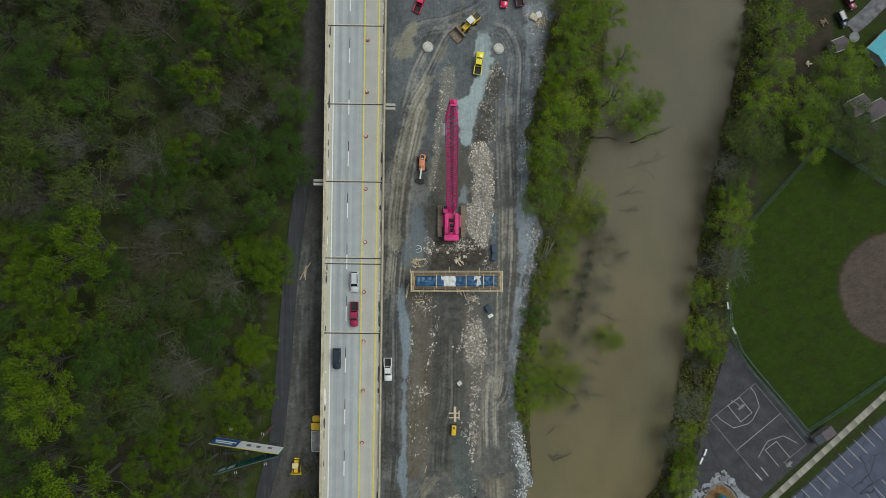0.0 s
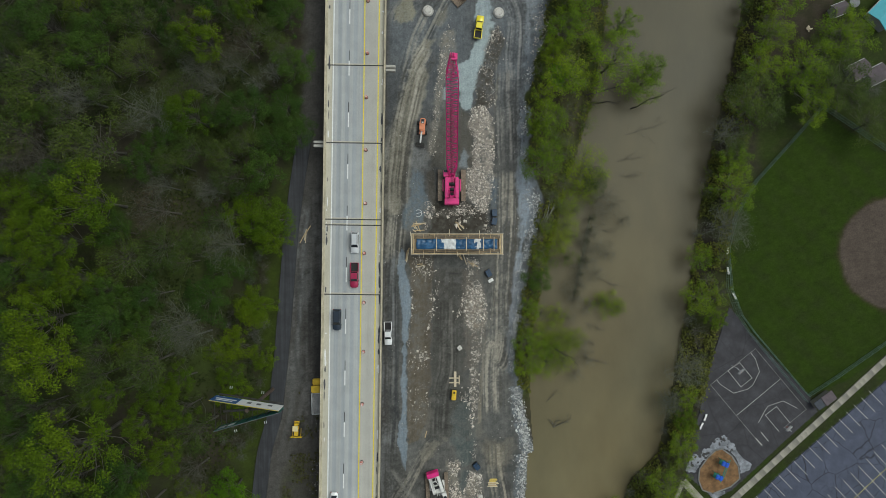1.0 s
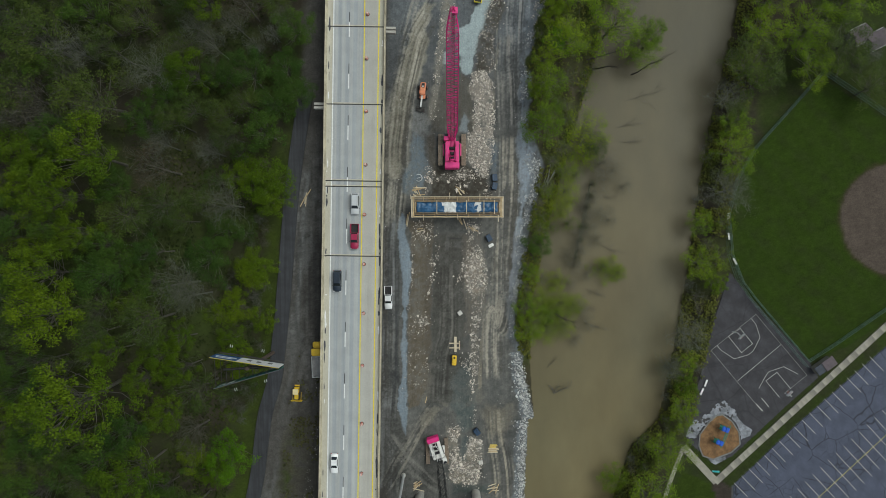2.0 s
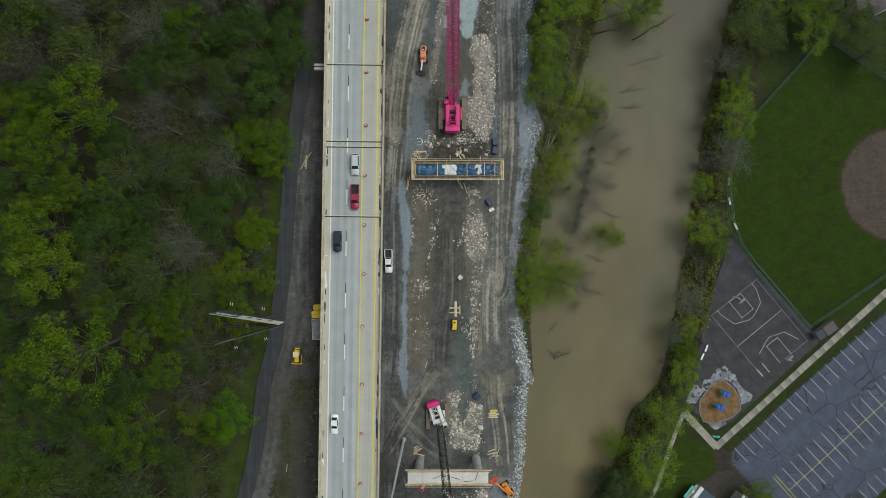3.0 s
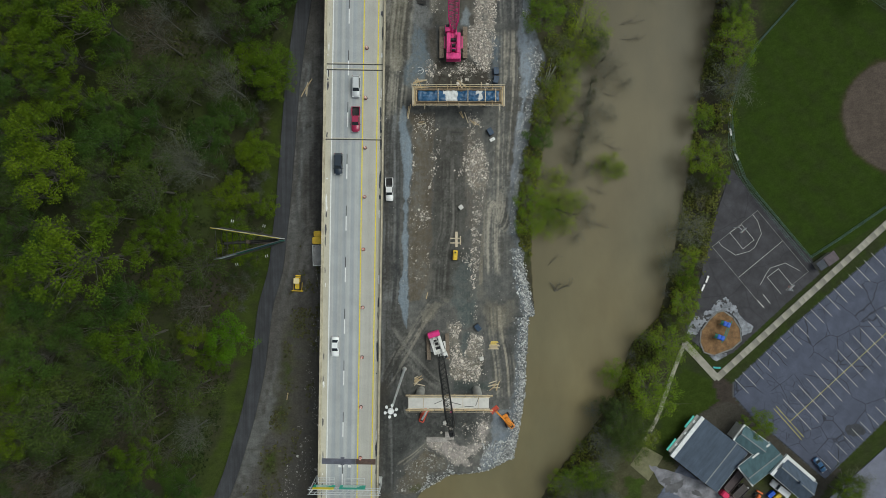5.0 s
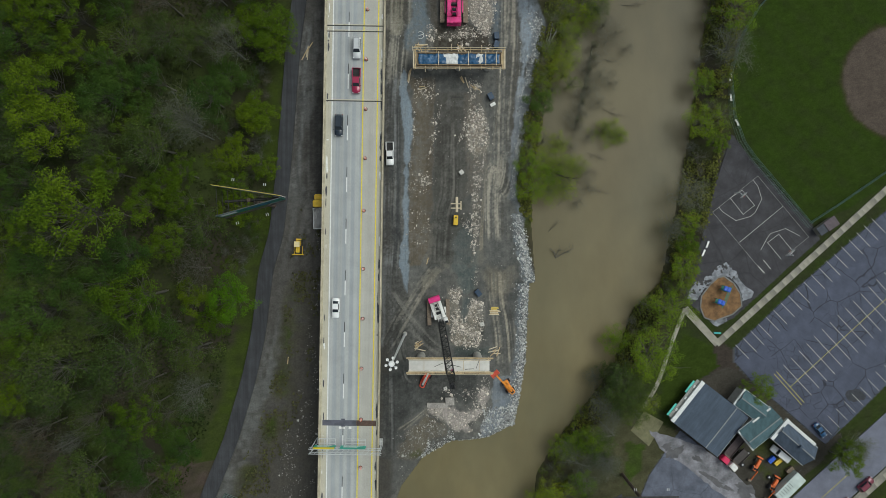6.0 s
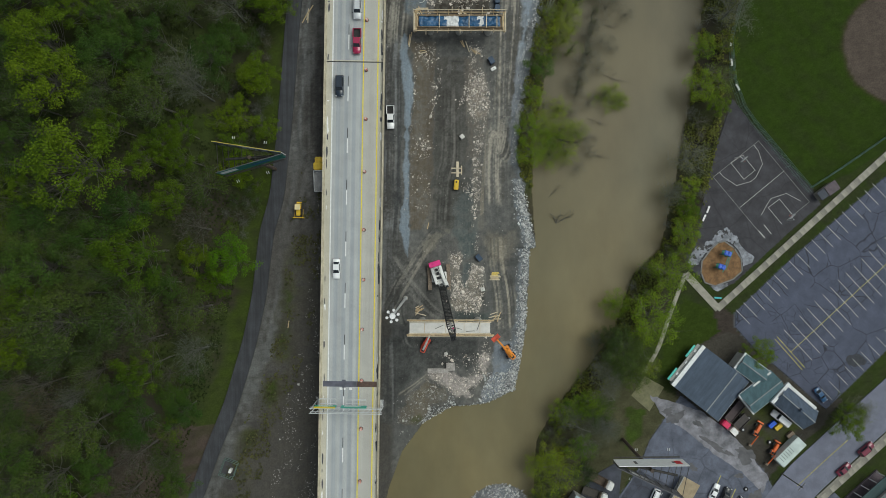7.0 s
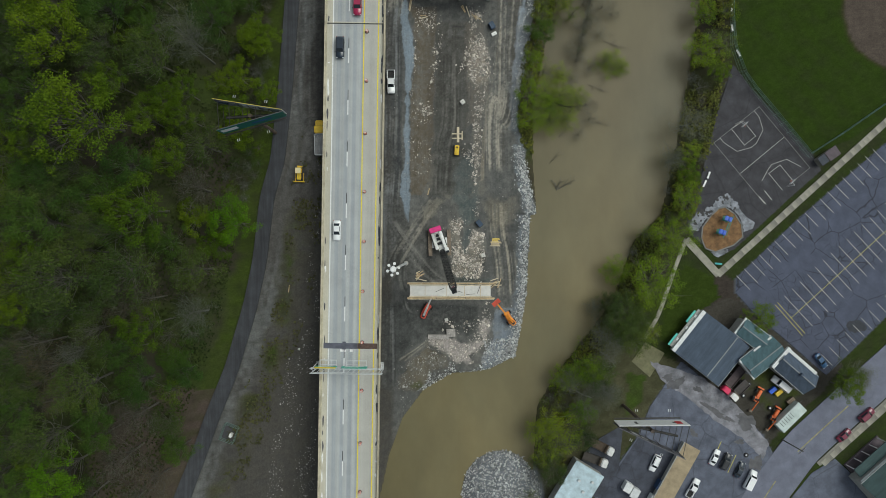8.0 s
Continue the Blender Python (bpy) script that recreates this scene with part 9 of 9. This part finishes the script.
def box_truck(px, py, dx, dy, bed, label, cab_paint=None, long=3.4):
    t = thing("flatbed_truck", pose(px, py, Z0, 0, 0, px_turn(dx, dy)), label, "truck", "yard trucks")
    c = part("cab", boxed(-1.05, 1.05, 1.4, 3.2, .6, 2.4, bevel=.25), cab_paint or crane_white, t, "rounded cab")
    part("windscreen", boxed(-.9, .9, 2.9, 3.24, 1.5, 2.15, bevel=.03), glass_dark, c)
    part("bed", boxed(-1.1, 1.1, -long, 1.2, .8, 1.0), bed, t)
    for s in (-1.08, 1.08):
        part("bed_side", boxed(s - .05, s + .05, -long, 1.2, 1.0, 1.35), bed, t)
    part("headboard", boxed(-1.1, 1.1, 1.05, 1.2, 1.0, 2.1), rust_steel, t)
    wheels(t, .9, 2.3, -2.0, .42)


box_truck(41.5, -126.0, 1, .5, plain("brown_truck_bed", (.09, .065, .045), .8), "white-cabbed truck with a brown bed in the yard")
box_truck(39.8, -129.4, 1, .35, plain("dark_truck_bed", (.06, .052, .045), .8), "white-cabbed truck with a dark bed in the yard")
box_truck(75.35, -108.95, -3.34, 3.97, plain("plum_truck_bed", (.085, .066, .068), .85), "red-cabbed truck with a long brown bed beside the depot", paint("red"), 5.2)
box_truck(77.6, -110.95, -2.42, 2.38, plain("grey_truck_bed", (.07, .062, .06), .85), "white-cabbed truck with a dark slatted bed on grass", None, 3.2)


def tractor(px, py, dx, dy, label):
    t = thing("tractor", pose(px, py, .05, 0, 0, px_turn(dx, dy)), label, "tractor", "orange machines")
    part("hood", boxed(-.4, .4, .2, 2.2, .7, 1.4, bevel=.1), lift_orange, t)
    part("seat_platform", boxed(-.6, .6, -1.1, .2, .6, 1.0, bevel=.06), lift_orange, t)
    part("seat", boxed(-.25, .25, -.8, -.3, 1.0, 1.5, bevel=.06), rubber, t)
    bm = bmesh.new()
    box(bm, -.12, .12, -1.6, 1.6, -.12, .12, bevel=.03, m=pose(.3, -2.2, 1.6, 25, 0, 8))
    part("digger_arm", bm, lift_orange, t)
    part("digger_bucket", boxed(.0, .8, -4.2, -3.6, .3, .9, bevel=.06), rust_steel, t)
    part("front_loader", boxed(-.9, .9, 2.5, 2.9, .2, .8, bevel=.08), lift_orange, t)
    for x in (-.75, .75):
        part("wheel", tubed((x - .2, -.6, .65), (x + .2, -.6, .65), .65, sides=16), rubber, t)
        part("wheel", tubed((x - .14, 1.6, .4), (x + .14, 1.6, .4), .4, sides=14), rubber, t)


tractor(82.47, -112.85, .55, -1, "orange tractor digger on rough grass")
tractor(87.01, -117.96, .6, -1, "orange tractor digger parked beside a trailer")
tr = thing("cargo_trailer", pose(90.65, -117.67, .05, 0, 0, px_turn(1, -1)), "long white cargo trailer with a ribbed worn roof", "trailer")
part("body", boxed(-1.6, 1.6, -4.2, 4.2, .5, 2.7, bevel=.08), plain("pale_trailer_white", (0.50, 0.58, 0.56), .5, vary=.2, scale=.5), tr)
for k in range(6):
    part("roof_slot", boxed(-1.3, .4, -3.2 + .75 * k, -3.08 + .75 * k, 2.69, 2.73), black_steel, tr)
wheels(tr, 1.4, -1.5, -2.6, .45)
part("drawbar", boxed(-.1, .1, 4.2, 5.6, .5, .65), steel_dark, tr)
for px, py, c, lab in ((86.82, -111.02, play_blue, "blue crate of parts on rough grass"), (88.48, -111.62, cat_yellow, "yellow crate of parts on rough grass"), (91.65, -113.72, rust_steel, "rusty scrap bin on rough grass"), (79.29, -109.99, plain("brown_cover", (.06, .045, .04), .9), "dark covered stack beside the depot")):
    bxx = thing("crate", pose(px, py, .05, 0, 0, 40), lab, "crate", "yard crates")
    part("box", boxed(-1.0, 1.0, -.5, .5, 0, .8, bevel=.05), c, bxx)
    part("lid", boxed(-1.03, 1.03, -.53, .53, .8, .88, bevel=.02), c, bxx)
tyre_places = ((80.79, -109.53), (79.31, -112.55), (86.40, -115.85), (80.15, -128.39))
for px, py in tyre_places:
    ty3 = thing("scrap_tyre", pose(px, py, .22, 0, 0, 0), "old black tyre lying flat on the ground", "tyre", "old tyres")
    bm = bmesh.new()
    for k in range(16):
        a, b = 2 * math.pi * k / 16, 2 * math.pi * (k + 1) / 16
        tube(bm, (.42 * math.cos(a), .42 * math.sin(a), 0), (.42 * math.cos(b), .42 * math.sin(b), 0), .2, sides=7, cap=False)
    part("tread", bm, rubber, ty3)
    part("rim", tubed((0, 0, -.1), (0, 0, .1), .26, sides=14), rim_metal, ty3)
for px, py in ((54.70, -95.00), (55.91, -96.35)):
    bn = thing("waste_bin", pose(px, py, .05, 0, 0, 0), "round black waste bin beside the footpath", "waste bin", "bins")
    part("drum", tubed((0, 0, 0), (0, 0, .9), .42, .48, 16), rubber, bn)
    part("lid", tubed((0, 0, .9), (0, 0, 1.0), .5, .3, 16), steel_dark, bn)
up = thing("utility_pole", pose(89.76, -124.29, 0, 0, 0, 45), "wooden utility pole with a crossarm by the street", "utility pole")
part("pole", tubed((0, 0, 0), (0, 0, 9.5), .17, .11, 10), bark, up)
part("crossarm", boxed(-1.2, 1.2, -.06, .06, 8.7, 8.85), bark, up)
for x in (-1.0, -.4, .4, 1.0):
    part("insulator", tubed((x, 0, 8.85), (x, 0, 9.05), .05, .03, 8), trim_white, up)


# ---- billboards ----
def billboard(apex, far_a, far_b, top, label, art):
    """Two faces in a V on one steel column; apex and far ends in plan."""
    (ax, ay), face_h = apex, 4.27
    gz = ground_z((ax + far_a[0]) / 2, (ay + far_a[1]) / 2)
    b = thing("billboard", pose(ax, ay, gz), label, "billboard", "billboards")
    mid = []
    for k, far in enumerate((far_a, far_b)):
        d = Vector((far[0] - ax, far[1] - ay, 0))
        L, a = d.length, math.atan2(d.y, d.x)
        q = Matrix.Rotation(a, 4, "Z")
        out = 1 if (k == 0) == (math.cos(a) > 0) else -1
        z1 = top - gz
        z0 = z1 - face_h

        def put(name, bm, mat, lab="", parent=b):
            bmesh.ops.transform(bm, matrix=q, verts=bm.verts)
            return part(name, bm, mat, parent, lab)
        o = out * .15
        face = put("face", boxed(0, L, min(o, o + out * .12), max(o, o + out * .12), z0, z1), art[k][0], art[k][1])
        for n, (s0, s1, t0, t1, mat) in enumerate(art[k][2]):
            yy = o + out * (.13 + .012 * n)
            put("face_panel", boxed(L * s0, L * s1, min(yy, o), max(yy, o), z0 + face_h * t0, z0 + face_h * t1), mat, parent=face)
        put("top_trim", boxed(0, L, min(o, o + out * .13), max(o, o + out * .13), z1, z1 + .06), art[k][3], "top edge strip", face)
        put("catwalk", boxed(.3, L - .3, min(out * .3, out * .62), max(out * .3, out * .62), z0 - .75, z0 - .68), steel_dark)
        for n in range(7):
            x = .4 + (L - .8) * n / 6
            put("upright", boxed(x - .07, x + .07, -.08 if out > 0 else 0, .0 if out > 0 else .08, z0 - .9, z1 - .1), steel_dark)
            if n in (2, 5):
                arm = put("floodlight_arm", tubed((x, out * .4, z0 - .5), (x, out * 2.3, z0 - .5), .022, sides=6), steel_dark)
                for e in (-.22, .22):
                    put("floodlight", boxed(x + e - .05, x + e + .05, min(out * 2.0, out * 2.6), max(out * 2.0, out * 2.6), z0 - .55, z0 - .42), galvanised, parent=arm)
        mid.append(Vector((math.cos(a), math.sin(a), 0)))
        last_l = L
    for s in (.2, .4, .6, .8, .97):
        for z in (z0 + .3, z1 - .6):
            part("cross_brace", tubed(mid[0] * last_l * s + Vector((0, 0, z)), mid[1] * last_l * s + Vector((0, 0, z)), .07, sides=5), steel_dark, b)
    c = (mid[0] + mid[1]) * last_l * .27
    part("column", tubed((c.x, c.y, -.3), (c.x, c.y, z0 + 1.5), .45, .42, 16), plain("brown_column_steel", (0.10, 0.075, 0.06), .7, vary=.3), b)
    w = (mid[0] + mid[1]).normalized()
    bm = bmesh.new()
    tube(bm, Vector((0, 0, z0 + .6)) + w * .5, Vector((0, 0, z0 + .6)) + w * last_l * .9, .3, sides=10)
    part("torsion_beam", bm, steel_dark, b)


ad_white = plain("white_poster", (0.70, 0.71, 0.72), .5, vary=.08)
ad_blue = plain("blue_poster", (0.012, 0.07, 0.22), .5, vary=.1)
ad_green = plain("green_poster", (0.01, 0.12, 0.10), .5, vary=.1)
ad_yellow = plain("yellow_trim", (0.46, 0.38, 0.07), .5, vary=.1)
ad_red = plain("red_poster", (0.5, 0.02, 0.03), .5, vary=.1)
ad_grey = plain("grey_poster_marks", (0.10, 0.10, 0.11), .5, vary=.1)
billboard((-35.28, -44.10), (-50.14, -41.81), (-49.26, -48.14), 31.0, "two-sided highway billboard on a dark steel column", (
    (ad_white, "white and blue poster face", ((.62, 1.0, .02, .98, ad_blue), (.66, .96, .35, .5, ad_white), (.70, .94, .6, .72, ad_white), (.30, .36, .35, .6, ad_grey), (.44, .50, .35, .6, ad_grey), (.14, .2, .3, .5, ad_grey)), ad_yellow),
    (ad_green, "dark teal poster face", ((.72, .97, .3, .75, ad_white), (.2, .5, .4, .6, ad_blue)), ad_grey)))
billboard((38.93, -113.43), (54.88, -113.25), (53.91, -120.49), 25.0, "white two-sided billboard on dark steel framing", (
    (ad_white, "white poster face", ((.26, .30, .3, .7, ad_grey), (.84, .93, .3, .75, ad_red), (.80, .84, .4, .6, ad_grey)), ad_white),
    (ad_grey, "dark poster back", ((.2, .6, .3, .7, ad_white),), ad_grey)))

# fenced cabinet by the hill lane
ex, ey = -55.57, -121.26
cab2 = thing("utility_enclosure", stands(ex, ey, -20, 0.0), "fenced pad with a small white utility cabinet", "utility enclosure")
part("pad", boxed(-1.7, 1.7, -2.0, 2.0, -.3, .08), plain("dark_gravel_pad", (.06, .06, .065), .9), cab2)
part("cabinet", boxed(.2, .9, -.9, .1, .08, 1.3, bevel=.04), crane_white, cab2)
for a, b in (((-1.8, -2.1), (1.8, -2.1)), ((1.8, -2.1), (1.8, 2.1)), ((1.8, 2.1), (-1.8, 2.1)), ((-1.8, 2.1), (-1.8, -2.1))):
    for z in (.1, .9, 1.8):
        part("fence_rail", tubed((*a, z), (*b, z), .04, sides=5), link, cab2)
    for k in range(5):
        p = Vector((*a, 0)).lerp(Vector((*b, 0)), k / 5)
        part("fence_post", tubed(p, p + Vector((0, 0, 1.8)), .04, sides=5), link, cab2)
